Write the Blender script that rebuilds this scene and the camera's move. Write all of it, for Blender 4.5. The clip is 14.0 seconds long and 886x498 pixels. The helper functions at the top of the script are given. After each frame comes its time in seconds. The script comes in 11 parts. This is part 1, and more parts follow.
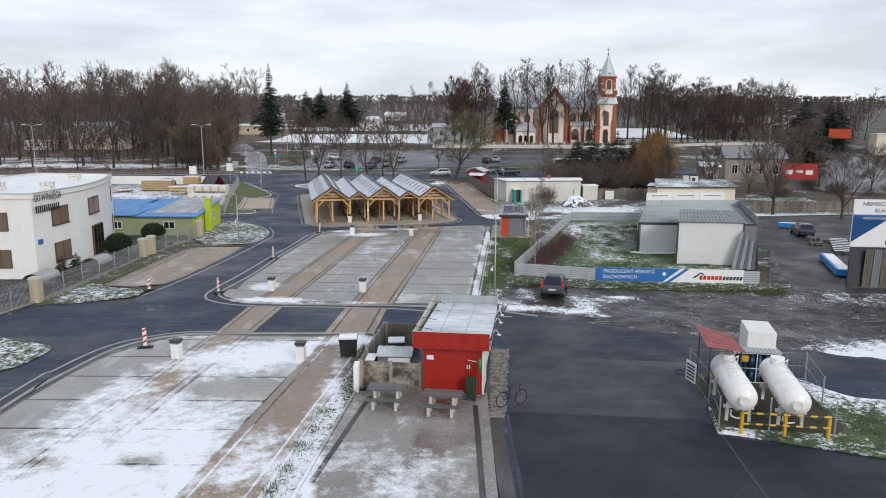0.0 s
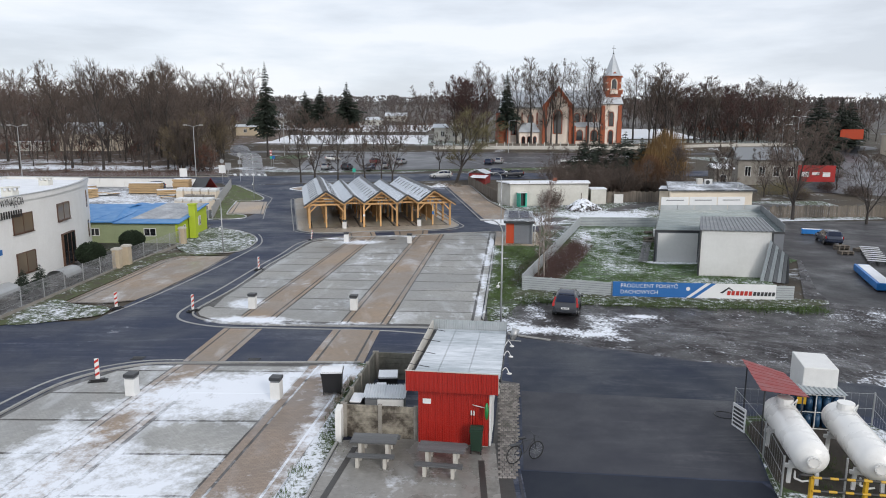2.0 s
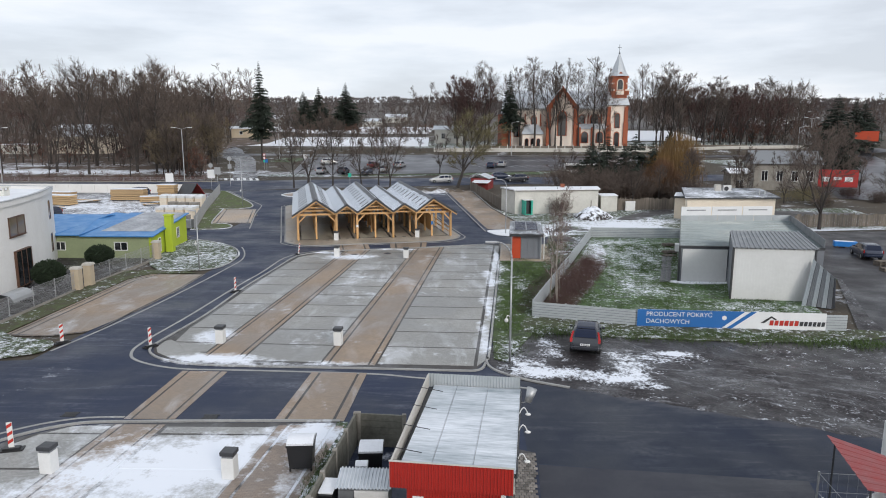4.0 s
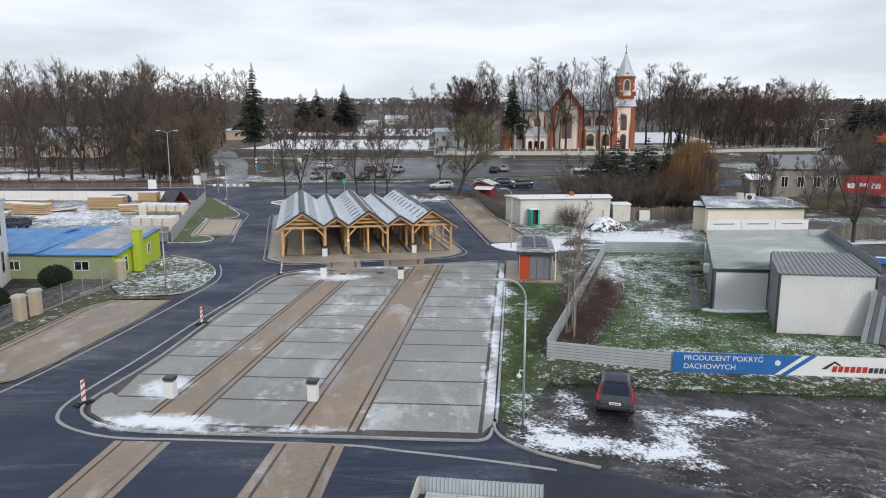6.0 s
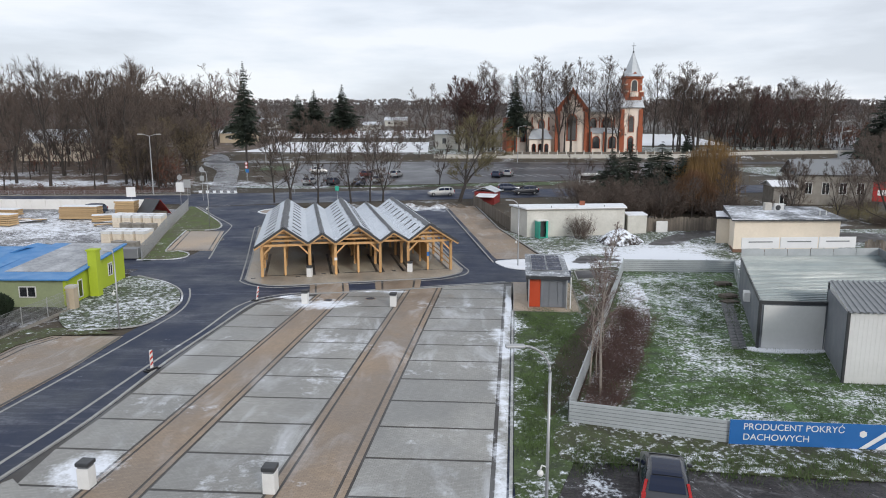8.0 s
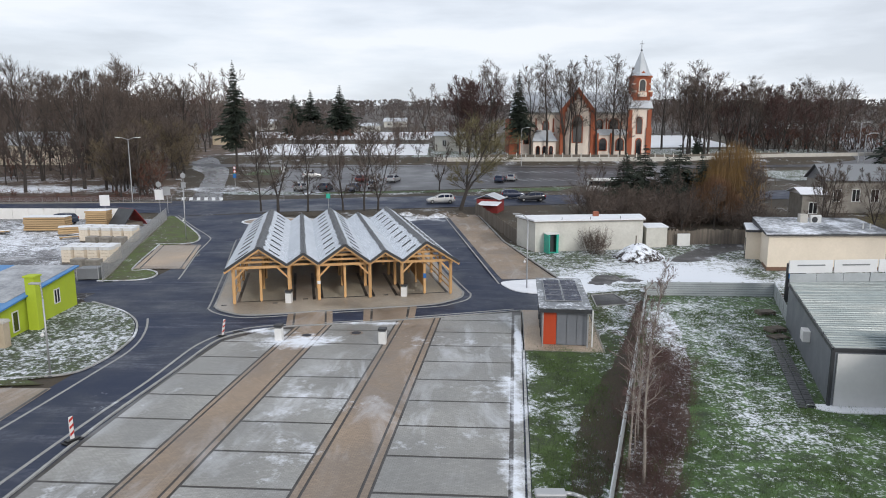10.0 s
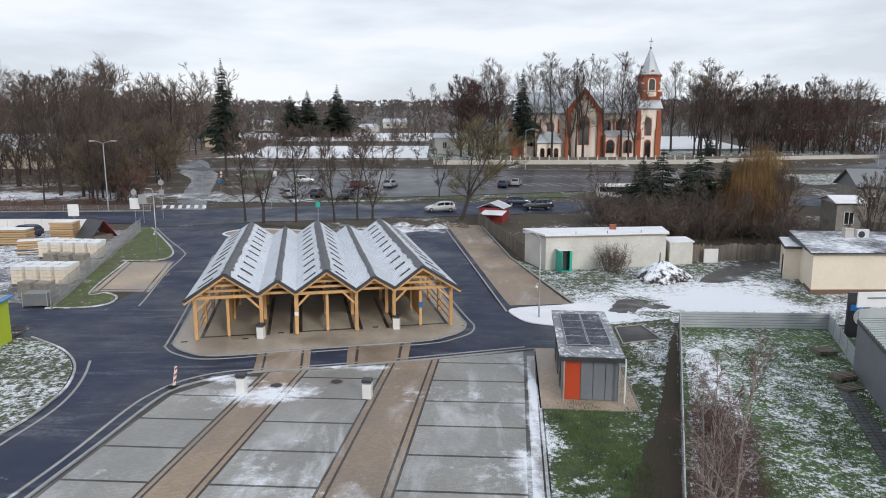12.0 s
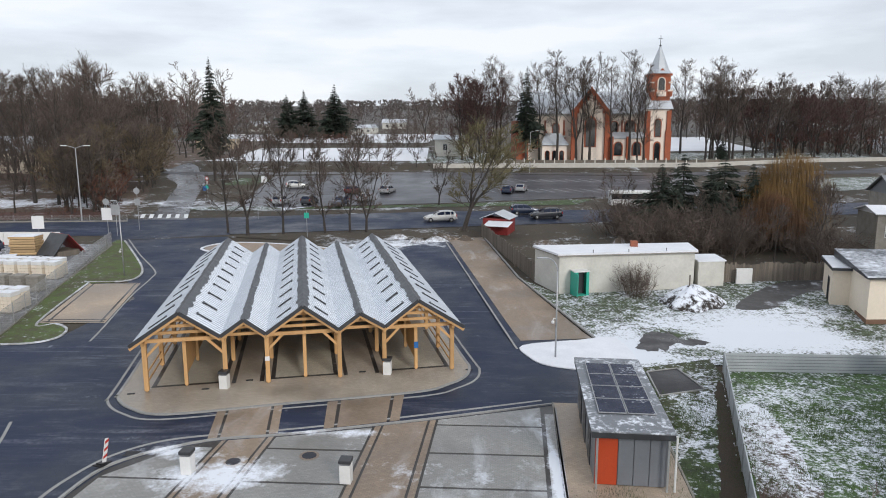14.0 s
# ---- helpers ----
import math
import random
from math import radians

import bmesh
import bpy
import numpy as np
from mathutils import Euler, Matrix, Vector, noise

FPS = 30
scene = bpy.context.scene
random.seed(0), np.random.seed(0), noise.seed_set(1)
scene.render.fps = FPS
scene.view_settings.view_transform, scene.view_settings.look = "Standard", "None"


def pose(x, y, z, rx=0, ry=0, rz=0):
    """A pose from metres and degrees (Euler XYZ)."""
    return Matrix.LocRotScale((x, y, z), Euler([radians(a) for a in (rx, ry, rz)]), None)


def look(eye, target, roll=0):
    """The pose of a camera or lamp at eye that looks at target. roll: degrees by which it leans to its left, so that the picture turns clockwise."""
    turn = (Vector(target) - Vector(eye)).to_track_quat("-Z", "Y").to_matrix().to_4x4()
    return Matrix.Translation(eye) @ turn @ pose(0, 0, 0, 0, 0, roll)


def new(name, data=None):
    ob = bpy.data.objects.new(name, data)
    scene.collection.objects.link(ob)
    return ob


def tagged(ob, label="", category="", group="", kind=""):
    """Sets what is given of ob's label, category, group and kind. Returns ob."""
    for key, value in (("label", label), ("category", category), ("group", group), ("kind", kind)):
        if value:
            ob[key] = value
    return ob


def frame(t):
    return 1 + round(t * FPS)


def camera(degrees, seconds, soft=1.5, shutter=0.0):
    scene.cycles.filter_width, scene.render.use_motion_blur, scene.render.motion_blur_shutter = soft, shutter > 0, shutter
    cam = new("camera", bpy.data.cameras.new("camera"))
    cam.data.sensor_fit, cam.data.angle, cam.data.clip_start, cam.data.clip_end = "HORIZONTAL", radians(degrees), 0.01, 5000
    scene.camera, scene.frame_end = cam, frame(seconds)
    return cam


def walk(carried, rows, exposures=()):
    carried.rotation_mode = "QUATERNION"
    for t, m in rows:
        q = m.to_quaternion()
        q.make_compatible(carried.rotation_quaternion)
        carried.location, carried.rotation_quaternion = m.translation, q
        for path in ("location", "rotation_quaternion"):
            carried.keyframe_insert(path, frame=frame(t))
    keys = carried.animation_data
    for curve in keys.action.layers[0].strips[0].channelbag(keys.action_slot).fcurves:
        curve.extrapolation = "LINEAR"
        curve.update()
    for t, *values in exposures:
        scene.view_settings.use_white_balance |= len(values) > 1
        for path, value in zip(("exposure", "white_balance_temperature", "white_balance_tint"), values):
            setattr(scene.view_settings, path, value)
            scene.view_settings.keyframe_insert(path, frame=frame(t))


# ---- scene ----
cam = camera(66.0, 14.0, soft=1.0)
PATH = [
    (0, (0.368, -5.911, 12.297), (0.321, 3.929, 10.519), 0.23),
    (0.5, (0.376, -4.803, 12.218), (0.324, 5.038, 10.443), 0.23),
    (1, (0.388, -3.531, 12.173), (0.331, 6.311, 10.402), 0.22),
    (1.5, (0.403, -2.132, 12.159), (0.340, 7.711, 10.392), 0.21),
    (2, (0.420, -0.634, 12.169), (0.353, 9.209, 10.406), 0.21),
    (2.5, (0.440, 0.938, 12.201), (0.368, 10.782, 10.442), 0.20),
    (3, (0.462, 2.569, 12.250), (0.386, 12.414, 10.496), 0.19),
    (3.5, (0.486, 4.247, 12.313), (0.405, 14.092, 10.563), 0.18),
    (4, (0.511, 5.963, 12.387), (0.426, 15.809, 10.640), 0.17),
    (4.5, (0.538, 7.712, 12.469), (0.448, 17.559, 10.726), 0.16),
    (5, (0.565, 9.491, 12.556), (0.471, 19.339, 10.817), 0.15),
    (5.5, (0.593, 11.300, 12.646), (0.495, 21.147, 10.911), 0.14),
    (6, (0.621, 13.136, 12.738), (0.518, 22.984, 11.006), 0.13),
    (6.5, (0.648, 15.001, 12.829), (0.542, 24.850, 11.101), 0.11),
    (7, (0.675, 16.894, 12.919), (0.565, 26.744, 11.194), 0.10),
    (7.5, (0.701, 18.816, 13.008), (0.587, 28.666, 11.286), 0.09),
    (8, (0.726, 20.765, 13.093), (0.608, 30.615, 11.375), 0.07),
    (8.5, (0.749, 22.739, 13.177), (0.628, 32.590, 11.460), 0.06),
    (9, (0.770, 24.736, 13.257), (0.645, 34.587, 11.544), 0.04),
    (9.5, (0.789, 26.751, 13.337), (0.661, 36.603, 11.625), 0.03),
    (10, (0.805, 28.780, 13.415), (0.674, 38.632, 11.705), 0.01),
    (10.5, (0.819, 30.817, 13.493), (0.684, 40.669, 11.785), -0.00),
    (11, (0.829, 32.855, 13.573), (0.690, 42.707, 11.866), -0.02),
    (11.5, (0.835, 34.887, 13.657), (0.694, 44.739, 11.951), -0.04),
    (12, (0.837, 36.904, 13.747), (0.693, 46.756, 12.041), -0.06),
    (12.5, (0.835, 38.899, 13.846), (0.688, 48.752, 12.140), -0.08),
    (13, (0.828, 40.866, 13.956), (0.678, 50.719, 12.250), -0.09),
    (13.5, (0.817, 42.799, 14.081), (0.664, 52.651, 12.374), -0.11),
    (14, (0.799, 44.693, 14.225), (0.644, 54.545, 12.516), -0.13),
]
walk(cam, [(t, look(eye, target, roll)) for t, eye, target, roll in PATH])

from mathutils import geometry

# ---- world, sun, exposure ----
scene.view_settings.exposure = 0.12
world = bpy.data.worlds.new("overcast_sky")
scene.world = world
world.use_nodes = True
wn, wl = world.node_tree.nodes, world.node_tree.links
wn.clear()
SUN_ELEV, SUN_AZ = radians(24), radians(150)
sky = wn.new("ShaderNodeTexSky")
sky.sky_type, sky.sun_disc = "NISHITA", False
sky.sun_elevation, sky.sun_rotation = SUN_ELEV, SUN_AZ
bg_sky = wn.new("ShaderNodeBackground")
bg_sky.inputs["Strength"].default_value = 0.10
wl.new(sky.outputs[0], bg_sky.inputs["Color"])
tc = wn.new("ShaderNodeTexCoord")
mp = wn.new("ShaderNodeMapping")
mp.inputs["Scale"].default_value = (1.0, 1.0, 5.0)
wl.new(tc.outputs["Generated"], mp.inputs["Vector"])
cn = wn.new("ShaderNodeTexNoise")
cn.inputs["Scale"].default_value, cn.inputs["Detail"].default_value, cn.inputs["Roughness"].default_value = 2.6, 7, 0.52
wl.new(mp.outputs[0], cn.inputs["Vector"])
cr = wn.new("ShaderNodeValToRGB")
cr.color_ramp.elements[0].position, cr.color_ramp.elements[0].color = 0.38, (0.64, 0.685, 0.76, 1)
cr.color_ramp.elements[1].position, cr.color_ramp.elements[1].color = 0.57, (0.86, 0.89, 0.945, 1)
mid = cr.color_ramp.elements.new(0.48)
mid.color = (0.75, 0.80, 0.88, 1)
wl.new(cn.outputs["Fac"], cr.inputs["Fac"])
bg_cloud = wn.new("ShaderNodeBackground")
bg_cloud.inputs["Strength"].default_value = 1.03
wl.new(cr.outputs["Color"], bg_cloud.inputs["Color"])
wmix = wn.new("ShaderNodeMixShader")
wmix.inputs["Fac"].default_value = 0.9
wl.new(bg_sky.outputs[0], wmix.inputs[1])
wl.new(bg_cloud.outputs[0], wmix.inputs[2])
wout = wn.new("ShaderNodeOutputWorld")
wl.new(wmix.outputs[0], wout.inputs["Surface"])

sun_data = bpy.data.lights.new("sun", "SUN")
sun_data.energy, sun_data.angle, sun_data.color = 1.5, radians(14), (1.0, 0.95, 0.89)
sun = new("sun", sun_data)
sun_way = Vector((math.sin(SUN_AZ) * math.cos(SUN_ELEV), math.cos(SUN_AZ) * math.cos(SUN_ELEV), math.sin(SUN_ELEV)))
sun.matrix_world = look(sun_way * 100, (0, 0, 0))


# ---- materials ----
def node(nt, kind, **inputs):
    n = nt.nodes.new(kind)
    for k, v in inputs.items():
        n.inputs[k].default_value = v
    return n


def noise_node(nt, vec, scale, detail=5.0, rough=0.55):
    n = node(nt, "ShaderNodeTexNoise", Scale=scale, Detail=detail, Roughness=rough)
    nt.links.new(vec, n.inputs["Vector"])
    return n.outputs["Fac"]


def math_node(nt, op, a, b=None, c=None, clamp=False):
    n = nt.nodes.new("ShaderNodeMath")
    n.operation, n.use_clamp = op, clamp
    for i, v in enumerate((a, b, c)):
        if v is None:
            continue
        if isinstance(v, (int, float)):
            n.inputs[i].default_value = v
        else:
            nt.links.new(v, n.inputs[i])
    return n.outputs[0]


def mix_col(nt, fac, a, b, blend="MIX"):
    n = nt.nodes.new("ShaderNodeMix")
    n.data_type, n.blend_type = "RGBA", blend
    for sock, v in ((n.inputs[0], fac), (n.inputs[6], a), (n.inputs[7], b)):
        if isinstance(v, (int, float)):
            sock.default_value = v
        elif isinstance(v, tuple):
            sock.default_value = (*v[:3], 1)
        else:
            nt.links.new(v, sock)
    return n.outputs[2]


def remap(nt, v, lo, hi, a=0.0, b=1.0):
    n = nt.nodes.new("ShaderNodeMapRange")
    nt.links.new(v, n.inputs[0])
    for i, x in enumerate((lo, hi, a, b)):
        n.inputs[i + 1].default_value = x
    return n.outputs[0]


# Lying snow: soft drifts at known places (x, y, radius x, radius y, depth).
DRIFTS = [
    (-11.5, 21, 6, 6, 0.26), (-9, 29.5, 5.5, 2.2, 0.30), (-13.5, 13.8, 6.5, 5.5, 0.31), (-16.5, 26, 2.5, 4, 0.1),
    (-8.0, 30.5, 1.8, 2.4, 0.12), (-5.0, 20, 0.7, 12, 0.34), (-13.6, 45.2, 1.3, 1.4, 0.42), (-12.2, 41.2, 2.8, 0.9, 0.5),
    (-6.2, 40.5, 3.0, 0.5, 0.35), (-9.2, 71.2, 2.6, 1.3, 0.36), (-8.4, 60, 3.2, 8, 0.05), (-11.6, 73.2, 1.8, 0.6, 0.34), (-5, 75.2, 4.5, 0.45, 0.26), (2.7, 43.5, 0.5, 1.6, 0.3),
    (2.75, 47, 0.55, 1.8, 0.34), (3.2, 51, 0.3, 1.8, 0.26), (3.3, 55, 0.6, 2.2, 0.34), (3.9, 59.5, 0.4, 1.6, 0.3), (4.05, 63, 0.55, 2.0, 0.32), (4.5, 67, 0.22, 2.2, 0.28), (5.2, 74, 0.3, 2.6, 0.3), (-1, 16, 3.4, 4, 0.16), (4.5, 40.2, 1.2, 1.3, 0.38), (6.4, 39.4, 1.5, 0.7, 0.40), (8.9, 38.6, 1.3, 0.7, 0.40), (11.6, 41.8, 1.9, 1.2, 0.22), (6.3, 42.6, 0.7, 0.7, 0.4), (10.2, 39.7, 1.0, 1.1, 0.34), (9.8, 42.3, 0.8, 1.3, 0.24), (13.3, 42.6, 0.8, 0.4, 0.40), (6.4, 44.4, 0.7, 0.8, 0.34), (4.0, 43.0, 0.7, 1.6, 0.24), (10.6, 37.6, 0.7, 0.4, 0.32),
    (17.0, 66, 1.1, 9, 0.16), (15.0, 62, 0.7, 5, 0.10), (20.5, 53.0, 3.0, 1.2, 0.20), (13.0, 51.2, 4.5, 0.9, 0.16), (17.5, 57.5, 2.2, 1.0, 0.10), (18.2, 80, 5, 2, 0.10), (20.5, 73, 5, 8, 0.13), (4.95, 67.5, 0.35, 3.5, 0.34), (3.6, 50, 0.5, 1.3, 0.2), (4.6, 60.5, 0.5, 1.4, 0.24), (5.5, 65.6, 0.5, 1.5, 0.26), (4.2, 55, 0.4, 0.9, 0.2), (5.2, 71.5, 0.3, 2, 0.3),
    (-17.6, 25.0, 1.2, 4.5, -0.30), (-15.8, 28.8, 1.4, 1.2, -0.30), (-11.0, 17.6, 0.9, 0.5, -0.30), (-14.5, 17.3, 0.9, 0.9, -0.2), (-10.4, 24.6, 2.2, 1.0, -0.22), (-6.6, 19.0, 0.9, 3.0, 0.24), (-2.4, 13.0, 2.4, 2.0, 0.2),
    (21.5, 24.8, 3.6, 2.6, 0.5), (19.0, 29.2, 3.4, 1.2, 0.5), (11.9, 19.9, 1.0, 0.6, 0.4), (24.5, 29.6, 4.4, 2.4, 0.55), (9.5, 87.6, 3.4, 2.2, 0.55), (16.2, 91.2, 1.7, 1.3, -0.5), (15.9, 87.4, 2.2, 0.7, -0.35), (29.5, 92.0, 1.6, 2.0, -0.3), (18, 90.6, 6.5, 2.8, 0.36),
    (23.5, 94.5, 6, 3.2, 0.42), (12, 88, 3, 2.5, 0.32), (13, 86, 5, 2, 0.2), (25, 89.6, 5.5, 2.4, 0.45), (-5.2, 32.2, 1.8, 1.0, 0.6), (13.2, 77.5, 0.8, 2.0, 0.22), (18.5, 76, 4, 5, 0.07), (20.3, 98.4, 2.0, 1.2, 0.05), (31, 42, 9, 2, 0.14), (50, 90, 14, 2, 0.4),
    (-52, 108, 12, 11, 0.26), (-6, 122, 6, 2.5, 0.3),
    (14.8, 64, 1.3, 12, 0.10), (23, 52, 3, 1.6, 0.22), (17, 49.6, 6, 0.9, 0.2), (6.2, 58, 0.8, 5, 0.22), (12.2, 74.5, 0.9, 2.4, 0.2),
    (-88, 154, 46, 5, 0.34), (-120, 168, 40, 6, 0.2), (-24, 148.6, 14, 1.6, 0.3),
]


def snow_group(where, name="snow_cover", wa=0.92, wb=0.52, wc=0.24, sc=9.0, lo=0.58, hi=0.80, most=1.0):
    ng = bpy.data.node_groups.new(name, "ShaderNodeTree")
    ng.interface.new_socket("Bias", in_out="INPUT", socket_type="NodeSocketFloat")
    ng.interface.new_socket("Fac", in_out="OUTPUT", socket_type="NodeSocketFloat")
    gi, go = ng.nodes.new("NodeGroupInput"), ng.nodes.new("NodeGroupOutput")
    geo = ng.nodes.new("ShaderNodeNewGeometry")
    pos = geo.outputs["Position"]
    a = noise_node(ng, pos, 0.22, 7, 0.62)
    b = noise_node(ng, pos, 1.7, 5, 0.6)
    c = noise_node(ng, pos, sc, 4, 0.6)
    total = math_node(ng, "ADD", math_node(ng, "MULTIPLY", a, wa), math_node(ng, "MULTIPLY", b, wb))
    total = math_node(ng, "ADD", total, math_node(ng, "MULTIPLY", c, wc))
    total = math_node(ng, "ADD", total, 0.505 - (wa + wb + wc) / 2)
    total = math_node(ng, "ADD", total, gi.outputs[0])
    for x, y, rx, ry, amp in (d for d in DRIFTS if where(d[0], d[1])):
        m = ng.nodes.new("ShaderNodeMapping")
        m.vector_type = "TEXTURE"
        m.inputs["Location"].default_value = (x, y, 0)
        m.inputs["Scale"].default_value = (rx, ry, 1000)
        ng.links.new(pos, m.inputs["Vector"])
        ln = ng.nodes.new("ShaderNodeVectorMath")
        ln.operation = "LENGTH"
        ng.links.new(m.outputs[0], ln.inputs[0])
        total = math_node(ng, "ADD", total, remap(ng, ln.outputs["Value"], 1.6, 0.2, 0.0, amp * 0.95))
    ng.links.new(remap(ng, total, lo, hi, 0.0, most), go.inputs[0])
    return ng


def in_yard(x, y):
    """The gravel yard and the tanks."""
    return x > 3.7 and y < 46


def on_lawn(x, y):
    return x > 10.5 and 46 < y < 84


def behind(x, y):
    return x > 9 and 84 < y < 102


SNOW = snow_group(lambda x, y: not (in_yard(x, y) or on_lawn(x, y) or behind(x, y)))
SNOW_FINE = snow_group(lambda x, y: (x > 3.4 and y < 84) or x < -30, "snow_cover_fine", 0.75, 0.85, 0.95, 6.0)
SNOW_SPECKLE = snow_group(lambda x, y: on_lawn(x, y) or behind(x, y) or (x > 4.5 and 46 < y < 84) or abs(x + 5) < 0.1, "snow_speckle", 0.60, 1.05, 1.35, 6.0, 0.53, 0.82, 0.92)
SNOW_COL = (0.765, 0.80, 0.865)


def mat(name, col, rough=0.7, metal=0.0, col2=None, scale=3.0, contrast=1.0, grain=None, bump=0.25, bump_scale=None, coords="object",
        snow=None, stretch=(1, 1, 1), random_tint=0.0, wet=0.0, spec=0.5, coat=0.0, fine_snow=False):
    """A weathered surface: two tones mixed at two sizes, fine relief, optional lying snow."""
    m = bpy.data.materials.new(name)
    m.use_nodes = True
    nt = m.node_tree
    bsdf = nt.nodes["Principled BSDF"]
    if coords == "world":
        vec = nt.nodes.new("ShaderNodeNewGeometry").outputs["Position"]
    else:
        vec = nt.nodes.new("ShaderNodeTexCoord").outputs["Object"]
    if stretch != (1, 1, 1):
        mp = nt.nodes.new("ShaderNodeMapping")
        mp.inputs["Scale"].default_value = stretch
        nt.links.new(vec, mp.inputs["Vector"])
        vec = mp.outputs[0]
    col2 = col2 or tuple(c * 0.72 for c in col)
    n1 = noise_node(nt, vec, scale, 6, 0.6)
    n2 = noise_node(nt, vec, scale * 9 if grain is None else grain, 4, 0.6)
    f = math_node(nt, "ADD", math_node(nt, "MULTIPLY", n1, 0.65), math_node(nt, "MULTIPLY", n2, 0.35))
    f = remap(nt, f, 0.5 - 0.16 / contrast, 0.5 + 0.16 / contrast)
    base = mix_col(nt, f, col2, col)
    if random_tint:
        info = nt.nodes.new("ShaderNodeObjectInfo")
        hsv = nt.nodes.new("ShaderNodeHueSaturation")
        nt.links.new(remap(nt, info.outputs["Random"], 0, 1, 1 - random_tint, 1 + random_tint), hsv.inputs["Value"])
        nt.links.new(base, hsv.inputs["Color"])
        base = hsv.outputs[0]
    rsock = remap(nt, n1, 0.35, 0.65, max(0.03, rough - 0.12 - wet), min(1, rough + 0.1))
    if snow is not None:
        g = nt.nodes.new("ShaderNodeGroup")
        g.node_tree = SNOW_SPECKLE if fine_snow == "speckle" else SNOW_FINE if fine_snow else SNOW
        g.inputs[0].default_value = snow
        base = mix_col(nt, g.outputs[0], base, SNOW_COL)
        n = nt.nodes.new("ShaderNodeMix")
        nt.links.new(g.outputs[0], n.inputs[0])
        nt.links.new(rsock, n.inputs[2])
        n.inputs[3].default_value = 0.75
        rsock = n.outputs[0]
    nt.links.new(base, bsdf.inputs["Base Color"])
    nt.links.new(rsock, bsdf.inputs["Roughness"])
    bsdf.inputs["Metallic"].default_value = metal
    bsdf.inputs["Specular IOR Level"].default_value = spec
    bsdf.inputs["Coat Weight"].default_value = coat
    if bump:
        b = nt.nodes.new("ShaderNodeBump")
        b.inputs["Strength"].default_value, b.inputs["Distance"].default_value = bump, 0.02
        nt.links.new(noise_node(nt, vec, bump_scale or scale * 14, 3, 0.6), b.inputs["Height"])
        nt.links.new(b.outputs[0], bsdf.inputs["Normal"])
    return m


def paver_mat(name, col, col2, brick=(0.2, 0.1), snow=None, turn=5.0, film=0.32):
    """Small concrete pavers: fine joints, tone from stone to stone, damp stains."""
    m = mat(name, col, 0.62, col2=col2, scale=0.5, grain=5.0, coords="world", snow=None, bump=0)
    nt = m.node_tree
    bsdf = nt.nodes["Principled BSDF"]
    base = bsdf.inputs["Base Color"].links[0].from_socket
    rsock = bsdf.inputs["Roughness"].links[0].from_socket
    geo = nt.nodes.new("ShaderNodeNewGeometry")
    mp = nt.nodes.new("ShaderNodeMapping")
    mp.inputs["Rotation"].default_value = (0, 0, radians(turn))
    nt.links.new(geo.outputs["Position"], mp.inputs["Vector"])
    br = nt.nodes.new("ShaderNodeTexBrick")
    for k, v in (("Scale", 1.0), ("Mortar Size", 0.008), ("Brick Width", brick[0]), ("Row Height", brick[1]), ("Bias", 0.0)):
        br.inputs[k].default_value = v
    br.inputs["Color1"].default_value, br.inputs["Color2"].default_value = (1, 1, 1, 1), (0.78, 0.78, 0.78, 1)
    br.inputs["Mortar"].default_value = (0.55, 0.55, 0.55, 1)
    nt.links.new(mp.outputs[0], br.inputs["Vector"])
    base = mix_col(nt, 0.8, base, br.outputs["Color"], "MULTIPLY")
    damp = remap(nt, noise_node(nt, geo.outputs["Position"], 0.16, 5, 0.6), 0.42, 0.62, 0.72, 1.05)
    hsv = nt.nodes.new("ShaderNodeHueSaturation")
    nt.links.new(damp, hsv.inputs["Value"])
    nt.links.new(base, hsv.inputs["Color"])
    base = hsv.outputs[0]
    # thin wind-blown film of snow
    fm = nt.nodes.new("ShaderNodeMapping")
    fm.inputs["Rotation"].default_value = (0, 0, radians(-12))
    fm.inputs["Scale"].default_value = (1.0, 0.35, 1.0)
    nt.links.new(geo.outputs["Position"], fm.inputs["Vector"])
    fl = node(nt, "ShaderNodeTexNoise", Scale=0.55, Detail=8.0, Roughness=0.66, Distortion=0.6)
    nt.links.new(fm.outputs[0], fl.inputs["Vector"])
    swept = remap(nt, noise_node(nt, geo.outputs["Position"], 0.11, 3, 0.5), 0.42, 0.58, 0.25, 1.5)
    base = mix_col(nt, math_node(nt, "MULTIPLY", remap(nt, fl.outputs["Fac"], 0.50, 0.70, 0.0, film), swept), base, SNOW_COL)
    if snow is not None:
        g = nt.nodes.new("ShaderNodeGroup")
        g.node_tree = SNOW
        g.inputs[0].default_value = snow
        base = mix_col(nt, g.outputs[0], base, SNOW_COL)
    nt.links.new(base, bsdf.inputs["Base Color"])
    rough = math_node(nt, "MULTIPLY", rsock, remap(nt, noise_node(nt, geo.outputs["Position"], 0.16, 5, 0.6), 0.42, 0.62, 0.55, 1.1))
    nt.links.new(rough, bsdf.inputs["Roughness"])
    return m


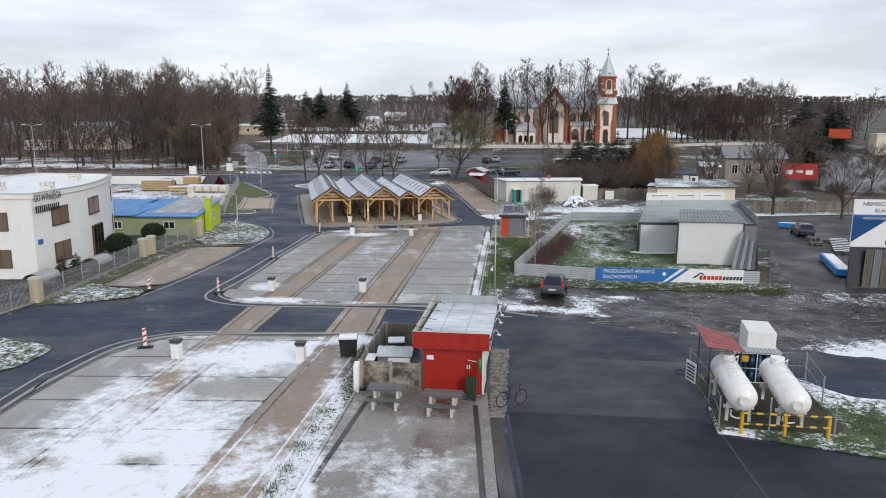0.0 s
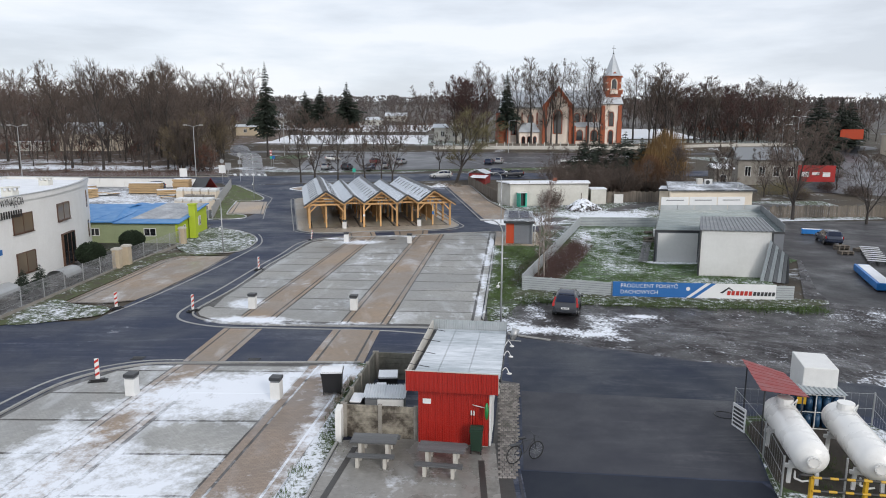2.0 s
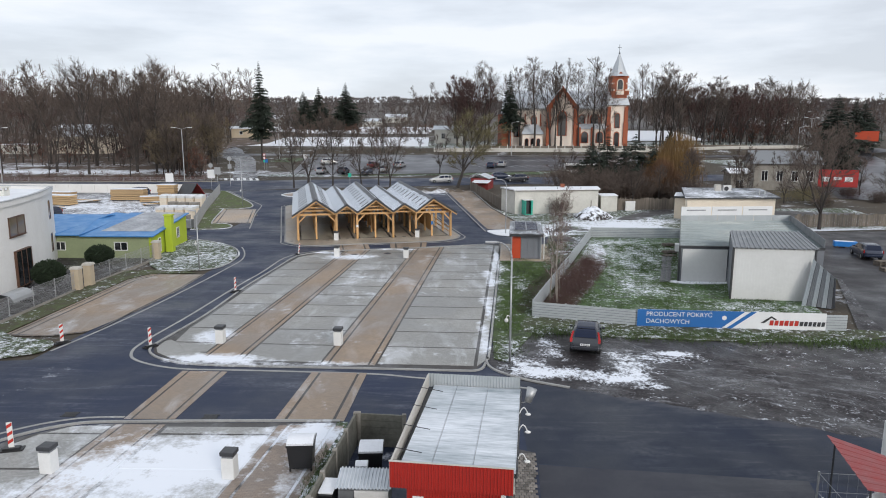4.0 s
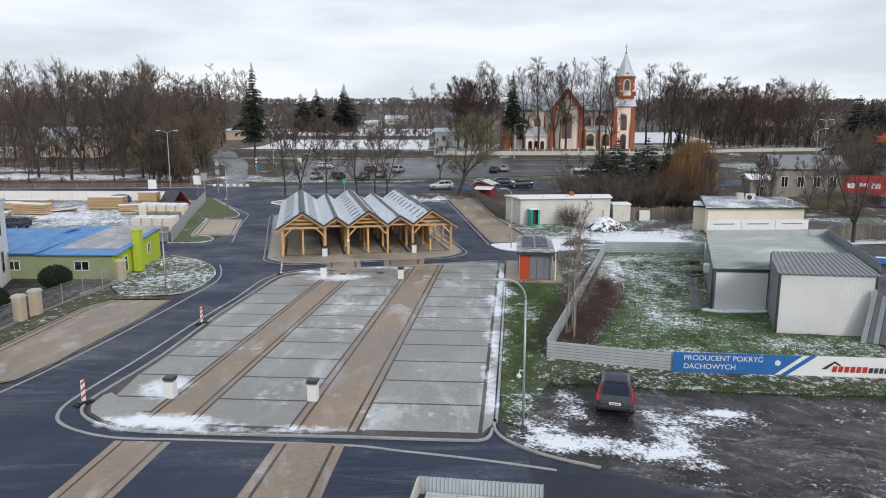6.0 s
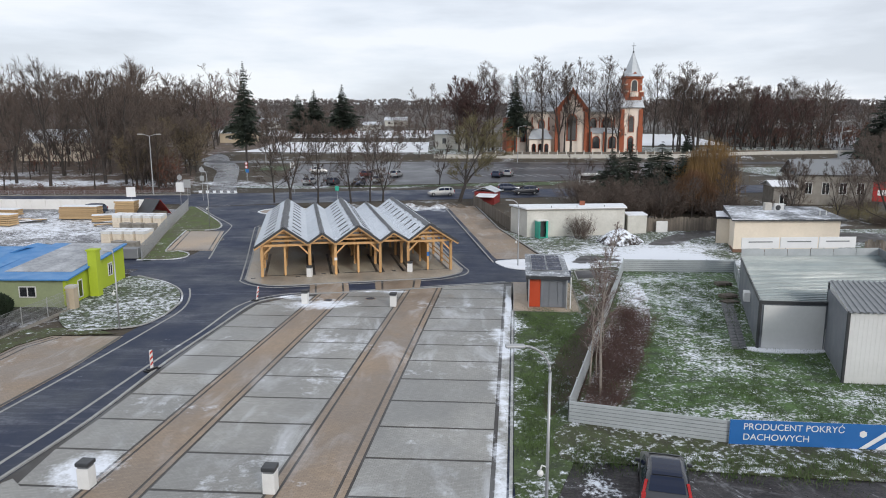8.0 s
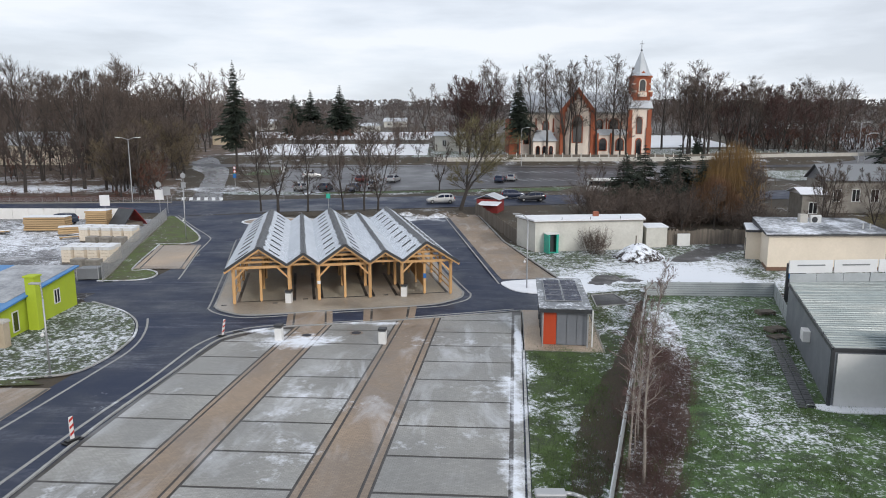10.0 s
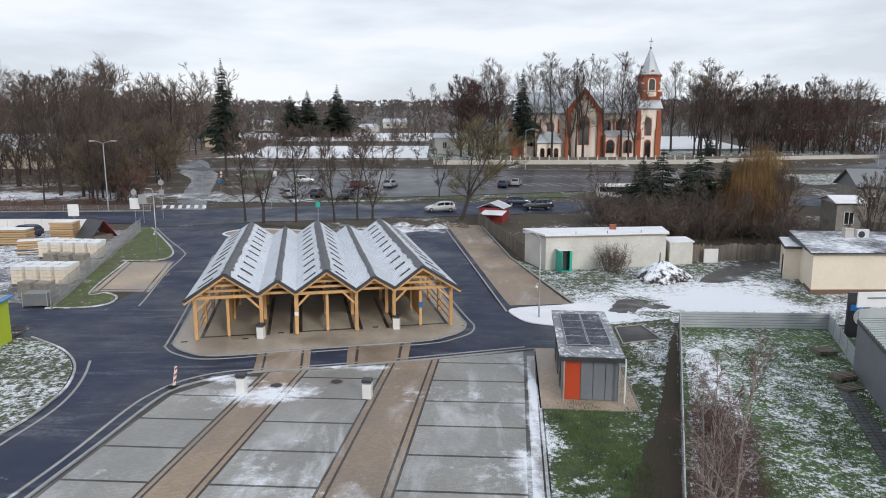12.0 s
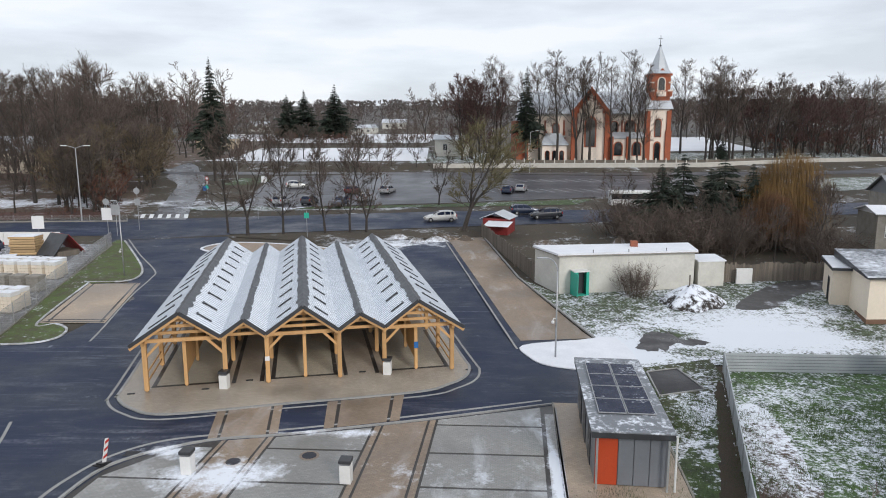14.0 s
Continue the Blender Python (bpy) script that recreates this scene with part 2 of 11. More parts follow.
def add_tracks(m, slush=(0.42, 0.43, 0.45), amount=0.5, turn=8.0, size=1.0, bias=0.0):
    """Pale slush dragged out into uneven streaks by tyres."""
    nt = m.node_tree
    bsdf = nt.nodes["Principled BSDF"]
    base = bsdf.inputs["Base Color"].links[0].from_socket
    pos = nt.nodes.new("ShaderNodeNewGeometry").outputs["Position"]
    total = None
    for ang, sx, sy, sc in ((turn, 0.16, 1.0, 1.3), (turn - 24, 0.12, 1.0, 2.6)):
        mp = nt.nodes.new("ShaderNodeMapping")
        mp.inputs["Rotation"].default_value = (0, 0, radians(ang))
        mp.inputs["Scale"].default_value = (sx, sy, 1.0)
        nt.links.new(pos, mp.inputs["Vector"])
        n = node(nt, "ShaderNodeTexNoise", Scale=sc / size, Detail=6.0, Roughness=0.62, Distortion=0.9)
        nt.links.new(mp.outputs[0], n.inputs["Vector"])
        v = remap(nt, n.outputs["Fac"], 0.53 - bias, 0.66 - bias)
        total = v if total is None else math_node(nt, "MAXIMUM", total, v)
    patch = remap(nt, noise_node(nt, pos, 0.13, 5, 0.65), 0.40, 0.60)
    fine = remap(nt, noise_node(nt, pos, 4.0, 4, 0.6), 0.30, 0.60)
    f = math_node(nt, "MULTIPLY", total, math_node(nt, "MULTIPLY", patch, fine))
    f = math_node(nt, "MULTIPLY", f, amount)
    nt.links.new(mix_col(nt, f, base, slush), bsdf.inputs["Base Color"])


def add_silt(m):
    """Pale silt washed from the gravel onto the asphalt, thinning out away from it."""
    nt = m.node_tree
    bsdf = nt.nodes["Principled BSDF"]
    base = bsdf.inputs["Base Color"].links[0].from_socket
    pos = nt.nodes.new("ShaderNodeNewGeometry").outputs["Position"]
    dot = nt.nodes.new("ShaderNodeVectorMath")
    dot.operation = "DOT_PRODUCT"
    dot.inputs[1].default_value = (0.414, 0.91, 0.0)
    nt.links.new(pos, dot.inputs[0])
    mp = nt.nodes.new("ShaderNodeMapping")
    mp.inputs["Rotation"].default_value = (0, 0, radians(24))
    mp.inputs["Scale"].default_value = (0.3, 1.0, 1.0)
    nt.links.new(pos, mp.inputs["Vector"])
    wob = noise_node(nt, mp.outputs[0], 0.9, 6, 0.65)
    d = math_node(nt, "ADD", dot.outputs["Value"], math_node(nt, "MULTIPLY", wob, 2.6))
    f = remap(nt, d, 37.5, 38.9, 0.0, 0.75)
    nt.links.new(mix_col(nt, f, base, (0.135, 0.132, 0.14)), bsdf.inputs["Base Color"])


def add_ruts(m):
    """Tyre tracks in wet gravel: pale slush between arcs and straight ruts, a fine stony speckle over all."""
    nt = m.node_tree
    bsdf = nt.nodes["Principled BSDF"]
    base = bsdf.inputs["Base Color"].links[0].from_socket
    pos = nt.nodes.new("ShaderNodeNewGeometry").outputs["Position"]
    stone = math_node(nt, "ADD", math_node(nt, "MULTIPLY", noise_node(nt, pos, 2.2, 6, 0.72), 0.55), math_node(nt, "MULTIPLY", noise_node(nt, pos, 9.0, 4, 0.7), 0.45))
    base = mix_col(nt, remap(nt, stone, 0.46, 0.62), (0.016, 0.014, 0.016), base)
    wob = noise_node(nt, pos, 0.5, 3, 0.5)
    total = None
    sep = nt.nodes.new("ShaderNodeSeparateXYZ")
    nt.links.new(pos, sep.inputs[0])
    for cx, cy, fine, lo, hi in ((15.5, 33.0, 2.6, 2.5, 10.0), (24.0, 48.0, 2.2, 7.0, 17.5), (5.0, 22.0, 2.0, 13.0, 25.0)):
        dx, dy = math_node(nt, "SUBTRACT", sep.outputs[0], cx), math_node(nt, "SUBTRACT", sep.outputs[1], cy)
        dist = math_node(nt, "SQRT", math_node(nt, "ADD", math_node(nt, "MULTIPLY", dx, dx), math_node(nt, "MULTIPLY", dy, dy)))
        d = math_node(nt, "ADD", dist, math_node(nt, "MULTIPLY", wob, 0.9))
        polar = nt.nodes.new("ShaderNodeCombineXYZ")
        nt.links.new(math_node(nt, "MULTIPLY", d, fine), polar.inputs[0])
        nt.links.new(math_node(nt, "MULTIPLY", math_node(nt, "ARCTAN2", dy, dx), 2.4), polar.inputs[1])
        ring = remap(nt, noise_node(nt, polar.outputs[0], 1.0, 5, 0.62), 0.52, 0.64)
        gate = math_node(nt, "MULTIPLY", remap(nt, d, lo, lo + 1.0), remap(nt, d, hi, hi - 1.5))
        where = remap(nt, noise_node(nt, pos, 0.22 + 0.03 * cx / 10, 5, 0.65), 0.42, 0.54)
        v = math_node(nt, "MULTIPLY", ring, math_node(nt, "MULTIPLY", gate, where))
        total = v if total is None else math_node(nt, "MAXIMUM", total, v)
    ragged_ = remap(nt, noise_node(nt, pos, 3.2, 6, 0.7), 0.40, 0.58)
    f = math_node(nt, "MULTIPLY", math_node(nt, "MULTIPLY", total, ragged_), 0.42)
    base = mix_col(nt, f, base, (0.40, 0.41, 0.44))
    g = nt.nodes.new("ShaderNodeGroup")
    g.node_tree = SNOW_FINE
    g.inputs[0].default_value = -0.075
    nt.links.new(mix_col(nt, g.outputs[0], base, SNOW_COL), bsdf.inputs["Base Color"])


def add_cap(m):
    """Snow held on the flatter top of a heap, broken up at its lower edge."""
    nt = m.node_tree
    bsdf = nt.nodes["Principled BSDF"]
    base = bsdf.inputs["Base Color"].links[0].from_socket
    geo = nt.nodes.new("ShaderNodeNewGeometry")
    sep = nt.nodes.new("ShaderNodeSeparateXYZ")
    nt.links.new(geo.outputs["Normal"], sep.inputs[0])
    v = math_node(nt, "ADD", sep.outputs[2], math_node(nt, "MULTIPLY", noise_node(nt, geo.outputs["Position"], 2.2, 5, 0.65), 1.1))
    nt.links.new(mix_col(nt, remap(nt, v, 1.18, 1.34), base, SNOW_COL), bsdf.inputs["Base Color"])


M = {}
M["asphalt"] = mat("wet_asphalt", (0.031, 0.042, 0.079), 0.62, col2=(0.016, 0.022, 0.040), scale=0.18, grain=30, coords="world", snow=-0.11, bump=0.15, bump_scale=60, wet=0.15, spec=0.22)
M["asphalt_pad"] = mat("smooth_new_asphalt", (0.017, 0.022, 0.036), 0.5, col2=(0.011, 0.014, 0.022), scale=0.25, grain=40, coords="world", snow=-0.16, bump=0.12, bump_scale=60, wet=0.15, spec=0.14)
M["asphalt_old"] = mat("worn_grey_asphalt", (0.046, 0.048, 0.062), 0.6, col2=(0.030, 0.032, 0.041), scale=0.4, grain=25, coords="world", snow=-0.12, bump=0.2, bump_scale=50, wet=0.15, spec=0.2)
M["lot_far"] = mat("far_asphalt", (0.060, 0.060, 0.070), 0.42, col2=(0.034, 0.034, 0.041), scale=0.08, grain=2.0, coords="world", snow=-0.12, bump=0.1)
M["gravel"] = mat("muddy_wet_gravel", (0.078, 0.068, 0.070), 0.6, col2=(0.030, 0.026, 0.028), scale=0.35, grain=4.0, coords="world", bump=0.6, bump_scale=9, wet=0.3, spec=0.22)
add_ruts(M["gravel"])
M["gravel_snowy"] = mat("slushy_gravel_track", (0.075, 0.070, 0.068), 0.7, col2=(0.030, 0.028, 0.028), scale=0.4, grain=4.0, coords="world", snow=0.03, bump=0.5, bump_scale=9, wet=0.2)
M["yard_asphalt"] = mat("old_dark_yard_asphalt", (0.048, 0.046, 0.050), 0.6, col2=(0.026, 0.025, 0.028), scale=0.2, grain=8, coords="world", snow=-0.12, bump=0.2, bump_scale=40, wet=0.2, spec=0.25)
add_tracks(M["yard_asphalt"], (0.13, 0.125, 0.125), 0.5, 40, 1.4)
M["yard_snow"] = mat("trodden_snow_on_asphalt", (0.075, 0.076, 0.085), 0.6, col2=(0.040, 0.040, 0.046), scale=0.4, grain=5, coords="world", snow=0.02, bump=0.4, bump_scale=9, wet=0.2, fine_snow=True)
add_tracks(M["yard_snow"], (0.5, 0.51, 0.54), 0.7, 25, 1.6, 0.03)
M["slush"] = mat("dark_slush", (0.060, 0.056, 0.058), 0.6, col2=(0.024, 0.023, 0.025), scale=0.6, grain=4.0, coords="world", snow=-0.18, bump=0.5, bump_scale=9, wet=0.3)
M["silt"] = mat("silty_asphalt_edge", (0.023, 0.031, 0.054), 0.6, col2=(0.012, 0.016, 0.027), scale=0.22, grain=30, coords="world", snow=-0.11, bump=0.15, bump_scale=60, wet=0.15, spec=0.20)
add_silt(M["silt"])
add_tracks(M["asphalt"], (0.18, 0.19, 0.23), 0.6, 70, 1.6, 0.005)
add_tracks(M["silt"], (0.13, 0.135, 0.15), 0.45, 165, 1.5)
add_tracks(M["asphalt_old"], (0.13, 0.13, 0.14), 0.35, 100, 1.2)
add_tracks(M["lot_far"], (0.26, 0.27, 0.30), 0.7, 10, 3.0)
M["paver_grey"] = paver_mat("grey_pavers", (0.375, 0.373, 0.355), (0.300, 0.298, 0.283), snow=-0.035, film=0.33)
M["paver_grey_snowy"] = paver_mat("grey_pavers_under_snow", (0.44, 0.44, 0.425), (0.34, 0.34, 0.325), snow=0.005)
M["paver_tan"] = paver_mat("tan_pavers", (0.365, 0.280, 0.205), (0.285, 0.215, 0.158), snow=-0.06, film=0.26)
M["paver_tan_bare"] = paver_mat("damp_tan_pavers", (0.36, 0.28, 0.22), (0.28, 0.215, 0.17), snow=-0.17, film=0.12)
M["paver_tan_snowy"] = paver_mat("tan_pavers_under_snow", (0.39, 0.30, 0.225), (0.30, 0.23, 0.175), snow=0.0)
M["paver_tan_clean"] = paver_mat("swept_tan_pavers", (0.52, 0.415, 0.315), (0.42, 0.33, 0.25), snow=-0.3, film=0.03)
M["hall_floor"] = paver_mat("grey_beige_pavers", (0.58, 0.535, 0.435), (0.48, 0.44, 0.355), snow=-0.3, film=0.03)
M["hall_apron"] = paver_mat("pale_beige_pavers", (0.54, 0.465, 0.375), (0.44, 0.375, 0.30), snow=-0.14, film=0.10)
M["paver_dark"] = paver_mat("charcoal_pavers", (0.060, 0.053, 0.050), (0.038, 0.034, 0.032), snow=-0.12, film=0.12)
M["paver_dark_snowy"] = paver_mat("charcoal_pavers_under_snow", (0.075, 0.068, 0.064), (0.050, 0.045, 0.043), snow=-0.035, film=0.2)
M["kerb"] = mat("concrete_kerb", (0.36, 0.36, 0.35), 0.75, col2=(0.24, 0.24, 0.235), scale=0.8, coords="world", snow=-0.06)
M["kerb_snowy"] = mat("concrete_kerb_under_snow", (0.36, 0.36, 0.35), 0.75, col2=(0.24, 0.24, 0.235), scale=0.8, coords="world", snow=0.13)
M["pad"] = mat("damp_concrete_pad", (0.285, 0.275, 0.258), 0.42, col2=(0.150, 0.142, 0.130), scale=0.45, grain=6, coords="world", snow=-0.02, wet=0.25)
M["grass"] = mat("frosted_grass", (0.078, 0.120, 0.040), 0.9, col2=(0.022, 0.030, 0.014), scale=1.1, grain=9, contrast=1.3, coords="world", snow=-0.025, bump=0.8, bump_scale=25, fine_snow=True)
M["grass_snowy"] = mat("snow_dusted_grass", (0.080, 0.112, 0.050), 0.9, col2=(0.030, 0.034, 0.020), scale=1.4, grain=10, contrast=1.3, coords="world", snow=0.075, bump=0.8, bump_scale=25, fine_snow="speckle")
M["lawn"] = mat("speckled_green_lawn", (0.086, 0.155, 0.050), 0.9, col2=(0.020, 0.034, 0.014), scale=1.2, grain=9, contrast=1.4, coords="world", snow=-0.065, bump=0.8, bump_scale=25, fine_snow="speckle")
M["grass_rough"] = mat("rough_mottled_grass", (0.070, 0.092, 0.036), 0.95, col2=(0.034, 0.030, 0.020), scale=1.6, grain=9, contrast=1.2, coords="world", snow=0.06, bump=1.0, bump_scale=14, fine_snow=True)
M["grass_brown"] = mat("brown_mottled_grass", (0.075, 0.098, 0.036), 0.95, col2=(0.045, 0.034, 0.022), scale=1.3, grain=8, contrast=1.3, coords="world", snow=-0.02, bump=1.0, bump_scale=14, fine_snow=True)
M["verge_green"] = mat("bright_wet_grass", (0.095, 0.140, 0.038), 0.9, col2=(0.058, 0.050, 0.026), scale=0.8, grain=8, contrast=1.5, coords="world", snow=-0.07, bump=0.8, bump_scale=18, fine_snow=True)
M["verge"] = mat("brown_leafy_verge", (0.078, 0.060, 0.041), 0.95, col2=(0.034, 0.029, 0.021), scale=0.5, grain=6, coords="world", snow=-0.005, bump=0.8, bump_scale=12)
M["woodfloor"] = mat("woodland_floor", (0.13, 0.088, 0.062), 0.95, col2=(0.05, 0.036, 0.028), scale=0.2, grain=3, coords="world", snow=-0.01, bump=0.6, bump_scale=6)
M["snowfield"] = mat("snow_field", (0.78, 0.80, 0.84), 0.8, col2=(0.62, 0.63, 0.66), scale=0.05, grain=1.5, coords="world", bump=0.2)
M["snow"] = mat("settled_snow", (0.80, 0.82, 0.86), 0.75, col2=(0.66, 0.68, 0.72), scale=0.7, grain=8, coords="world", bump=0.4, bump_scale=10)
M["lane"] = mat("pale_wet_lane", (0.17, 0.175, 0.19), 0.28, col2=(0.09, 0.093, 0.103), scale=0.1, grain=2, coords="world", snow=-0.06, bump=0.1)
M["bay_white"] = mat("white_bay_line", (0.50, 0.51, 0.53), 0.6, col2=(0.30, 0.31, 0.33), scale=2.0, coords="world", bump=0)
M["line"] = mat("worn_white_line", (0.30, 0.30, 0.31), 0.6, col2=(0.13, 0.13, 0.14), scale=2.0, coords="world", bump=0)
M["white_wall"] = mat("white_render", (0.78, 0.775, 0.76), 0.85, col2=(0.70, 0.69, 0.67), scale=0.6, bump=0.12)
M["old_white"] = mat("peeling_whitewash", (0.66, 0.65, 0.60), 0.9, col2=(0.50, 0.49, 0.45), scale=0.5, bump=0.3)
M["cream"] = mat("cream_render", (0.78, 0.69, 0.57), 0.85, col2=(0.68, 0.60, 0.49), scale=0.5, bump=0.15)
M["beige"] = mat("beige_render", (0.50, 0.42, 0.31), 0.85, col2=(0.40, 0.33, 0.24), scale=0.6, bump=0.15)
M["lime"] = mat("lime_green_render", (0.42, 0.52, 0.035), 0.8, col2=(0.36, 0.45, 0.03), scale=0.6, bump=0.15)
M["green_wall"] = mat("faded_grey_green_render", (0.30, 0.345, 0.20), 0.85, col2=(0.22, 0.26, 0.15), scale=0.5, grain=5, bump=0.15)
M["concrete"] = mat("weathered_concrete", (0.33, 0.31, 0.28), 0.85, col2=(0.19, 0.175, 0.15), scale=1.2, bump=0.3)
M["concrete_pale"] = mat("pale_concrete", (0.55, 0.53, 0.49), 0.85, col2=(0.42, 0.40, 0.36), scale=1.5, bump=0.2)
M["church_cream"] = mat("warm_cream_render", (0.84, 0.74, 0.65), 0.85, col2=(0.76, 0.66, 0.57), scale=0.4, grain=3, bump=0.15)
M["church_brick"] = mat("warm_red_brick", (0.40, 0.115, 0.055), 0.85, col2=(0.27, 0.08, 0.042), scale=1.2, grain=7, bump=0.2)
M["brick"] = mat("dark_red_brick", (0.34, 0.115, 0.065), 0.85, col2=(0.22, 0.075, 0.045), scale=1.5, grain=6, bump=0.2)
M["red_tin"] = mat("red_painted_tin", (0.42, 0.022, 0.014), 0.42, col2=(0.34, 0.018, 0.012), scale=0.6, bump=0.05)
M["red_tin_worn"] = mat("faded_red_tin", (0.27, 0.032, 0.03), 0.45, col2=(0.18, 0.026, 0.026), scale=1.5, bump=0.1)
M["orange_panel"] = mat("orange_red_panel", (0.48, 0.062, 0.018), 0.5, col2=(0.42, 0.052, 0.015), scale=1, bump=0.05)
M["zinc"] = mat("pale_zinc_roof", (0.50, 0.53, 0.56), 0.45, 0.25, col2=(0.40, 0.43, 0.46), scale=0.4, grain=4, bump=0.1)
M["roof_snow"] = mat("snow_dusted_zinc", (0.64, 0.67, 0.71), 0.55, 0.0, col2=(0.42, 0.46, 0.50), scale=0.35, grain=3.0, contrast=1.0, bump=0.1)
M["steel"] = mat("galvanised_steel", (0.46, 0.47, 0.48), 0.45, 0.55, col2=(0.36, 0.37, 0.38), scale=3, bump=0.05)
M["steel_dark"] = mat("dark_grey_trim", (0.055, 0.058, 0.064), 0.45, 0.2, col2=(0.040, 0.042, 0.046), scale=2, bump=0.05)
M["steel_mid"] = mat("mid_grey_sheet", (0.22, 0.23, 0.245), 0.5, 0.2, col2=(0.18, 0.19, 0.20), scale=1, bump=0.05)
M["fence_sheet"] = mat("pale_grey_fence_sheet", (0.46, 0.49, 0.51), 0.5, 0.1, col2=(0.36, 0.39, 0.405), scale=1.2, bump=0.06)
M["shed_white"] = mat("off_white_sandwich_panel", (0.66, 0.665, 0.66), 0.5, 0.0, col2=(0.58, 0.585, 0.58), scale=0.5, bump=0.04)
M["shed_grey"] = mat("dark_silver_grey_panel", (0.19, 0.205, 0.23), 0.5, 0.1, col2=(0.155, 0.165, 0.185), scale=0.6, bump=0.04)
M["roof_green"] = mat("frosted_grey_green_roof", (0.24, 0.29, 0.30), 0.4, 0.1, col2=(0.075, 0.10, 0.105), scale=0.5, grain=2.5, contrast=1.2, stretch=(0.35, 1.8, 1), bump=0.05)
M["timber"] = mat("fresh_pine", (0.62, 0.375, 0.17), 0.7, col2=(0.48, 0.275, 0.115), scale=1.2, grain=12, stretch=(1, 1, 0.35), bump=0.15, random_tint=0.14)
M["old_wood"] = mat("grey_weathered_boards", (0.20, 0.17, 0.14), 0.9, col2=(0.11, 0.095, 0.08), scale=1.5, stretch=(3, 3, 0.4), bump=0.3, random_tint=0.25)
M["blue_roof"] = mat("blue_tin_roof", (0.055, 0.20, 0.46), 0.5, col2=(0.07, 0.23, 0.48), scale=0.8, bump=0.05)
M["grey_roof"] = mat("snowy_grey_roof", (0.50, 0.52, 0.55), 0.6, col2=(0.16, 0.17, 0.19), scale=0.6, grain=4, bump=0.1)
M["tank"] = mat("gloss_white_tank_paint", (0.80, 0.795, 0.78), 0.32, col2=(0.74, 0.735, 0.715), scale=1.2, bump=0.02, coat=0.2)
M["yellow"] = mat("yellow_paint", (0.60, 0.36, 0.02), 0.5, col2=(0.48, 0.28, 0.02), scale=4, bump=0.05)
M["white_paint"] = mat("white_paint", (0.74, 0.74, 0.73), 0.5, col2=(0.64, 0.64, 0.63), scale=3, bump=0.03)
M["red_sign"] = mat("red_sign_sheet", (0.40, 0.022, 0.02), 0.5, col2=(0.32, 0.02, 0.018), scale=1, bump=0.03)
M["red_paint"] = mat("red_paint", (0.50, 0.03, 0.02), 0.5, scale=3, bump=0.03)
M["black"] = mat("black_plastic", (0.018, 0.018, 0.020), 0.45, col2=(0.012, 0.012, 0.013), scale=3, bump=0.05)
M["bin_green"] = mat("dark_green_plastic", (0.018, 0.045, 0.028), 0.45, scale=3, bump=0.05)
M["sign_green"] = mat("green_sign_paint", (0.02, 0.22, 0.06), 0.4, scale=3, bump=0.02)
M["teal"] = mat("teal_plastic", (0.03, 0.42, 0.31), 0.45, col2=(0.025, 0.35, 0.26), scale=2, bump=0.03)
M["blue_sign"] = mat("blue_banner", (0.018, 0.135, 0.40), 0.5, col2=(0.014, 0.115, 0.35), scale=1, bump=0.05)
M["blue_wrap"] = mat("blue_wrapped_pack", (0.03, 0.22, 0.62), 0.4, scale=2, bump=0.2)
M["white_sign"] = mat("white_banner", (0.76, 0.77, 0.78), 0.5, col2=(0.70, 0.71, 0.72), scale=1, bump=0.05)
M["bark"] = mat("grey_brown_bark", (0.062, 0.053, 0.048), 0.9, col2=(0.032, 0.027, 0.025), scale=3, bump=0.4)
M["twig"] = mat("brown_twigs", (0.135, 0.103, 0.085), 0.9, col2=(0.072, 0.056, 0.048), scale=2, bump=0, random_tint=0.25)
M["twig_red"] = mat("reddish_twigs", (0.105, 0.056, 0.050), 0.9, col2=(0.056, 0.034, 0.031), scale=2, bump=0, random_tint=0.2)
M["twig_green"] = mat("olive_twigs", (0.2, 0.175, 0.09), 0.9, col2=(0.13, 0.11, 0.06), scale=2, bump=0, random_tint=0.2)
M["birch"] = mat("birch_bark", (0.36, 0.32, 0.285), 0.8, col2=(0.15, 0.125, 0.105), scale=3, stretch=(1, 1, 2.5), bump=0.2)
M["needle"] = mat("dark_spruce_needles", (0.028, 0.038, 0.026), 0.9, col2=(0.012, 0.020, 0.013), scale=2, bump=0, random_tint=0.2)
M["willow"] = mat("ochre_willow_strands", (0.25, 0.150, 0.050), 0.85, col2=(0.13, 0.078, 0.034), scale=0.6, bump=0, random_tint=0.1)
M["hedge"] = mat("dark_evergreen", (0.022, 0.040, 0.018), 0.9, col2=(0.012, 0.022, 0.010), scale=6, bump=0.4)
M["weed"] = mat("rough_green_weeds", (0.075, 0.13, 0.03), 0.9, col2=(0.05, 0.075, 0.025), scale=3, bump=0)
M["rubble"] = mat("rubble_and_soil", (0.15, 0.115, 0.085), 0.95, col2=(0.06, 0.048, 0.038), scale=1.5, coords="world", snow=0.04, bump=0.6)
M["heap"] = mat("dark_soil", (0.045, 0.036, 0.030), 0.95, col2=(0.025, 0.020, 0.018), scale=2.0, coords="world", bump=0.8)
add_cap(M["heap"])
M["tyre"] = mat("tyre_rubber", (0.016, 0.016, 0.017), 0.8, scale=5, bump=0.1)
M["rim"] = mat("alloy_rim", (0.40, 0.41, 0.42), 0.35, 0.8, scale=4, bump=0)
M["tail_red"] = mat("red_tail_lamp", (0.40, 0.012, 0.012), 0.2, scale=4, bump=0)
M["frame_brown"] = mat("brown_window_frame", (0.105, 0.052, 0.030), 0.5, scale=3, bump=0.05)
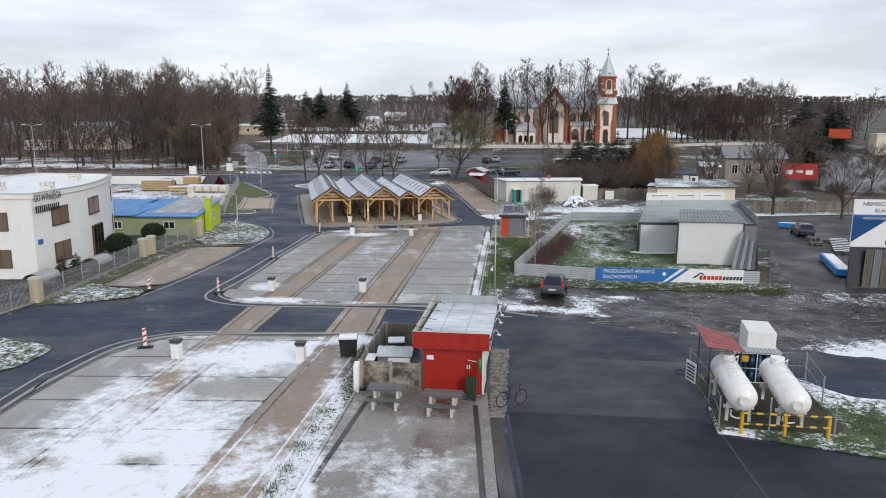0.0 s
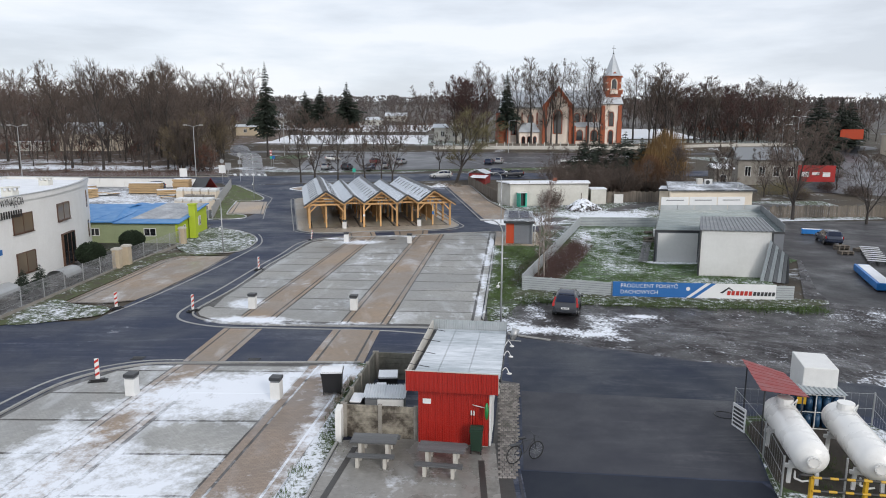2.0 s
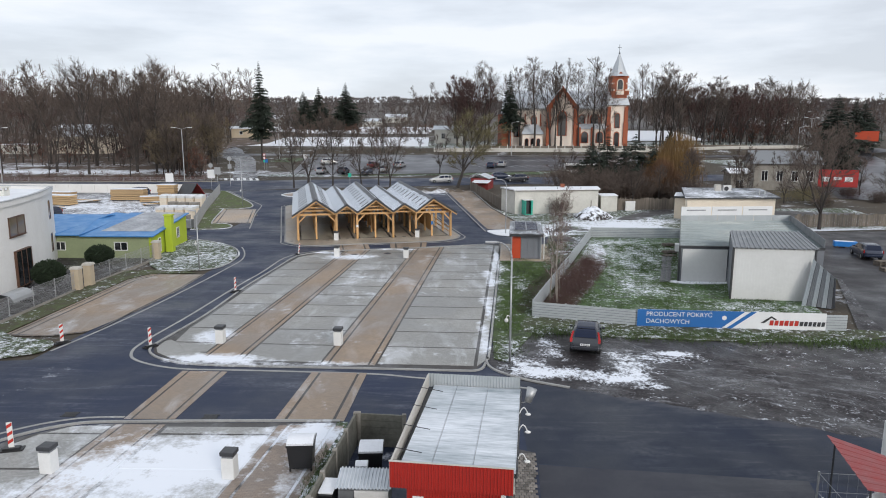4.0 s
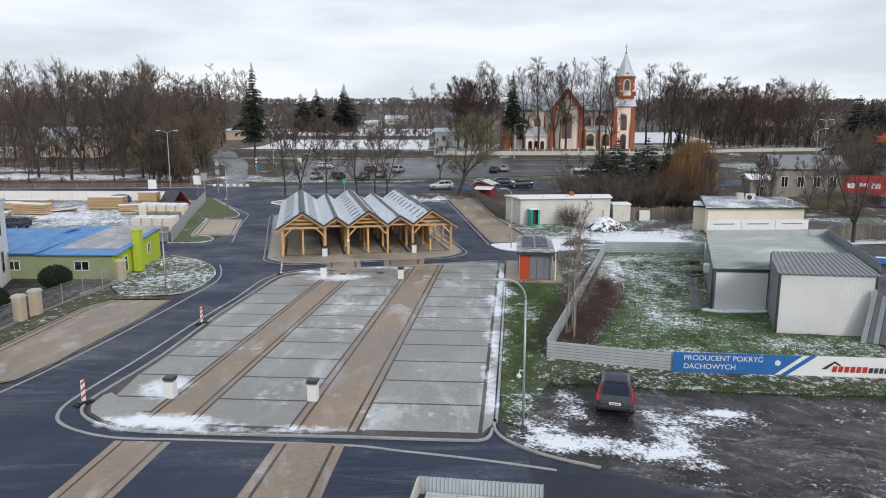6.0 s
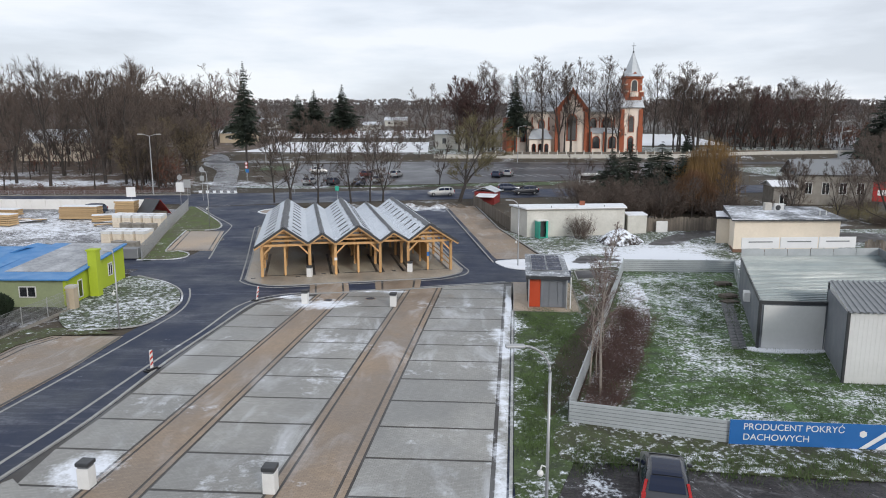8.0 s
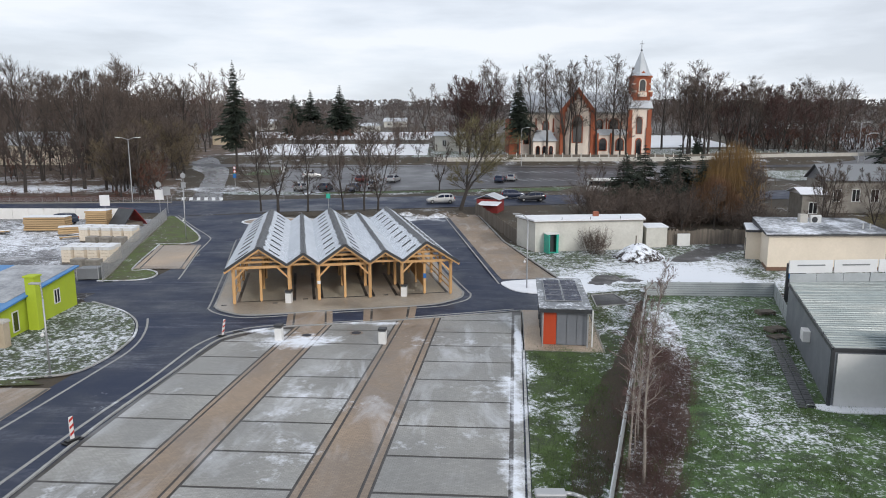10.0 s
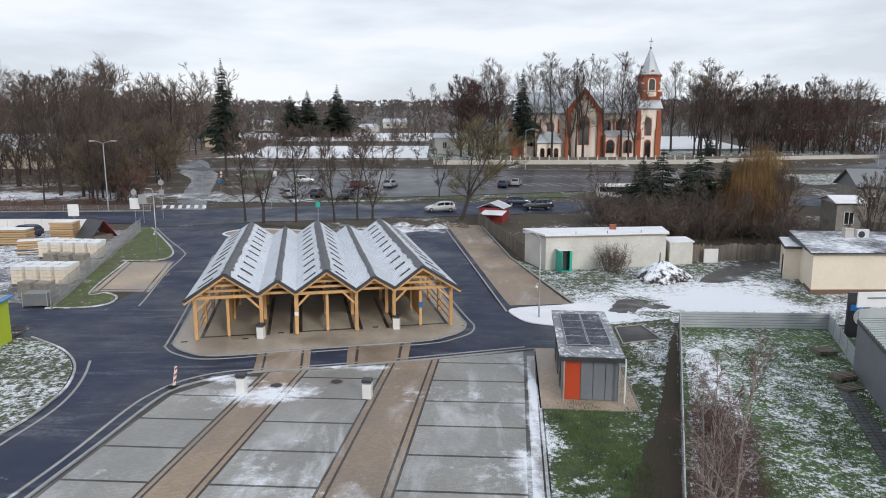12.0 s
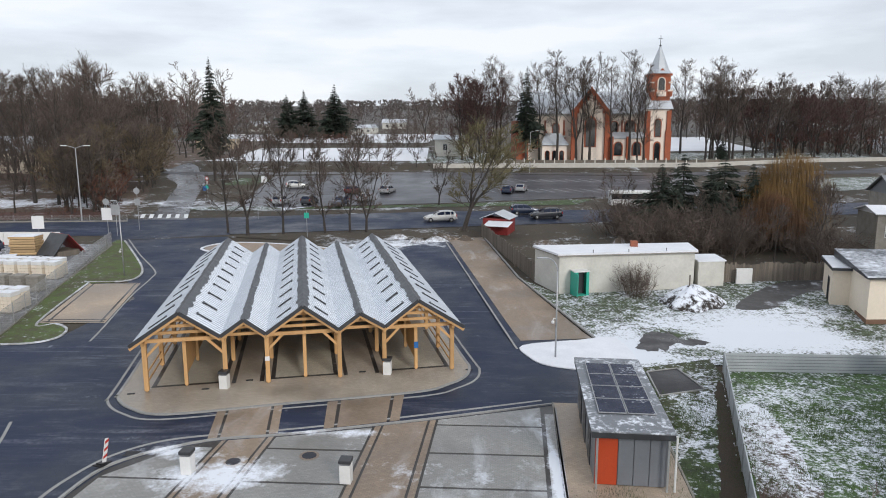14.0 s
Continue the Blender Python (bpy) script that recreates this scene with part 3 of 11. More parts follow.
M["gas_blue"] = mat("blue_gas_cylinder", (0.02, 0.075, 0.16), 0.4, scale=3, bump=0.05)


def glass(name, tint):
    m = bpy.data.materials.new(name)
    m.use_nodes = True
    b = m.node_tree.nodes["Principled BSDF"]
    b.inputs["Base Color"].default_value = (*tint, 1)
    b.inputs["Roughness"].default_value, b.inputs["Specular IOR Level"].default_value = 0.06, 0.9
    return m


# navy base puts the blue sky reflection into the colour; specular lowered below
M["car_glass"] = glass("sky_toned_car_glass", (0.008, 0.014, 0.036))
M["car_glass"].node_tree.nodes["Principled BSDF"].inputs["Specular IOR Level"].default_value = 0.35
M["glass"] = glass("dark_window_glass", (0.016, 0.018, 0.021))
M["glass_warm"] = glass("curtained_window_glass", (0.15, 0.12, 0.09))
M["solar"] = mat("solar_cells_with_frost", (0.007, 0.011, 0.034), 0.3, col2=(0.012, 0.018, 0.046), scale=2.0, coords="world", snow=-0.03, bump=0, spec=0.15, fine_snow=True)
M["kiosk_roof"] = mat("tin_roof_streaked_with_snow", (0.80, 0.83, 0.88), 0.6, col2=(0.24, 0.29, 0.32), scale=0.55, grain=5.0, contrast=1.0, stretch=(0.35, 2.2, 1), bump=0.1)
M["block_wall"] = mat("damp_stained_block_wall", (0.33, 0.30, 0.245), 0.85, col2=(0.055, 0.044, 0.034), scale=0.8, grain=4, contrast=1.9, coords="world", bump=0.3)
M["yard_concrete"] = mat("mossy_grey_concrete", (0.20, 0.195, 0.165), 0.9, col2=(0.085, 0.082, 0.068), scale=0.9, grain=5, contrast=1.2, coords="world", bump=0.3)
M["bramble"] = mat("brown_bramble_bed", (0.125, 0.085, 0.072), 0.95, col2=(0.050, 0.046, 0.034), scale=1.2, grain=12, coords="world", snow=0.095, bump=0.8, bump_scale=22, fine_snow=True)
M["far_land"] = mat("far_fields_and_copses", (0.10, 0.085, 0.075), 0.95, col2=(0.045, 0.040, 0.038), scale=0.012, grain=0.15, coords="world", snow=0.0, bump=0, stretch=(0.4, 1, 1))
M["wet_board"] = mat("wet_grey_boards", (0.125, 0.128, 0.132), 0.45, col2=(0.075, 0.078, 0.082), scale=1.5, grain=14, stretch=(0.4, 3, 3), bump=0.2, random_tint=0.2)
M["cobble"] = mat("worn_cobblestone", (0.27, 0.25, 0.235), 0.8, col2=(0.13, 0.118, 0.11), scale=3, bump=0.3, random_tint=0.45)
M["timber_pale"] = mat("sawn_timber", (0.50, 0.35, 0.19), 0.75, col2=(0.36, 0.245, 0.13), scale=1.2, grain=9, stretch=(0.3, 2, 3), bump=0.2, random_tint=0.2)
M["soil"] = mat("dark_wet_soil", (0.055, 0.045, 0.036), 0.9, col2=(0.025, 0.021, 0.018), scale=1.0, grain=9, coords="world", snow=-0.1, bump=0.6, bump_scale=14)
M["wc_roof"] = mat("grey_flat_roof_with_frost", (0.20, 0.215, 0.235), 0.5, col2=(0.12, 0.13, 0.145), scale=0.6, grain=5, coords="world", snow=0.085, bump=0.1, fine_snow=True)
M["willow_brown"] = mat("russet_willow_strands", (0.17, 0.088, 0.042), 0.85, col2=(0.10, 0.055, 0.03), scale=0.6, bump=0)
# bare ribs, darkened further so the colour carries the corrugation shadows
M["rib_zinc"] = mat("bare_zinc_rib_with_shadow", (0.47, 0.51, 0.56), 0.45, 0.1, col2=(0.36, 0.395, 0.445), scale=0.6, bump=0.05)
M["rust_brush"] = mat("rust_brown_brushwood_floor", (0.125, 0.062, 0.046), 0.95, col2=(0.060, 0.034, 0.028), scale=0.6, grain=7, coords="world", snow=-0.05, bump=0.6, bump_scale=9)
M["hall_snow"] = mat("zinc_pan_under_thin_snow", (0.90, 0.93, 0.98), 0.6, col2=(0.74, 0.79, 0.87), scale=0.35, grain=3.0, contrast=1.2, bump=0.1)
M["workshop_roof"] = mat("dark_felt_roof_with_snow", (0.10, 0.11, 0.125), 0.5, col2=(0.06, 0.066, 0.075), scale=0.4, grain=4, coords="world", snow=0.17, bump=0.1)
M["plinth"] = mat("brown_plinth_paint", (0.20, 0.115, 0.075), 0.8, col2=(0.13, 0.075, 0.05), scale=1.5, bump=0.1)
M["dark_verge"] = mat("dark_damp_verge", (0.062, 0.046, 0.029), 0.95, col2=(0.034, 0.025, 0.017), scale=0.7, grain=8, coords="world", snow=-0.1, bump=0.8, bump_scale=16)
M["grass_blade"] = mat("bright_grass_blades", (0.11, 0.18, 0.045), 0.8, col2=(0.06, 0.095, 0.028), scale=1.0, coords="world", bump=0)
M["ridge"] = mat("dark_grey_ridge_cap", (0.105, 0.11, 0.12), 0.5, 0.2, col2=(0.08, 0.084, 0.092), scale=2, bump=0.05)
M["bramble_twig"] = mat("dull_red_brown_stems", (0.17, 0.105, 0.088), 0.9, col2=(0.10, 0.066, 0.056), scale=2, bump=0)
M["birch_twig"] = mat("purple_brown_birch_twigs", (0.15, 0.088, 0.080), 0.9, col2=(0.085, 0.052, 0.048), scale=2, bump=0)
# distance haze mixed into the base colour: paler and greyer than near twigs
M["haze_twig"] = mat("hazed_far_twigs", (0.150, 0.130, 0.125), 0.95, col2=(0.095, 0.082, 0.080), scale=0.05, bump=0)
M["rust_twig"] = mat("rust_brown_stems", (0.17, 0.075, 0.052), 0.9, col2=(0.085, 0.042, 0.032), scale=0.6, bump=0)
M["olive_twig"] = mat("olive_brown_twigs", (0.185, 0.145, 0.088), 0.9, col2=(0.105, 0.082, 0.055), scale=2, bump=0, random_tint=0.15)


def car_paint(name, col):
    m = mat(name, col, 0.32, 0.3, col2=tuple(c * 0.88 for c in col), scale=1.0, bump=0, coat=0.6)
    return m


# ---- building blocks ----
def gz(y):
    """Height of the land: level around the market, rising gently beyond, with the church terrace."""
    s = min(1.0, max(0.0, (y - 203) / 8.0))
    return 0.045 * max(0.0, y - 92) + 1.2 * s * s * (3 - 2 * s)


def link(name, bm, material, parent=None, label="", smooth=False):
    me = bpy.data.meshes.new(name)
    bm.to_mesh(me)
    bm.free()
    for mm in material if isinstance(material, (list, tuple)) else (material,):
        me.materials.append(mm)
    if smooth:
        for p in me.polygons:
            p.use_smooth = True
    ob = new(name, me)
    if parent is not None:
        ob.parent = parent
    if label:
        ob["label"] = label
    return ob


def part(name, bm, material, parent, label="", smooth=False):
    return link(name, bm, material, parent, label, smooth)


def share(name, ob, parent, m):
    """Another object on the same mesh, under parent, at the local pose m."""
    o = new(name, ob.data)
    o.parent = parent
    o.matrix_basis = m
    return o


def thing(name, m, label, category, group="", kind=""):
    e = new(name)
    e.empty_display_size = 0.3
    e.matrix_world = m
    return tagged(e, label, category, group, kind)


def B():
    return bmesh.new()


def box(bm, x0, x1, y0, y1, z0, z1, bevel=0.0, m=None):
    r = bmesh.ops.create_cube(bm, size=1.0)
    vs = r["verts"]
    bmesh.ops.scale(bm, vec=(x1 - x0, y1 - y0, z1 - z0), verts=vs)
    bmesh.ops.translate(bm, vec=((x0 + x1) / 2, (y0 + y1) / 2, (z0 + z1) / 2), verts=vs)
    if bevel:
        es = {e for v in vs for e in v.link_edges}
        rb = bmesh.ops.bevel(bm, geom=list(es), offset=bevel, segments=2, affect="EDGES", profile=0.5)
        vs = list({v for f in rb["faces"] for v in f.verts} | {v for v in vs if v.is_valid})
    if m is not None:
        bmesh.ops.transform(bm, matrix=m, verts=vs)
    return vs


def rod(bm, a, b, r0, r1=None, n=8, caps=True):
    a, b = Vector(a), Vector(b)
    r1 = r0 if r1 is None else r1
    d = b - a
    r = bmesh.ops.create_cone(bm, cap_ends=caps, segments=n, radius1=r0, radius2=max(r1, 1e-4), depth=d.length)
    q = d.to_track_quat("Z", "Y").to_matrix().to_4x4()
    bmesh.ops.transform(bm, matrix=Matrix.Translation((a + b) / 2) @ q, verts=r["verts"])
    return r["verts"]


def beam(bm, a, b, w, h):
    """A squared timber from a to b, w wide and h deep."""
    a, b = Vector(a), Vector(b)
    d = b - a
    r = bmesh.ops.create_cube(bm, size=1.0)
    bmesh.ops.scale(bm, vec=(w, h, d.length), verts=r["verts"])
    side = Vector((0, 0, 1)).cross(d)
    q = d.to_track_quat("Z", "Y").to_matrix().to_4x4()
    if side.length > 1e-4:
        zx, zz = side.normalized(), d.normalized()
        zy = zz.cross(zx)
        q = Matrix((zx, zy, zz)).transposed().to_4x4()
    bmesh.ops.transform(bm, matrix=Matrix.Translation((a + b) / 2) @ q, verts=r["verts"])


def tube(bm, pts, r, n=8):
    for a, b in zip(pts, pts[1:]):
        rod(bm, a, b, r, r, n)


def prism(bm, outline, z0, z1):
    """A block on an outline; z0 and z1 may be functions of (x, y)."""
    f0 = z0 if callable(z0) else (lambda x, y: z0)
    f1 = z1 if callable(z1) else (lambda x, y: z1)
    area = sum(a[0] * b[1] - b[0] * a[1] for a, b in zip(outline, outline[1:] + outline[:1]))
    pts = outline if area > 0 else outline[::-1]
    lo = [bm.verts.new((x, y, f0(x, y))) for x, y in pts]
    hi = [bm.verts.new((x, y, f1(x, y))) for x, y in pts]
    bm.faces.new(hi)
    bm.faces.new(lo[::-1])
    for i in range(len(pts)):
        j = (i + 1) % len(pts)
        bm.faces.new((lo[i], lo[j], hi[j], hi[i]))


def quad(bm, *pts):
    return bm.faces.new([bm.verts.new(p) for p in pts])


def sheet(name, outline, lift, material, label="", category="", thick=0.0, kind="structure"):
    """A flat surface laid on the land, on an outline."""
    bm = B()
    area = sum(a[0] * b[1] - b[0] * a[1] for a, b in zip(outline, outline[1:] + outline[:1]))
    pts = outline if area > 0 else outline[::-1]
    vs = [bm.verts.new((x, y, 0)) for x, y in pts]
    for tri in geometry.tessellate_polygon([[Vector((x, y, 0)) for x, y in pts]]):
        bm.faces.new([vs[k] for k in tri])
    bm.normal_update()
    ys = [p[1] for p in pts]
    for cut in (92, 203, 205, 207, 209, 211):
        if min(ys) < cut < max(ys):
            bmesh.ops.bisect_plane(bm, geom=bm.verts[:] + bm.edges[:] + bm.faces[:], plane_co=(0, cut, 0), plane_no=(0, 1, 0))
    bmesh.ops.triangulate(bm, faces=bm.faces[:])
    if thick:
        r = bmesh.ops.extrude_face_region(bm, geom=bm.faces[:])
        top = [v for v in r["geom"] if isinstance(v, bmesh.types.BMVert)]
        for v in top:
            v.co.z += thick
    for v in bm.verts:
        v.co.z += gz(v.co.y) + lift
    bmesh.ops.recalc_face_normals(bm, faces=bm.faces[:])
    if not thick:
        bm.normal_update()
        bmesh.ops.reverse_faces(bm, faces=[f for f in bm.faces if f.normal.z < 0])
    ob = link(name, bm, material)
    return tagged(ob, label, category, "", kind)


def smooth_line(pts, closed=False, n=6):
    """Catmull-Rom through the points."""
    out, k = [], len(pts)
    for i in range(k if closed else k - 1):
        p0 = pts[(i - 1) % k] if closed or i > 0 else pts[i]
        p1, p2 = pts[i], pts[(i + 1) % k]
        p3 = pts[(i + 2) % k] if closed or i + 2 < k else p2
        for s in range(n):
            t = s / n
            out.append(tuple(0.5 * (2 * p1[d] + (p2[d] - p0[d]) * t + (2 * p0[d] - 5 * p1[d] + 4 * p2[d] - p3[d]) * t * t
                                    + (3 * p1[d] - p0[d] - 3 * p2[d] + p3[d]) * t ** 3) for d in (0, 1)))
    if not closed:
        out.append(tuple(pts[-1][:2]))
    return out


def ribbon(bm, pts, width, z0, z1, closed=False):
    """A strip or kerb of a given width along a line on the land."""
    k = len(pts)
    lefts, rights = [], []
    for i, p in enumerate(pts):
        a = pts[i - 1] if (i > 0 or closed) else p
        b = pts[(i + 1) % k] if (i < k - 1 or closed) else p
        d = Vector((b[0] - a[0], b[1] - a[1])).normalized()
        nrm = Vector((-d.y, d.x)) * width / 2
        for side, arr in ((1, lefts), (-1, rights)):
            x, y = p[0] + side * nrm.x, p[1] + side * nrm.y
            arr.append((bm.verts.new((x, y, gz(y) + z0)), bm.verts.new((x, y, gz(y) + z1))))
    for i in range(k if closed else k - 1):
        j = (i + 1) % k
        (l0, l1), (m0, m1), (r0, r1), (s0, s1) = lefts[i], lefts[j], rights[i], rights[j]
        bm.faces.new((r1, s1, m1, l1))
        bm.faces.new((l1, m1, m0, l0))
        bm.faces.new((r0, s0, s1, r1))


def line_on_ground(name, pts, width, lift, material, label, closed=False, height=0.004):
    bm = B()
    ribbon(bm, pts, width, lift - 0.03, lift + height, closed)
    return tagged(link(name, bm, material), label, "ground marking" if height < 0.02 else "kerb", "", "structure")


def corrugated(bm, p00, p10, p01, p11, ribs, depth, flat=0.5, rib_slot=0):
    """A ribbed sheet between four corners; ribs run from the p0x edge to the p1x edge."""
    p00, p10, p01, p11 = (Vector(p) for p in (p00, p10, p01, p11))
    nrm = (p10 - p00).cross(p01 - p00).normalized()
    if nrm.z < 0:
        nrm = -nrm
    lows = []
    for i in range(ribs):
        for s, h in ((0.0, 0.0), (1 - flat, 0.0), (1 - flat + 0.08, 1.0), (0.92, 1.0)):
            t = (i + s) / ribs
            a, b = p00.lerp(p01, t) + nrm * depth * h, p10.lerp(p11, t) + nrm * depth * h
            lows.append((bm.verts.new(a), bm.verts.new(b)))
    lows.append((bm.verts.new(p01), bm.verts.new(p11)))
    for k, ((a, b), (c, d)) in enumerate(zip(lows, lows[1:])):
        f = bm.faces.new((a, b, d, c))
        if k % 4:
            f.material_index = rib_slot


def text_mesh(name, body, size, material, parent, m, label=""):
    cu = bpy.data.curves.new(name, "FONT")
    cu.body, cu.size, cu.extrude, cu.align_x, cu.align_y = body, size, 0.004, "LEFT", "BOTTOM"
    tmp = bpy.data.objects.new("tmp", cu)
    scene.collection.objects.link(tmp)
    me = bpy.data.meshes.new_from_object(tmp.evaluated_get(bpy.context.evaluated_depsgraph_get()))
    bpy.data.objects.remove(tmp)
    me.materials.append(material)
    ob = new(name, me)
    ob.parent = parent
    ob.matrix_basis = m
    if label:
        ob["label"] = label
    return ob


def rot2(x, y, deg):
    c, s = math.cos(radians(deg)), math.sin(radians(deg))
    return x * c - y * s, x * s + y * c


# ---- the land ----
def land():
    bm = B()
    xs = [-900, -500, -300, -200, -140, -100, -70, -50, -40, -30, -20, -10, 0, 10, 20, 30, 40, 50, 70, 100, 140, 200, 300, 500, 900]
    ys = [-120, -60, -20, 20, 60, 80, 92, 100, 120, 140, 160, 180, 203, 205, 207, 209, 211, 230, 280, 350, 450, 600, 900, 1600]
    g = [[bm.verts.new((x, y, gz(y) - 0.05)) for x in xs] for y in ys]
    for r0, r1 in zip(g, g[1:]):
        for i in range(len(xs) - 1):
            bm.faces.new((r0[i], r0[i + 1], r1[i + 1], r1[i]))
    return tagged(link("ground", bm, M["verge"]), "brown winter verge with thin snow", "ground", "", "structure")


land()

# asphalt over the whole junction; yards, lots and verges lie on it
sheet("road", [(-75, -60), (40, -60), (44, 21), (26, 33), (7, 41.5), (4.0, 42), (10, 74), (15, 79), (9, 90), (0, 124), (-18, 112), (-24, 117),
               (-27, 128), (-42, 127), (-30, 107), (-26, 100), (-27, 90), (-60, 92), (-60, 82), (-29, 82), (-20, 70), (-22, 41), (-75, 33)],
      0.0, M["asphalt"], "dark wet asphalt road with dusty tyre marks", "road")
sheet("road", [(-110, 127), (-42, 127), (-27, 128), (-10, 131), (20, 136.5), (90, 148), (90, 158), (22, 147), (0, 145.5), (-13, 143.5), (-39, 139), (-110, 134)],
      0.005, M["asphalt"], "asphalt cross street behind the market", "road")
sheet("road", smooth_line([(-42.4, 138.5), (-44.8, 150), (-48.5, 162), (-53.4, 178), (-61, 191), (-67, 205), (-90, 225), (-92, 232), (-64, 212), (-57, 200),
                           (-52, 190), (-47.5, 176), (-43, 160), (-36.5, 138.5)], False, 3), 0.008, M["lane"], "wet lane climbing past the woods", "road")
sheet("asphalt_patch", [(3.2, 22.2), (11.7, 21.5), (13.4, 28.6), (3.9, 29.7)], 0.006, M["asphalt_old"], "worn paler asphalt patch", "road")
sheet("asphalt_apron", [(2.9, -60), (40, -60), (40, 12), (17, 18), (11.9, 19.8), (11.4, 21.4), (3.1, 22.15)], 0.006, M["asphalt_pad"], "smooth new black asphalt apron", "road")
line_on_ground("asphalt_joint", [(11.25, -20), (11.2, 15), (11.6, 20.5)], 0.10, 0.012, M["asphalt_old"], "worn sealed joint in the asphalt")
line_on_ground("asphalt_joint", [(3.0, -20), (2.95, 15), (3.0, 22)], 0.10, 0.012, M["asphalt_old"], "worn sealed joint in the asphalt")
def ragged(pts, step, amp, seed):
    """A polyline cut short and pushed about, for a worn edge."""
    r = random.Random(seed)
    out = []
    for (x0, y0), (x1, y1) in zip(pts, pts[1:]):
        n = max(1, int(math.hypot(x1 - x0, y1 - y0) / step))
        for k in range(n):
            big = amp * math.sin(0.9 * (len(out)) + seed)
            out.append((x0 + (x1 - x0) * k / n + r.uniform(-amp, amp) * 0.4, y0 + (y1 - y0) * k / n + 0.5 * big + r.uniform(-amp, amp)))
    return out + [pts[-1]]


yard_edge = ragged([(4.2, 38.3), (24, 29.2), (40, 19)], 0.45, 0.16, 3)
sheet("asphalt_strip", ragged([(3.7, 39.2), (24, 30.2), (40, 20)], 0.6, 0.2, 6) + [(40, 15.0), (24, 25.2), (14, 28.45), (3.6, 29.8)], 0.004, M["silt"], "dark wet asphalt with a silty edge along the gravel", "ground")
sheet("gravel_yard", yard_edge + [ (120, 19), (120, 64), (60, 90), (38, 88), (30, 84), (33, 62), (26, 47), (12.5, 46.4), (6.2, 47.6), (4.6, 46), (3.0, 43.5), (2.66, 41.0), (3.1, 39.7)],
      0.01, M["gravel"], "rutted wet gravel yard with slush and tyre tracks", "ground")

# far car park and church forecourt
sheet("car_park", [(-33, 151), (-28, 149.5), (-2, 153.5), (24, 160), (44, 164), (52, 195), (40, 192.5), (-4.6, 197.5), (-38, 193), (-36, 175)], 0.012, M["lot_far"], "wet grey car park below the church", "car park")
sheet("verge_strip", [(-24, 147.5), (20, 152), (24, 158), (-4, 152), (-22, 149.5)], 0.016, M["grass"], "grass strip beside the car park", "verge")
sheet("verge_strip", [(-45, 178), (-38, 178), (-37, 188), (-44, 189)], 0.018, M["grass"], "small grass island in the car park", "verge")
sheet("verge_strip", smooth_line([(-39, 147), (-31, 146.5), (-25, 147.8), (-30, 150.5), (-38, 150)], True, 4), 0.018, M["grass_snowy"], "snowy traffic island", "verge")
sheet("church_green", [(-10, 211), (95, 214), (110, 222), (110, 240), (-10, 240)], 0.012, M["grass_snowy"], "snow dusted church green", "verge")
sheet("church_street", [(-70, 203), (-5, 200), (45, 199), (90, 203), (130, 215), (130, 208), (90, 197), (50, 193), (-4, 197.6), (-60, 196)], 0.014, M["lot_far"], "wet street under the church wall", "road")
sheet("snow_field", [(-62, 217), (-40, 215.5), (-6, 216.5), (-7, 263), (-78, 262), (-70, 230)], 0.02, M["snowfield"], "snow covered field", "field")
sheet("snow_field", [(-92, 289), (-8, 288), (-6, 350), (-110, 348)], 0.02, M["snowfield"], "far snow covered field", "field")
sheet("snow_field", [(60, 246), (92, 250), (100, 320), (64, 320)], 0.02, M["snowfield"], "snow covered slope behind the church", "field")
sheet("snow_field", [(70, 168), (100, 180), (100, 192), (64, 186)], 0.02, M["grass_snowy"], "snow dusted grass by the main road", "field")
sheet("main_road", [(60, 120), (78, 140), (108, 215), (150, 300), (190, 420), (205, 420), (166, 300), (124, 210), (96, 140), (84, 110)], 0.022, M["lot_far"], "wide wet main road", "road")
sheet("woodland_floor", [(-300, 229), (-96, 227), (-73, 206), (-66, 206), (-58, 228), (-62, 300), (-300, 300)], 0.024, M["woodfloor"], "leaf covered floor of the deeper wood", "woodland floor")
sheet("brush_floor", [(-240, 133.5), (-110, 136.5), (-61, 138.3), (-47.5, 141.5), (-50, 147.5), (-62, 145), (-110, 143), (-240, 140)], 0.03, M["rust_brush"], "rust brown brushwood floor along the street", "woodland floor")
sheet("far_land", [(-900, 436), (900, 436), (900, 1590), (-900, 1590)], 0.03, M["far_land"], "far fields and copses up to the horizon", "ground")
sheet("far_land", [(-5, 332), (300, 332), (300, 436), (-5, 436)], 0.03, M["far_land"], "far fields behind the church", "ground")
sheet("woodland_floor", [(-300, 134), (-110, 137), (-61, 138), (-46, 141), (-50, 155), (-57, 175), (-64, 190), (-72, 205), (-95, 228), (-300, 230)], 0.015, M["woodfloor"], "leaf covered woodland floor with patches of snow", "woodland floor")


# ---- paved lots ----
LOT = 5.2


def lot(u, v):
    x, y = rot2(u, v, -LOT)
    return x, 40 + y


def stall_row(i, u):
    return 3.22 + 2.98 * i + 0.04 * (u + 3)


# main lot: charcoal joints below, grey and tan fields proud of them
lot_edge = [(-16.25, 44.2), (-16.25, 43.0), (-15.8, 42.1), (-14.8, 41.25), (-13.3, 40.6), (-10.7, 40.3), (-3.2, 40.0), (1.2, 39.8), (1.95, 39.8), (2.3, 40.6), (2.5, 41.8),
            (2.9, 45), (6.0, 78.6), (-0.1, 76.75), (-2.8, 76.0), (-6.6, 75.0), (-8.2, 74.65), (-10.4, 74.25), (-12.2, 73.35), (-13.25, 72.55), (-14.05, 71.5), (-14.45, 69.7), (-14.75, 65.4), (-15.1, 61.5), (-15.4, 57.3), (-15.6, 50)]
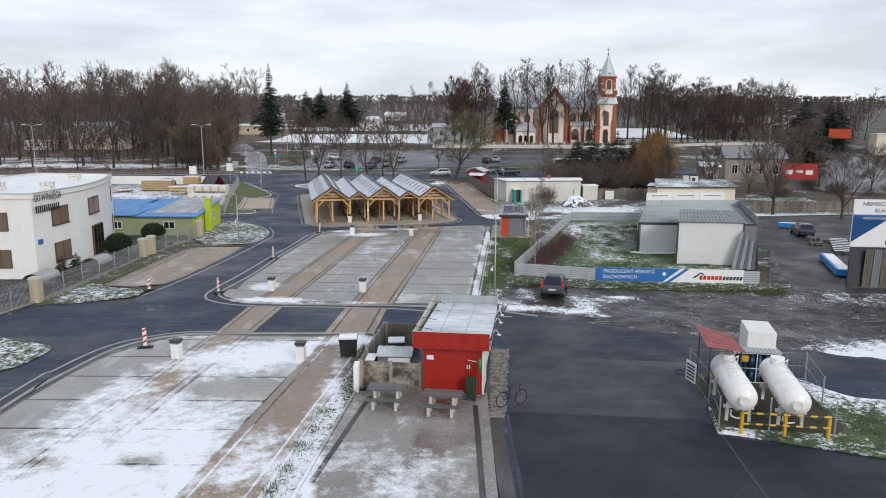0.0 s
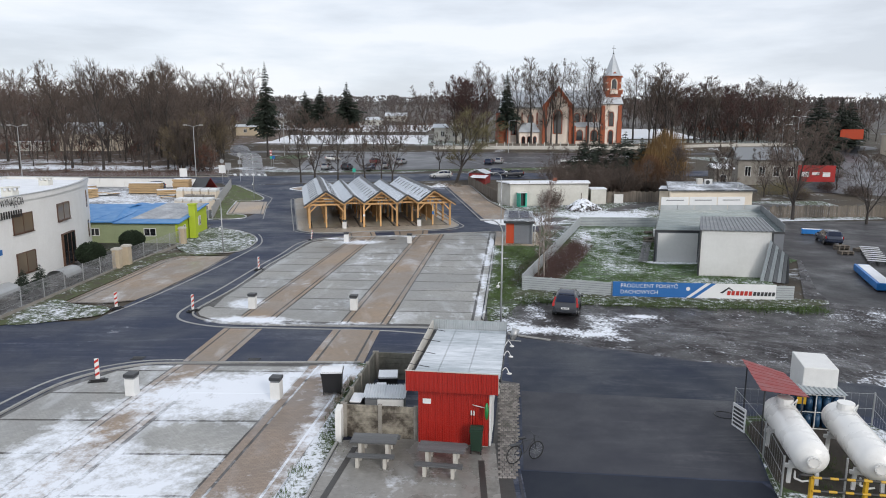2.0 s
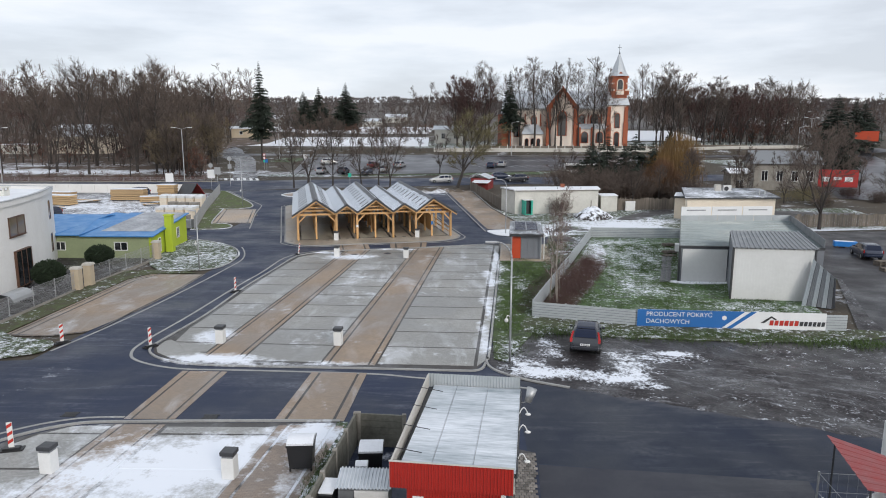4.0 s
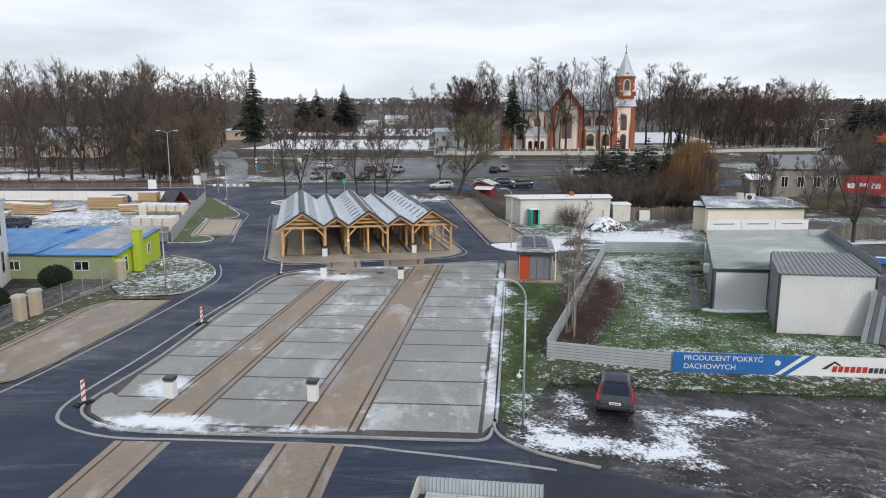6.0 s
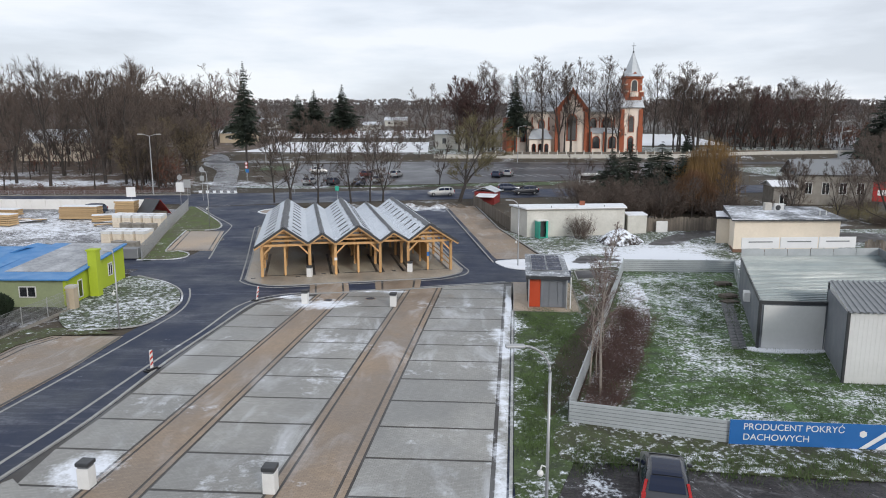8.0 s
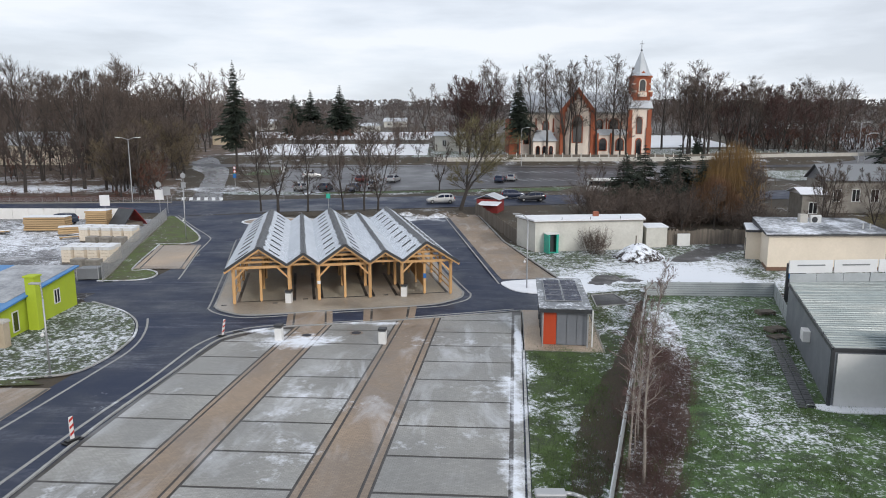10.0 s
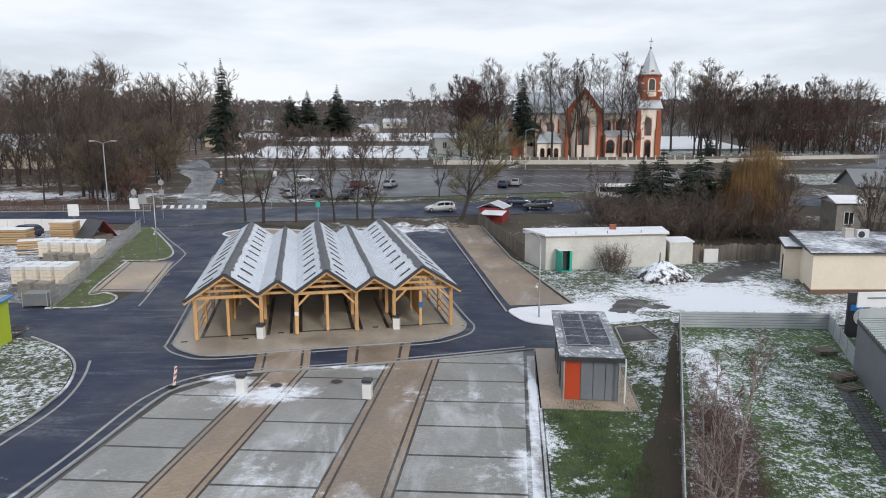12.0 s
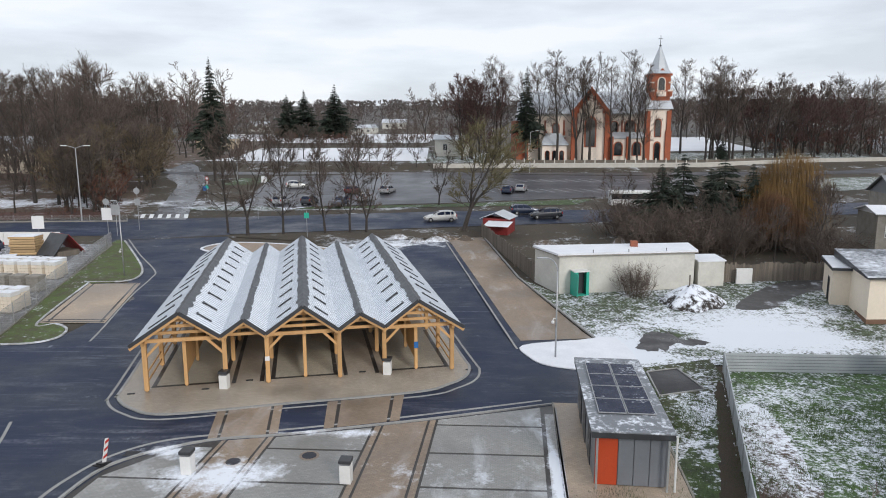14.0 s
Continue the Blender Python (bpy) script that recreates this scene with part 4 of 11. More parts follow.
paved_lot = sheet("parking_lot", lot_edge, 0.02, M["paver_dark"], "market parking lot in grey and tan pavers with charcoal stall lines", "paving")
line_on_ground("kerb", smooth_line([(6.05, 78.8), (-0.1, 76.9), (-2.8, 76.15), (-6.6, 75.15), (-8.2, 74.8), (-10.4, 74.4), (-12.25, 73.5), (-13.35, 72.7), (-14.2, 71.6), (-14.6, 69.7), (-14.9, 65.4), (-15.25, 61.5), (-15.55, 57.3), (-15.75, 50), (-16.4, 44.2), (-16.4, 43.0),
                                    (-15.95, 42.0), (-14.9, 41.1), (-13.35, 40.43), (-10.7, 40.13), (-3.2, 39.83), (1.2, 39.6), (1.9, 39.64), (2.3, 40.0), (2.5, 40.8)], False, 5),
               0.13, 0.03, M["kerb"], "low concrete kerb around the parking lot", height=0.05)
line_on_ground("kerb", smooth_line([(6.4, 37.35), (5.98, 37.55), (4.86, 38.1), (3.91, 38.72), (3.0, 39.65), (2.62, 40.5), (2.62, 41.6), (3.05, 45), (6.05, 78.2)], False, 5),
               0.13, 0.03, M["kerb"], "low concrete kerb around the parking lot", height=0.05)
line_on_ground("drain_line", smooth_line([(5.5, 79.3), (-3, 76.7), (-8.3, 75.35), (-10.6, 74.95), (-12.5, 74.4), (-13.7, 73.6), (-14.6, 72.5), (-15.2, 70.9), (-15.5, 69), (-15.7, 63.9), (-16.1, 59.9), (-16.4, 56), (-16.8, 49.8), (-17.3, 44.6), (-17.2, 42.4), (-16.2, 40.9), (-13.6, 39.75), (-10, 39.55), (-3.6, 39.15), (-1.4, 38.7), (0.75, 38.25), (2.8, 37.75), (4.7, 37.2)], False, 5),
               0.16, 0.014, M["kerb"], "pale concrete gutter line beside the road")


def panel(pts, material, parent, lift=0.026):
    bm = B()
    prism(bm, pts, lift - 0.03, lift + 0.008)
    o = link("paving_panel", bm, material, parent)
    return o


def inset_left(v):
    """Left rim of the main lot, in lot coordinates."""
    pts = [(2.0, -15.7), (3.9, -16.6), (8, -16.55), (15.8, -17.0), (21.6, -17.15), (28.3, -17.15), (30.2, -17.0), (31.4, -16.2), (32.3, -15.2), (34, -12.5)]
    return float(np.interp(v, [p[0] for p in pts], [p[1] for p in pts])) + 0.35


def capped(pts):
    """A strip of the lot, its far end cut along the lot's rim."""
    rim = [(-14.05, 71.5), (-13.25, 72.55), (-12.2, 73.35), (-10.4, 74.25), (-8.2, 74.65), (-6.6, 75.0), (-2.8, 76.0), (-0.1, 76.75), (6.0, 78.6)]
    bl, br, tr, tl = (Vector(p) for p in pts)
    lean = math.tan(radians(LOT))
    far_end = []
    for k in range(5):
        p = tr.lerp(tl, k / 4)
        over = p.y - (float(np.interp(p.x, [r[0] for r in rim], [r[1] for r in rim])) - 0.14)
        far_end.append((p.x - lean * max(0.0, over), p.y - max(0.0, over)))
    if min(far_end[0][1] - br.y, far_end[4][1] - bl.y) < 0.12:
        return None
    if far_end[0][1] == tr.y and far_end[4][1] == tl.y:
        return pts
    return [tuple(bl), tuple(br)] + far_end


GAP = 0.08
for col, (ua, ub) in enumerate(((None, -13.19), (-10.66, -6.38), (-3.28, 1.80))):
    for i in range(-1, 13):
        if (col == 0 and i > 9) or (col == 1 and i > 11):
            continue

        def vv(k, u):
            v = stall_row(k, u)
            lowest = 0.05 if col else 1.1
            return max(v, lowest) if k < 0 else v

        u0 = ua if ua is not None else None
        if u0 is None:
            pa = (inset_left(stall_row(i, -15) + 0.2) if i >= 0 else -14.4, inset_left(stall_row(i + 1, -15) - 0.2))
        else:
            pa = (u0, u0)
        corners = [(pa[0], vv(i, pa[0]) + GAP), (ub, vv(i, ub) + GAP), (ub, vv(i + 1, ub) - GAP), (pa[1], vv(i + 1, pa[1]) - GAP)]
        outline = capped([lot(*c) for c in corners])
        if outline:
            panel(outline, M["paver_grey"], paved_lot)
for ua, ub, va, vb in ((-13.06, -12.89, 0.2, 40), (-12.77, -11.14, 0.2, 40), (-11.02, -10.79, 0.1, 40), (-6.26, -5.98, 0.05, 40),
                       (-5.86, -3.80, 0.05, 40), (-3.68, -3.40, 0.05, 40)):
    panel(capped([lot(ua, va), lot(ub, va), lot(ub, vb), lot(ua, vb)]), M["paver_tan"], paved_lot)
panel([lot(1.98, 0.5), lot(2.42, 1.5), lot(2.45, 37.8), lot(2.0, 37.8)], M["paver_grey"], paved_lot)

panel([(-16.12, 44.3), (-16.1, 43.05), (-15.7, 42.25), (-14.7, 41.42), (-13.3, 40.78), (-13.0, 40.75), (-12.85, 42.2), (-13.3, 42.3), (-15.9, 44.6)], M["paver_grey"], paved_lot, 0.018)

# crossings of tan pavers between the lots and beside the market hall
for pts in ([(-13.45, 33.5), (-11.25, 33.5), (-10.85, 39.3), (-13.2, 39.4)], [(-6.95, 33.4), (-3.95, 33.4), (-3.65, 39.2), (-6.5, 39.3)],
            [(-10.7, 74.3), (-7.6, 75.2), (-8.2, 78.6), (-11.4, 77.9)], [(-5.5, 75.7), (-1.9, 76.7), (-1.9, 80.0), (-5.9, 79.0)]):
    base = sheet("crossing", pts, 0.012, M["paver_dark"], "tan paver crossing with charcoal bands", "paving")
    a, b, c, d = (Vector(p) for p in pts)
    for s0, s1 in ((0.0, 0.13), (0.175, 0.825), (0.87, 1.0)):
        panel([tuple(a.lerp(b, s0)), tuple(a.lerp(b, s1)), tuple(d.lerp(c, s1)), tuple(d.lerp(c, s0))], M["paver_tan"], base, 0.012)

# near lot, largely under snow
near_edge = [(-18.9, -40), (-18.9, 21.8), (-18.8, 24.4), (-18.5, 26.8), (-18.0, 29.8), (-16.9, 31.6), (-15.4, 32.7), (-13.5, 33.0), (-6.7, 33.2), (-4.1, 33.2), (-4.5, 28.9), (-5.75, 15), (-10, -40)]
near_lot = sheet("parking_lot", near_edge, 0.02, M["paver_dark_snowy"], "near parking lot of grey pavers under patchy snow", "paving")
line_on_ground("kerb", smooth_line([(-19.05, -20), (-19.05, 21.8), (-18.95, 24.4), (-18.65, 26.8), (-18.1, 30.0), (-17.0, 31.75), (-15.4, 32.85), (-13.5, 33.15), (-6.7, 33.35), (-4.1, 33.35)], False, 5),
               0.14, 0.03, M["kerb"], "low concrete kerb around the near lot", height=0.05)
line_on_ground("drain_line", smooth_line([(-19.8, -20), (-19.8, 21.8), (-19.5, 26.9), (-18.8, 30.5), (-17.4, 32.4), (-15.5, 33.5), (-13.5, 33.7)], False, 5), 0.14, 0.014, M["kerb"], "pale concrete gutter line beside the road")
near_left = lambda y: float(np.interp(y, [0, 22, 26.8, 29.8, 31.6, 32.6], [-18.7, -18.7, -18.3, -17.7, -16.6, -15.2]))
for i in range(-12, 3):
    y0, y1 = 26.1 + 2.95 * i + 0.08, 26.1 + 2.95 * (i + 1) - 0.08
    y1 = min(y1, 32.7)
    l1 = lambda y: -13.45 + 0.092 * (y - 33.5)
    l2 = lambda y: -6.55 + 0.115 * (y - 33.5)
    panel([(near_left(y0), y0), (l1(y0) - 0.1, y0), (l1(y1) - 0.1, y1), (near_left(y1), y1)], M["paver_grey_snowy"], near_lot)
    panel([(l1(y0) + 2.3, y0), (l2(y0) - 0.1, y0), (l2(y1) - 0.1, y1), (l1(y1) + 2.3, y1)], M["paver_grey_snowy"], near_lot)
for f0, wid, lean in ((-13.45, 2.1, 0.092), (-6.55, 2.75, 0.115)):
    for s0, s1 in ((0.0, 0.13), (0.175, 0.825), (0.87, 1.0)):
        xa = lambda y, s: f0 + lean * (y - 33.5) + s * wid
        panel([(xa(-20, s0), -20), (xa(-20, s1), -20), (xa(32.9, s1), 32.9), (xa(32.9, s0), 32.9)], M["paver_tan_snowy"] if wid < 2.5 else M["paver_tan_bare"], near_lot)

# concrete pad with the picnic tables, planting strip beside it
sheet("verge_strip", [(-5.65, 15), (-9.5, -25), (-8.4, -25), (-4.75, 15), (-3.85, 24.5), (-3.75, 33.3), (-4.2, 33.3), (-4.45, 28.9)], 0.03, M["grass_snowy"], "narrow planting strip with frosted weeds", "verge")
sheet("concrete_pad", [(-4.65, 15), (-8.3, -25), (1.6, -25), (2.15, 15), (2.3, 24.2), (-0.8, 24.6), (-3.75, 24.4)], 0.035, M["pad"], "damp concrete pad under the picnic tables", "paving")
for pts in ([(-4.3, 16), (-3.1, 23.8)], [(1.45, -10), (1.7, 22.8)], [(-8, -10), (-4.5, 15.5)]):
    line_on_ground("pad_joint", pts, 0.22, 0.040, M["paver_dark"], "dark paver band across the pad")
line_on_ground("kerb", [(-8.6, -25), (-4.72, 15), (-3.85, 24.3)], 0.1, 0.04, M["kerb"], "thin concrete kerb of the planting strip", height=0.06)
paved_path = sheet("kiosk_path", [(2.25, -25), (2.85, -25), (2.75, 22.0), (3.9, 30.6), (3.0, 31.0), (2.2, 24.0)], 0.03, M["paver_dark"], "strip of dark pavers beside the kiosk", "paving")

# market hall island
island = smooth_line([(-18.0, 82.0), (-17.4, 79.5), (-15.9, 77.9), (-13.7, 77.2), (-8.2, 78.6), (-1.3, 80.3), (0.5, 81.5), (1.5, 82.8), (1.75, 84.5), (1.3, 86.6), (-2.5, 104), (-4.6, 111), (-6, 112.5),
                      (-22, 109), (-23.6, 107.5), (-23.4, 105)], True, 5)
sheet("market_floor", island, 0.02, M["hall_apron"], "tan paver floor of the market hall", "paving", thick=0.06)
line_on_ground("kerb", island, 0.16, 0.05, M["kerb"], "pale kerb round the market hall", True, 0.045)
ring = [(x + 0.55 * (x + 10.5) / 11 , y + 0.5 * (y - 95) / 17) for x, y in island]
line_on_ground("drain_line", ring, 0.14, 0.014, M["kerb"], "pale concrete gutter line round the market hall", True)

# left side bays, islands and verges
sheet("brick_bay", [(-26.3, 45.3), (-23.6, 45.1), (-21.7, 46.0), (-20.8, 51.0), (-20.3, 57), (-20.3, 62.7), (-24.9, 62.7), (-25.9, 60.6), (-26.1, 51.6)], 0.02, M["paver_tan"], "tan paver parking bay along the road", "paving")
for off, wd in ((0.25, 0.1), (0.75, 0.12)):
    line_on_ground("bay_line", [(-26.3 + off, 45.5), (-26.1 + off, 51.6), (-25.9 + off, 60.4), (-24.9 + off, 62.5)], wd, 0.026, M["paver_dark"], "charcoal paver line of the bay")
line_on_ground("bay_line", [(-26.2, 45.45), (-23.6, 45.25), (-21.7, 46.15)], 0.12, 0.026, M["paver_dark"], "charcoal paver line of the bay")
line_on_ground("bay_line", [(-21.2, 46.6), (-20.95, 51.0), (-20.45, 57), (-20.45, 62.6)], 0.16, 0.026, M["paver_dark"], "charcoal paver line of the bay")
sheet("verge_strip", smooth_line([(-26.9, 39.9), (-23.2, 41.4), (-22.1, 42.4), (-22.6, 44), (-25.2, 44.7), (-27.3, 45.8)], True, 4), 0.03, M["grass_snowy"], "snow dusted grass island at the bay", "verge", 0.05)
sheet("verge_strip", [(-27.9, 39), (-26.9, 39.9), (-26.4, 45.2), (-26.15, 51.6), (-25.95, 60.7), (-24.9, 62.8), (-21, 63.2), (-24, 64.6), (-27.6, 64), (-28, 57)], 0.025, M["grass_brown"], "grass verge below the mesh fence", "verge", 0.03)
sheet("verge_strip", smooth_line([(-24.5, 64.0), (-20.8, 64.8), (-19.95, 67.0), (-20.0, 70), (-20.45, 72.3), (-21.8, 75.4), (-24.2, 78.2), (-27.6, 80.6), (-28.6, 79), (-28.2, 70)], True, 4), 0.03, M["grass_snowy"], "snowy grass corner with a lamp", "verge", 0.05)
line_on_ground("kerb", smooth_line([(-24.5, 63.9), (-20.7, 64.7), (-19.82, 67.0), (-19.87, 70), (-20.3, 72.35), (-21.7, 75.5), (-24.1, 78.35), (-27.6, 80.9)], False, 5), 0.14, 0.05, M["kerb_snowy"], "snowy kerb of the grass corner", height=0.05)
line_on_ground("drain_line", smooth_line([(-21.8, 42.4), (-21.0, 46.5), (-20.3, 52.0), (-19.75, 58), (-19.45, 62), (-19.25, 65.5), (-19.1, 68.5), (-19.4, 71.0), (-20.2, 73.8), (-21.2, 76.3)], False, 5), 0.14, 0.014, M["kerb"], "pale concrete gutter line beside the road")
sheet("verge_strip", smooth_line([(-26, 24), (-22.2, 26.5), (-21.4, 29.5), (-22.6, 31.0), (-30, 33.5), (-36, 33)], True, 4), 0.03, M["grass_snowy"], "snow edged grass corner", "verge", 0.05)
sheet("yard_paving", [(-60, 36), (-28.2, 37), (-28.4, 60), (-29, 84), (-60, 84)], 0.018, M["gravel"], "wet paved yard of the white building", "ground")
sheet("brick_bay", [(-25.3, 93.7), (-27.7, 105.0), (-32.4, 105.1), (-30.3, 93.7)], 0.02, M["paver_tan_clean"], "tan paver bay beside the timber yard", "paving")
for pts in ([(-25.5, 93.95), (-30.2, 93.95)], [(-25.6, 94.5), (-30.1, 94.5)], [(-25.75, 93.8), (-28.1, 104.9)], [(-29.75, 93.8), (-31.9, 104.9)], [(-27.7, 104.7), (-32.2, 104.8)]):
    line_on_ground("bay_line", pts, 0.16, 0.026, M["paver_dark"], "charcoal paver line of the bay")
sheet("verge_strip", smooth_line([(-31.2, 88.6), (-28.2, 88.9), (-27.0, 90.0), (-27.4, 92.0), (-28.8, 93.2), (-30.5, 93.4), (-31.6, 92.2)], True, 3), 0.03, M["verge_green"], "green grass tongue beside the bay", "verge", 0.05)
sheet("verge_strip", [(-30.5, 93.4), (-31.7, 92.0), (-34.4, 102.5), (-36.2, 111), (-33.6, 109), (-32.55, 105.2)], 0.028, M["verge_green"], "green grass strip along the timber yard fence", "verge", 0.04)
sheet("verge_strip", smooth_line([(-29.6, 105.6), (-29.0, 107.2), (-30.0, 110.2), (-33.0, 115.4), (-38.2, 123.6), (-39, 122.6), (-36.2, 112), (-33, 105.2)], True, 4), 0.03, M["verge_green"], "green grass triangle beside the side street", "verge", 0.05)
line_on_ground("kerb", smooth_line([(-33, 105.2), (-29.6, 105.5), (-28.9, 107.2), (-29.9, 110.2), (-32.9, 115.4), (-38.1, 123.8)], False, 5), 0.2, 0.05, M["kerb_snowy"], "snowy kerb of the grass triangle", height=0.05)
line_on_ground("kerb", smooth_line([(-31.2, 88.5), (-28.2, 88.8), (-26.9, 90.0), (-27.3, 92.1), (-28.8, 93.35), (-30.35, 93.6), (-32.5, 105.1)], False, 5), 0.18, 0.05, M["kerb_snowy"], "snowy kerb of the grass tongue", height=0.05)
line_on_ground("drain_line", smooth_line([(-24.2, 89.4), (-26.6, 100.5), (-27.5, 106.6), (-28.4, 109.6), (-32.9, 116.4), (-38.2, 125)], False, 5), 0.14, 0.014, M["kerb"], "pale concrete gutter line beside the road")
sheet("timber_yard", [(-31.2, 90), (-39.5, 122), (-110, 124), (-110, 92)], 0.015, M["yard_snow"], "snowy timber yard", "ground")
sheet("verge_strip", smooth_line([(-27, 119), (-22, 116.5), (-15, 117), (-12, 119), (-18, 121.5), (-25, 122.5)], True, 4), 0.025, M["paver_tan_snowy"], "snow edged paved tip behind the hall", "paving", 0.05)
line_on_ground("kerb", smooth_line([(-12, 119.2), (-18, 121.7), (-25.2, 122.7), (-27.3, 119.2), (-22, 116.3), (-15, 116.8)], False, 5), 0.3, 0.05, M["snow"], "snow lying on the kerb", height=0.05)
sheet("verge_strip", [(-40, 124), (-27, 126.5), (-12, 122.5), (-1, 126), (3, 131.5), (-10, 130.4), (-27, 127.5)], 0.022, M["verge"], "leafy verge under the street trees", "verge")

# right side bays and verges
sheet("brick_bay", [(5.4, 89.8), (10.4, 90.4), (6.7, 107), (4.3, 126), (0.1, 125.5)], 0.02, M["paver_tan"], "tan paver parking bay behind the hall", "paving")
line_on_ground("kerb", [(10.55, 90.4), (6.85, 107), (4.5, 126)], 0.16, 0.05, M["kerb"], "dark edged kerb of the bay", height=0.08)
line_on_ground("drain_line", [(5.0, 88), (-0.3, 125)], 0.14, 0.014, M["kerb"], "pale concrete gutter line beside the bay")
sheet("snow_island", smooth_line([(5.4, 88.6), (5.6, 86.2), (6.6, 84.7), (9, 83.9), (12, 84.2), (12, 90.2), (9.3, 89.8)], True, 4), 0.02, M["snow"], "snow covered paved island with a lamp", "ground", 0.07)
sheet("back_lot", [(10.6, 90.4), (12, 84), (16.5, 85), (30, 84.5), (38, 88), (60, 92), (60, 108), (24, 106), (22, 103.5), (9.7, 101.6), (7, 107)], 0.016, M["grass_snowy"], "rough snowy ground behind the yard", "ground")
sheet("back_lane", smooth_line([(23.2, 97.6), (26.4, 101.9), (31.5, 106), (40, 106.4), (60, 103), (60, 97), (40, 101), (33.4, 103.0), (28.9, 100.4), (26.2, 97.6)], True, 4), 0.022, M["gravel_snowy"], "slushy track behind the yard", "ground")
sheet("slush_patch", ragged(smooth_line([(13.4, 89.5), (14.4, 91.4), (15.9, 92.0), (16.4, 90.6), (18.2, 89.8), (17.6, 89.0), (15.6, 88.9), (14.6, 87.8), (13.0, 88.2)], True, 4), 0.2, 0.3, 4), 0.024, M["slush"], "dark slushy patch in the snow", "ground")
sheet("verge_strip", [(10.25, 69.0), (11.9, 68.6), (16.6, 83.3), (16.9, 86), (12.1, 84.3), (11.2, 79.2)], 0.046, M["grass_rough"], "rough snowy grass beside the toilet block", "verge")
slab = sheet("asphalt_square", [(12.3, 83.6), (14.25, 84.2), (14.75, 80.8), (11.95, 79.9)], 0.062, M["yard_asphalt"], "square of dark asphalt with a raised edging", "paving")
line_on_ground("kerb", [(12.3, 83.6), (14.25, 84.2), (14.75, 80.8), (11.95, 79.9)], 0.09, 0.07, M["kerb"], "thin edging round the asphalt square", True, 0.05)
sheet("verge_strip", [(3.0, 41.5), (3.6, 41.0), (6.2, 47.5), (6.3, 50.5), (15.5, 81), (14.5, 78), (10.6, 72.5), (10, 69.2), (5.4, 69.3), (3.15, 45)], 0.022, M["grass"], "frosted grass strip beside the parking lot", "verge", 0.03)
sheet("wc_paving", [(5.3, 69.3), (10.1, 68.9), (11.0, 78.6), (6.1, 78.9)], 0.025, M["paver_tan_clean"], "tan pavers round the toilet block", "paving", 0.03)
line_on_ground("kerb", [(6.05, 78.9), (5.25, 69.25), (10.15, 68.85), (11.1, 78.6)], 0.1, 0.05, M["concrete"], "edging of the toilet block paving", height=0.03)
sheet("fenced_lawn", [(6.3, 50.2), (12.5, 48.2), (25.3, 47.3), (27, 56), (33, 62), (27.2, 83.6), (17, 83.9)], 0.024, M["lawn"], "fenced lawn dusted with snow", "lawn")
sheet("bramble_bed", ragged(smooth_line([(6.7, 50.4), (7.5, 50.3), (9.4, 53.0), (11.0, 56.6), (12.6, 61), (14.4, 66), (15.9, 72), (16.9, 78), (15.5, 78.2), (13.4, 71.5), (11.6, 66), (9.9, 61), (7.9, 54.5)], True, 4), 0.35, 0.14, 5), 0.028, M["bramble"], "purple brown bed of dry growth along the fence", "planting bed")
sheet("yard_asphalt", [(27.6, 46.6), (31, 44.6), (60, 38), (120, 38), (120, 64), (60, 90), (38, 88), (30.4, 83.6), (33.4, 62), (28.5, 50)], 0.016, M["yard_asphalt"], "dark asphalt of the sheds yard", "ground")
sheet("bare_strip", ragged(smooth_line([(6.0, 51.4), (5.2, 52), (7.2, 60), (10.2, 67), (11.8, 71), (13.6, 76.0), (15.6, 81.5), (15.9, 81.2), (14.0, 75.2), (11.7, 67.8), (8.6, 58)], True, 4), 0.3, 0.16, 8), 0.058, M["dark_verge"], "dark leafy strip outside the fence", "verge")
sheet("verge_strip", smooth_line([(5.2, 46.5), (8, 46.0), (13, 45.2), (20, 44.7), (25.5, 45.2), (27.5, 46.5), (25.6, 47.3), (12.5, 48.2), (6.2, 50)], True, 3), 0.028, M["grass_rough"], "rough grass below the banner fence", "verge", 0.04)
sheet("verge_strip", smooth_line([(11.5, 20.4), (12.2, 19.9), (17.1, 18.0), (24, 15.5), (40, 12), (40, 20), (22, 23.3), (18.9, 24.2), (17.4, 26.5), (13, 26.8), (12.4, 24)], True, 3), 0.02, M["grass"], "grass round the gas tanks", "verge", 0.05)
sheet("soil_bed", smooth_line([(12.0, 20.9), (14, 20.3), (16.6, 20.2), (17.0, 22.5), (17.2, 25.8), (13.2, 26.3), (12.3, 23.5)], True, 3), 0.076, M["soil"], "bare dark soil under the gas tanks", "ground")


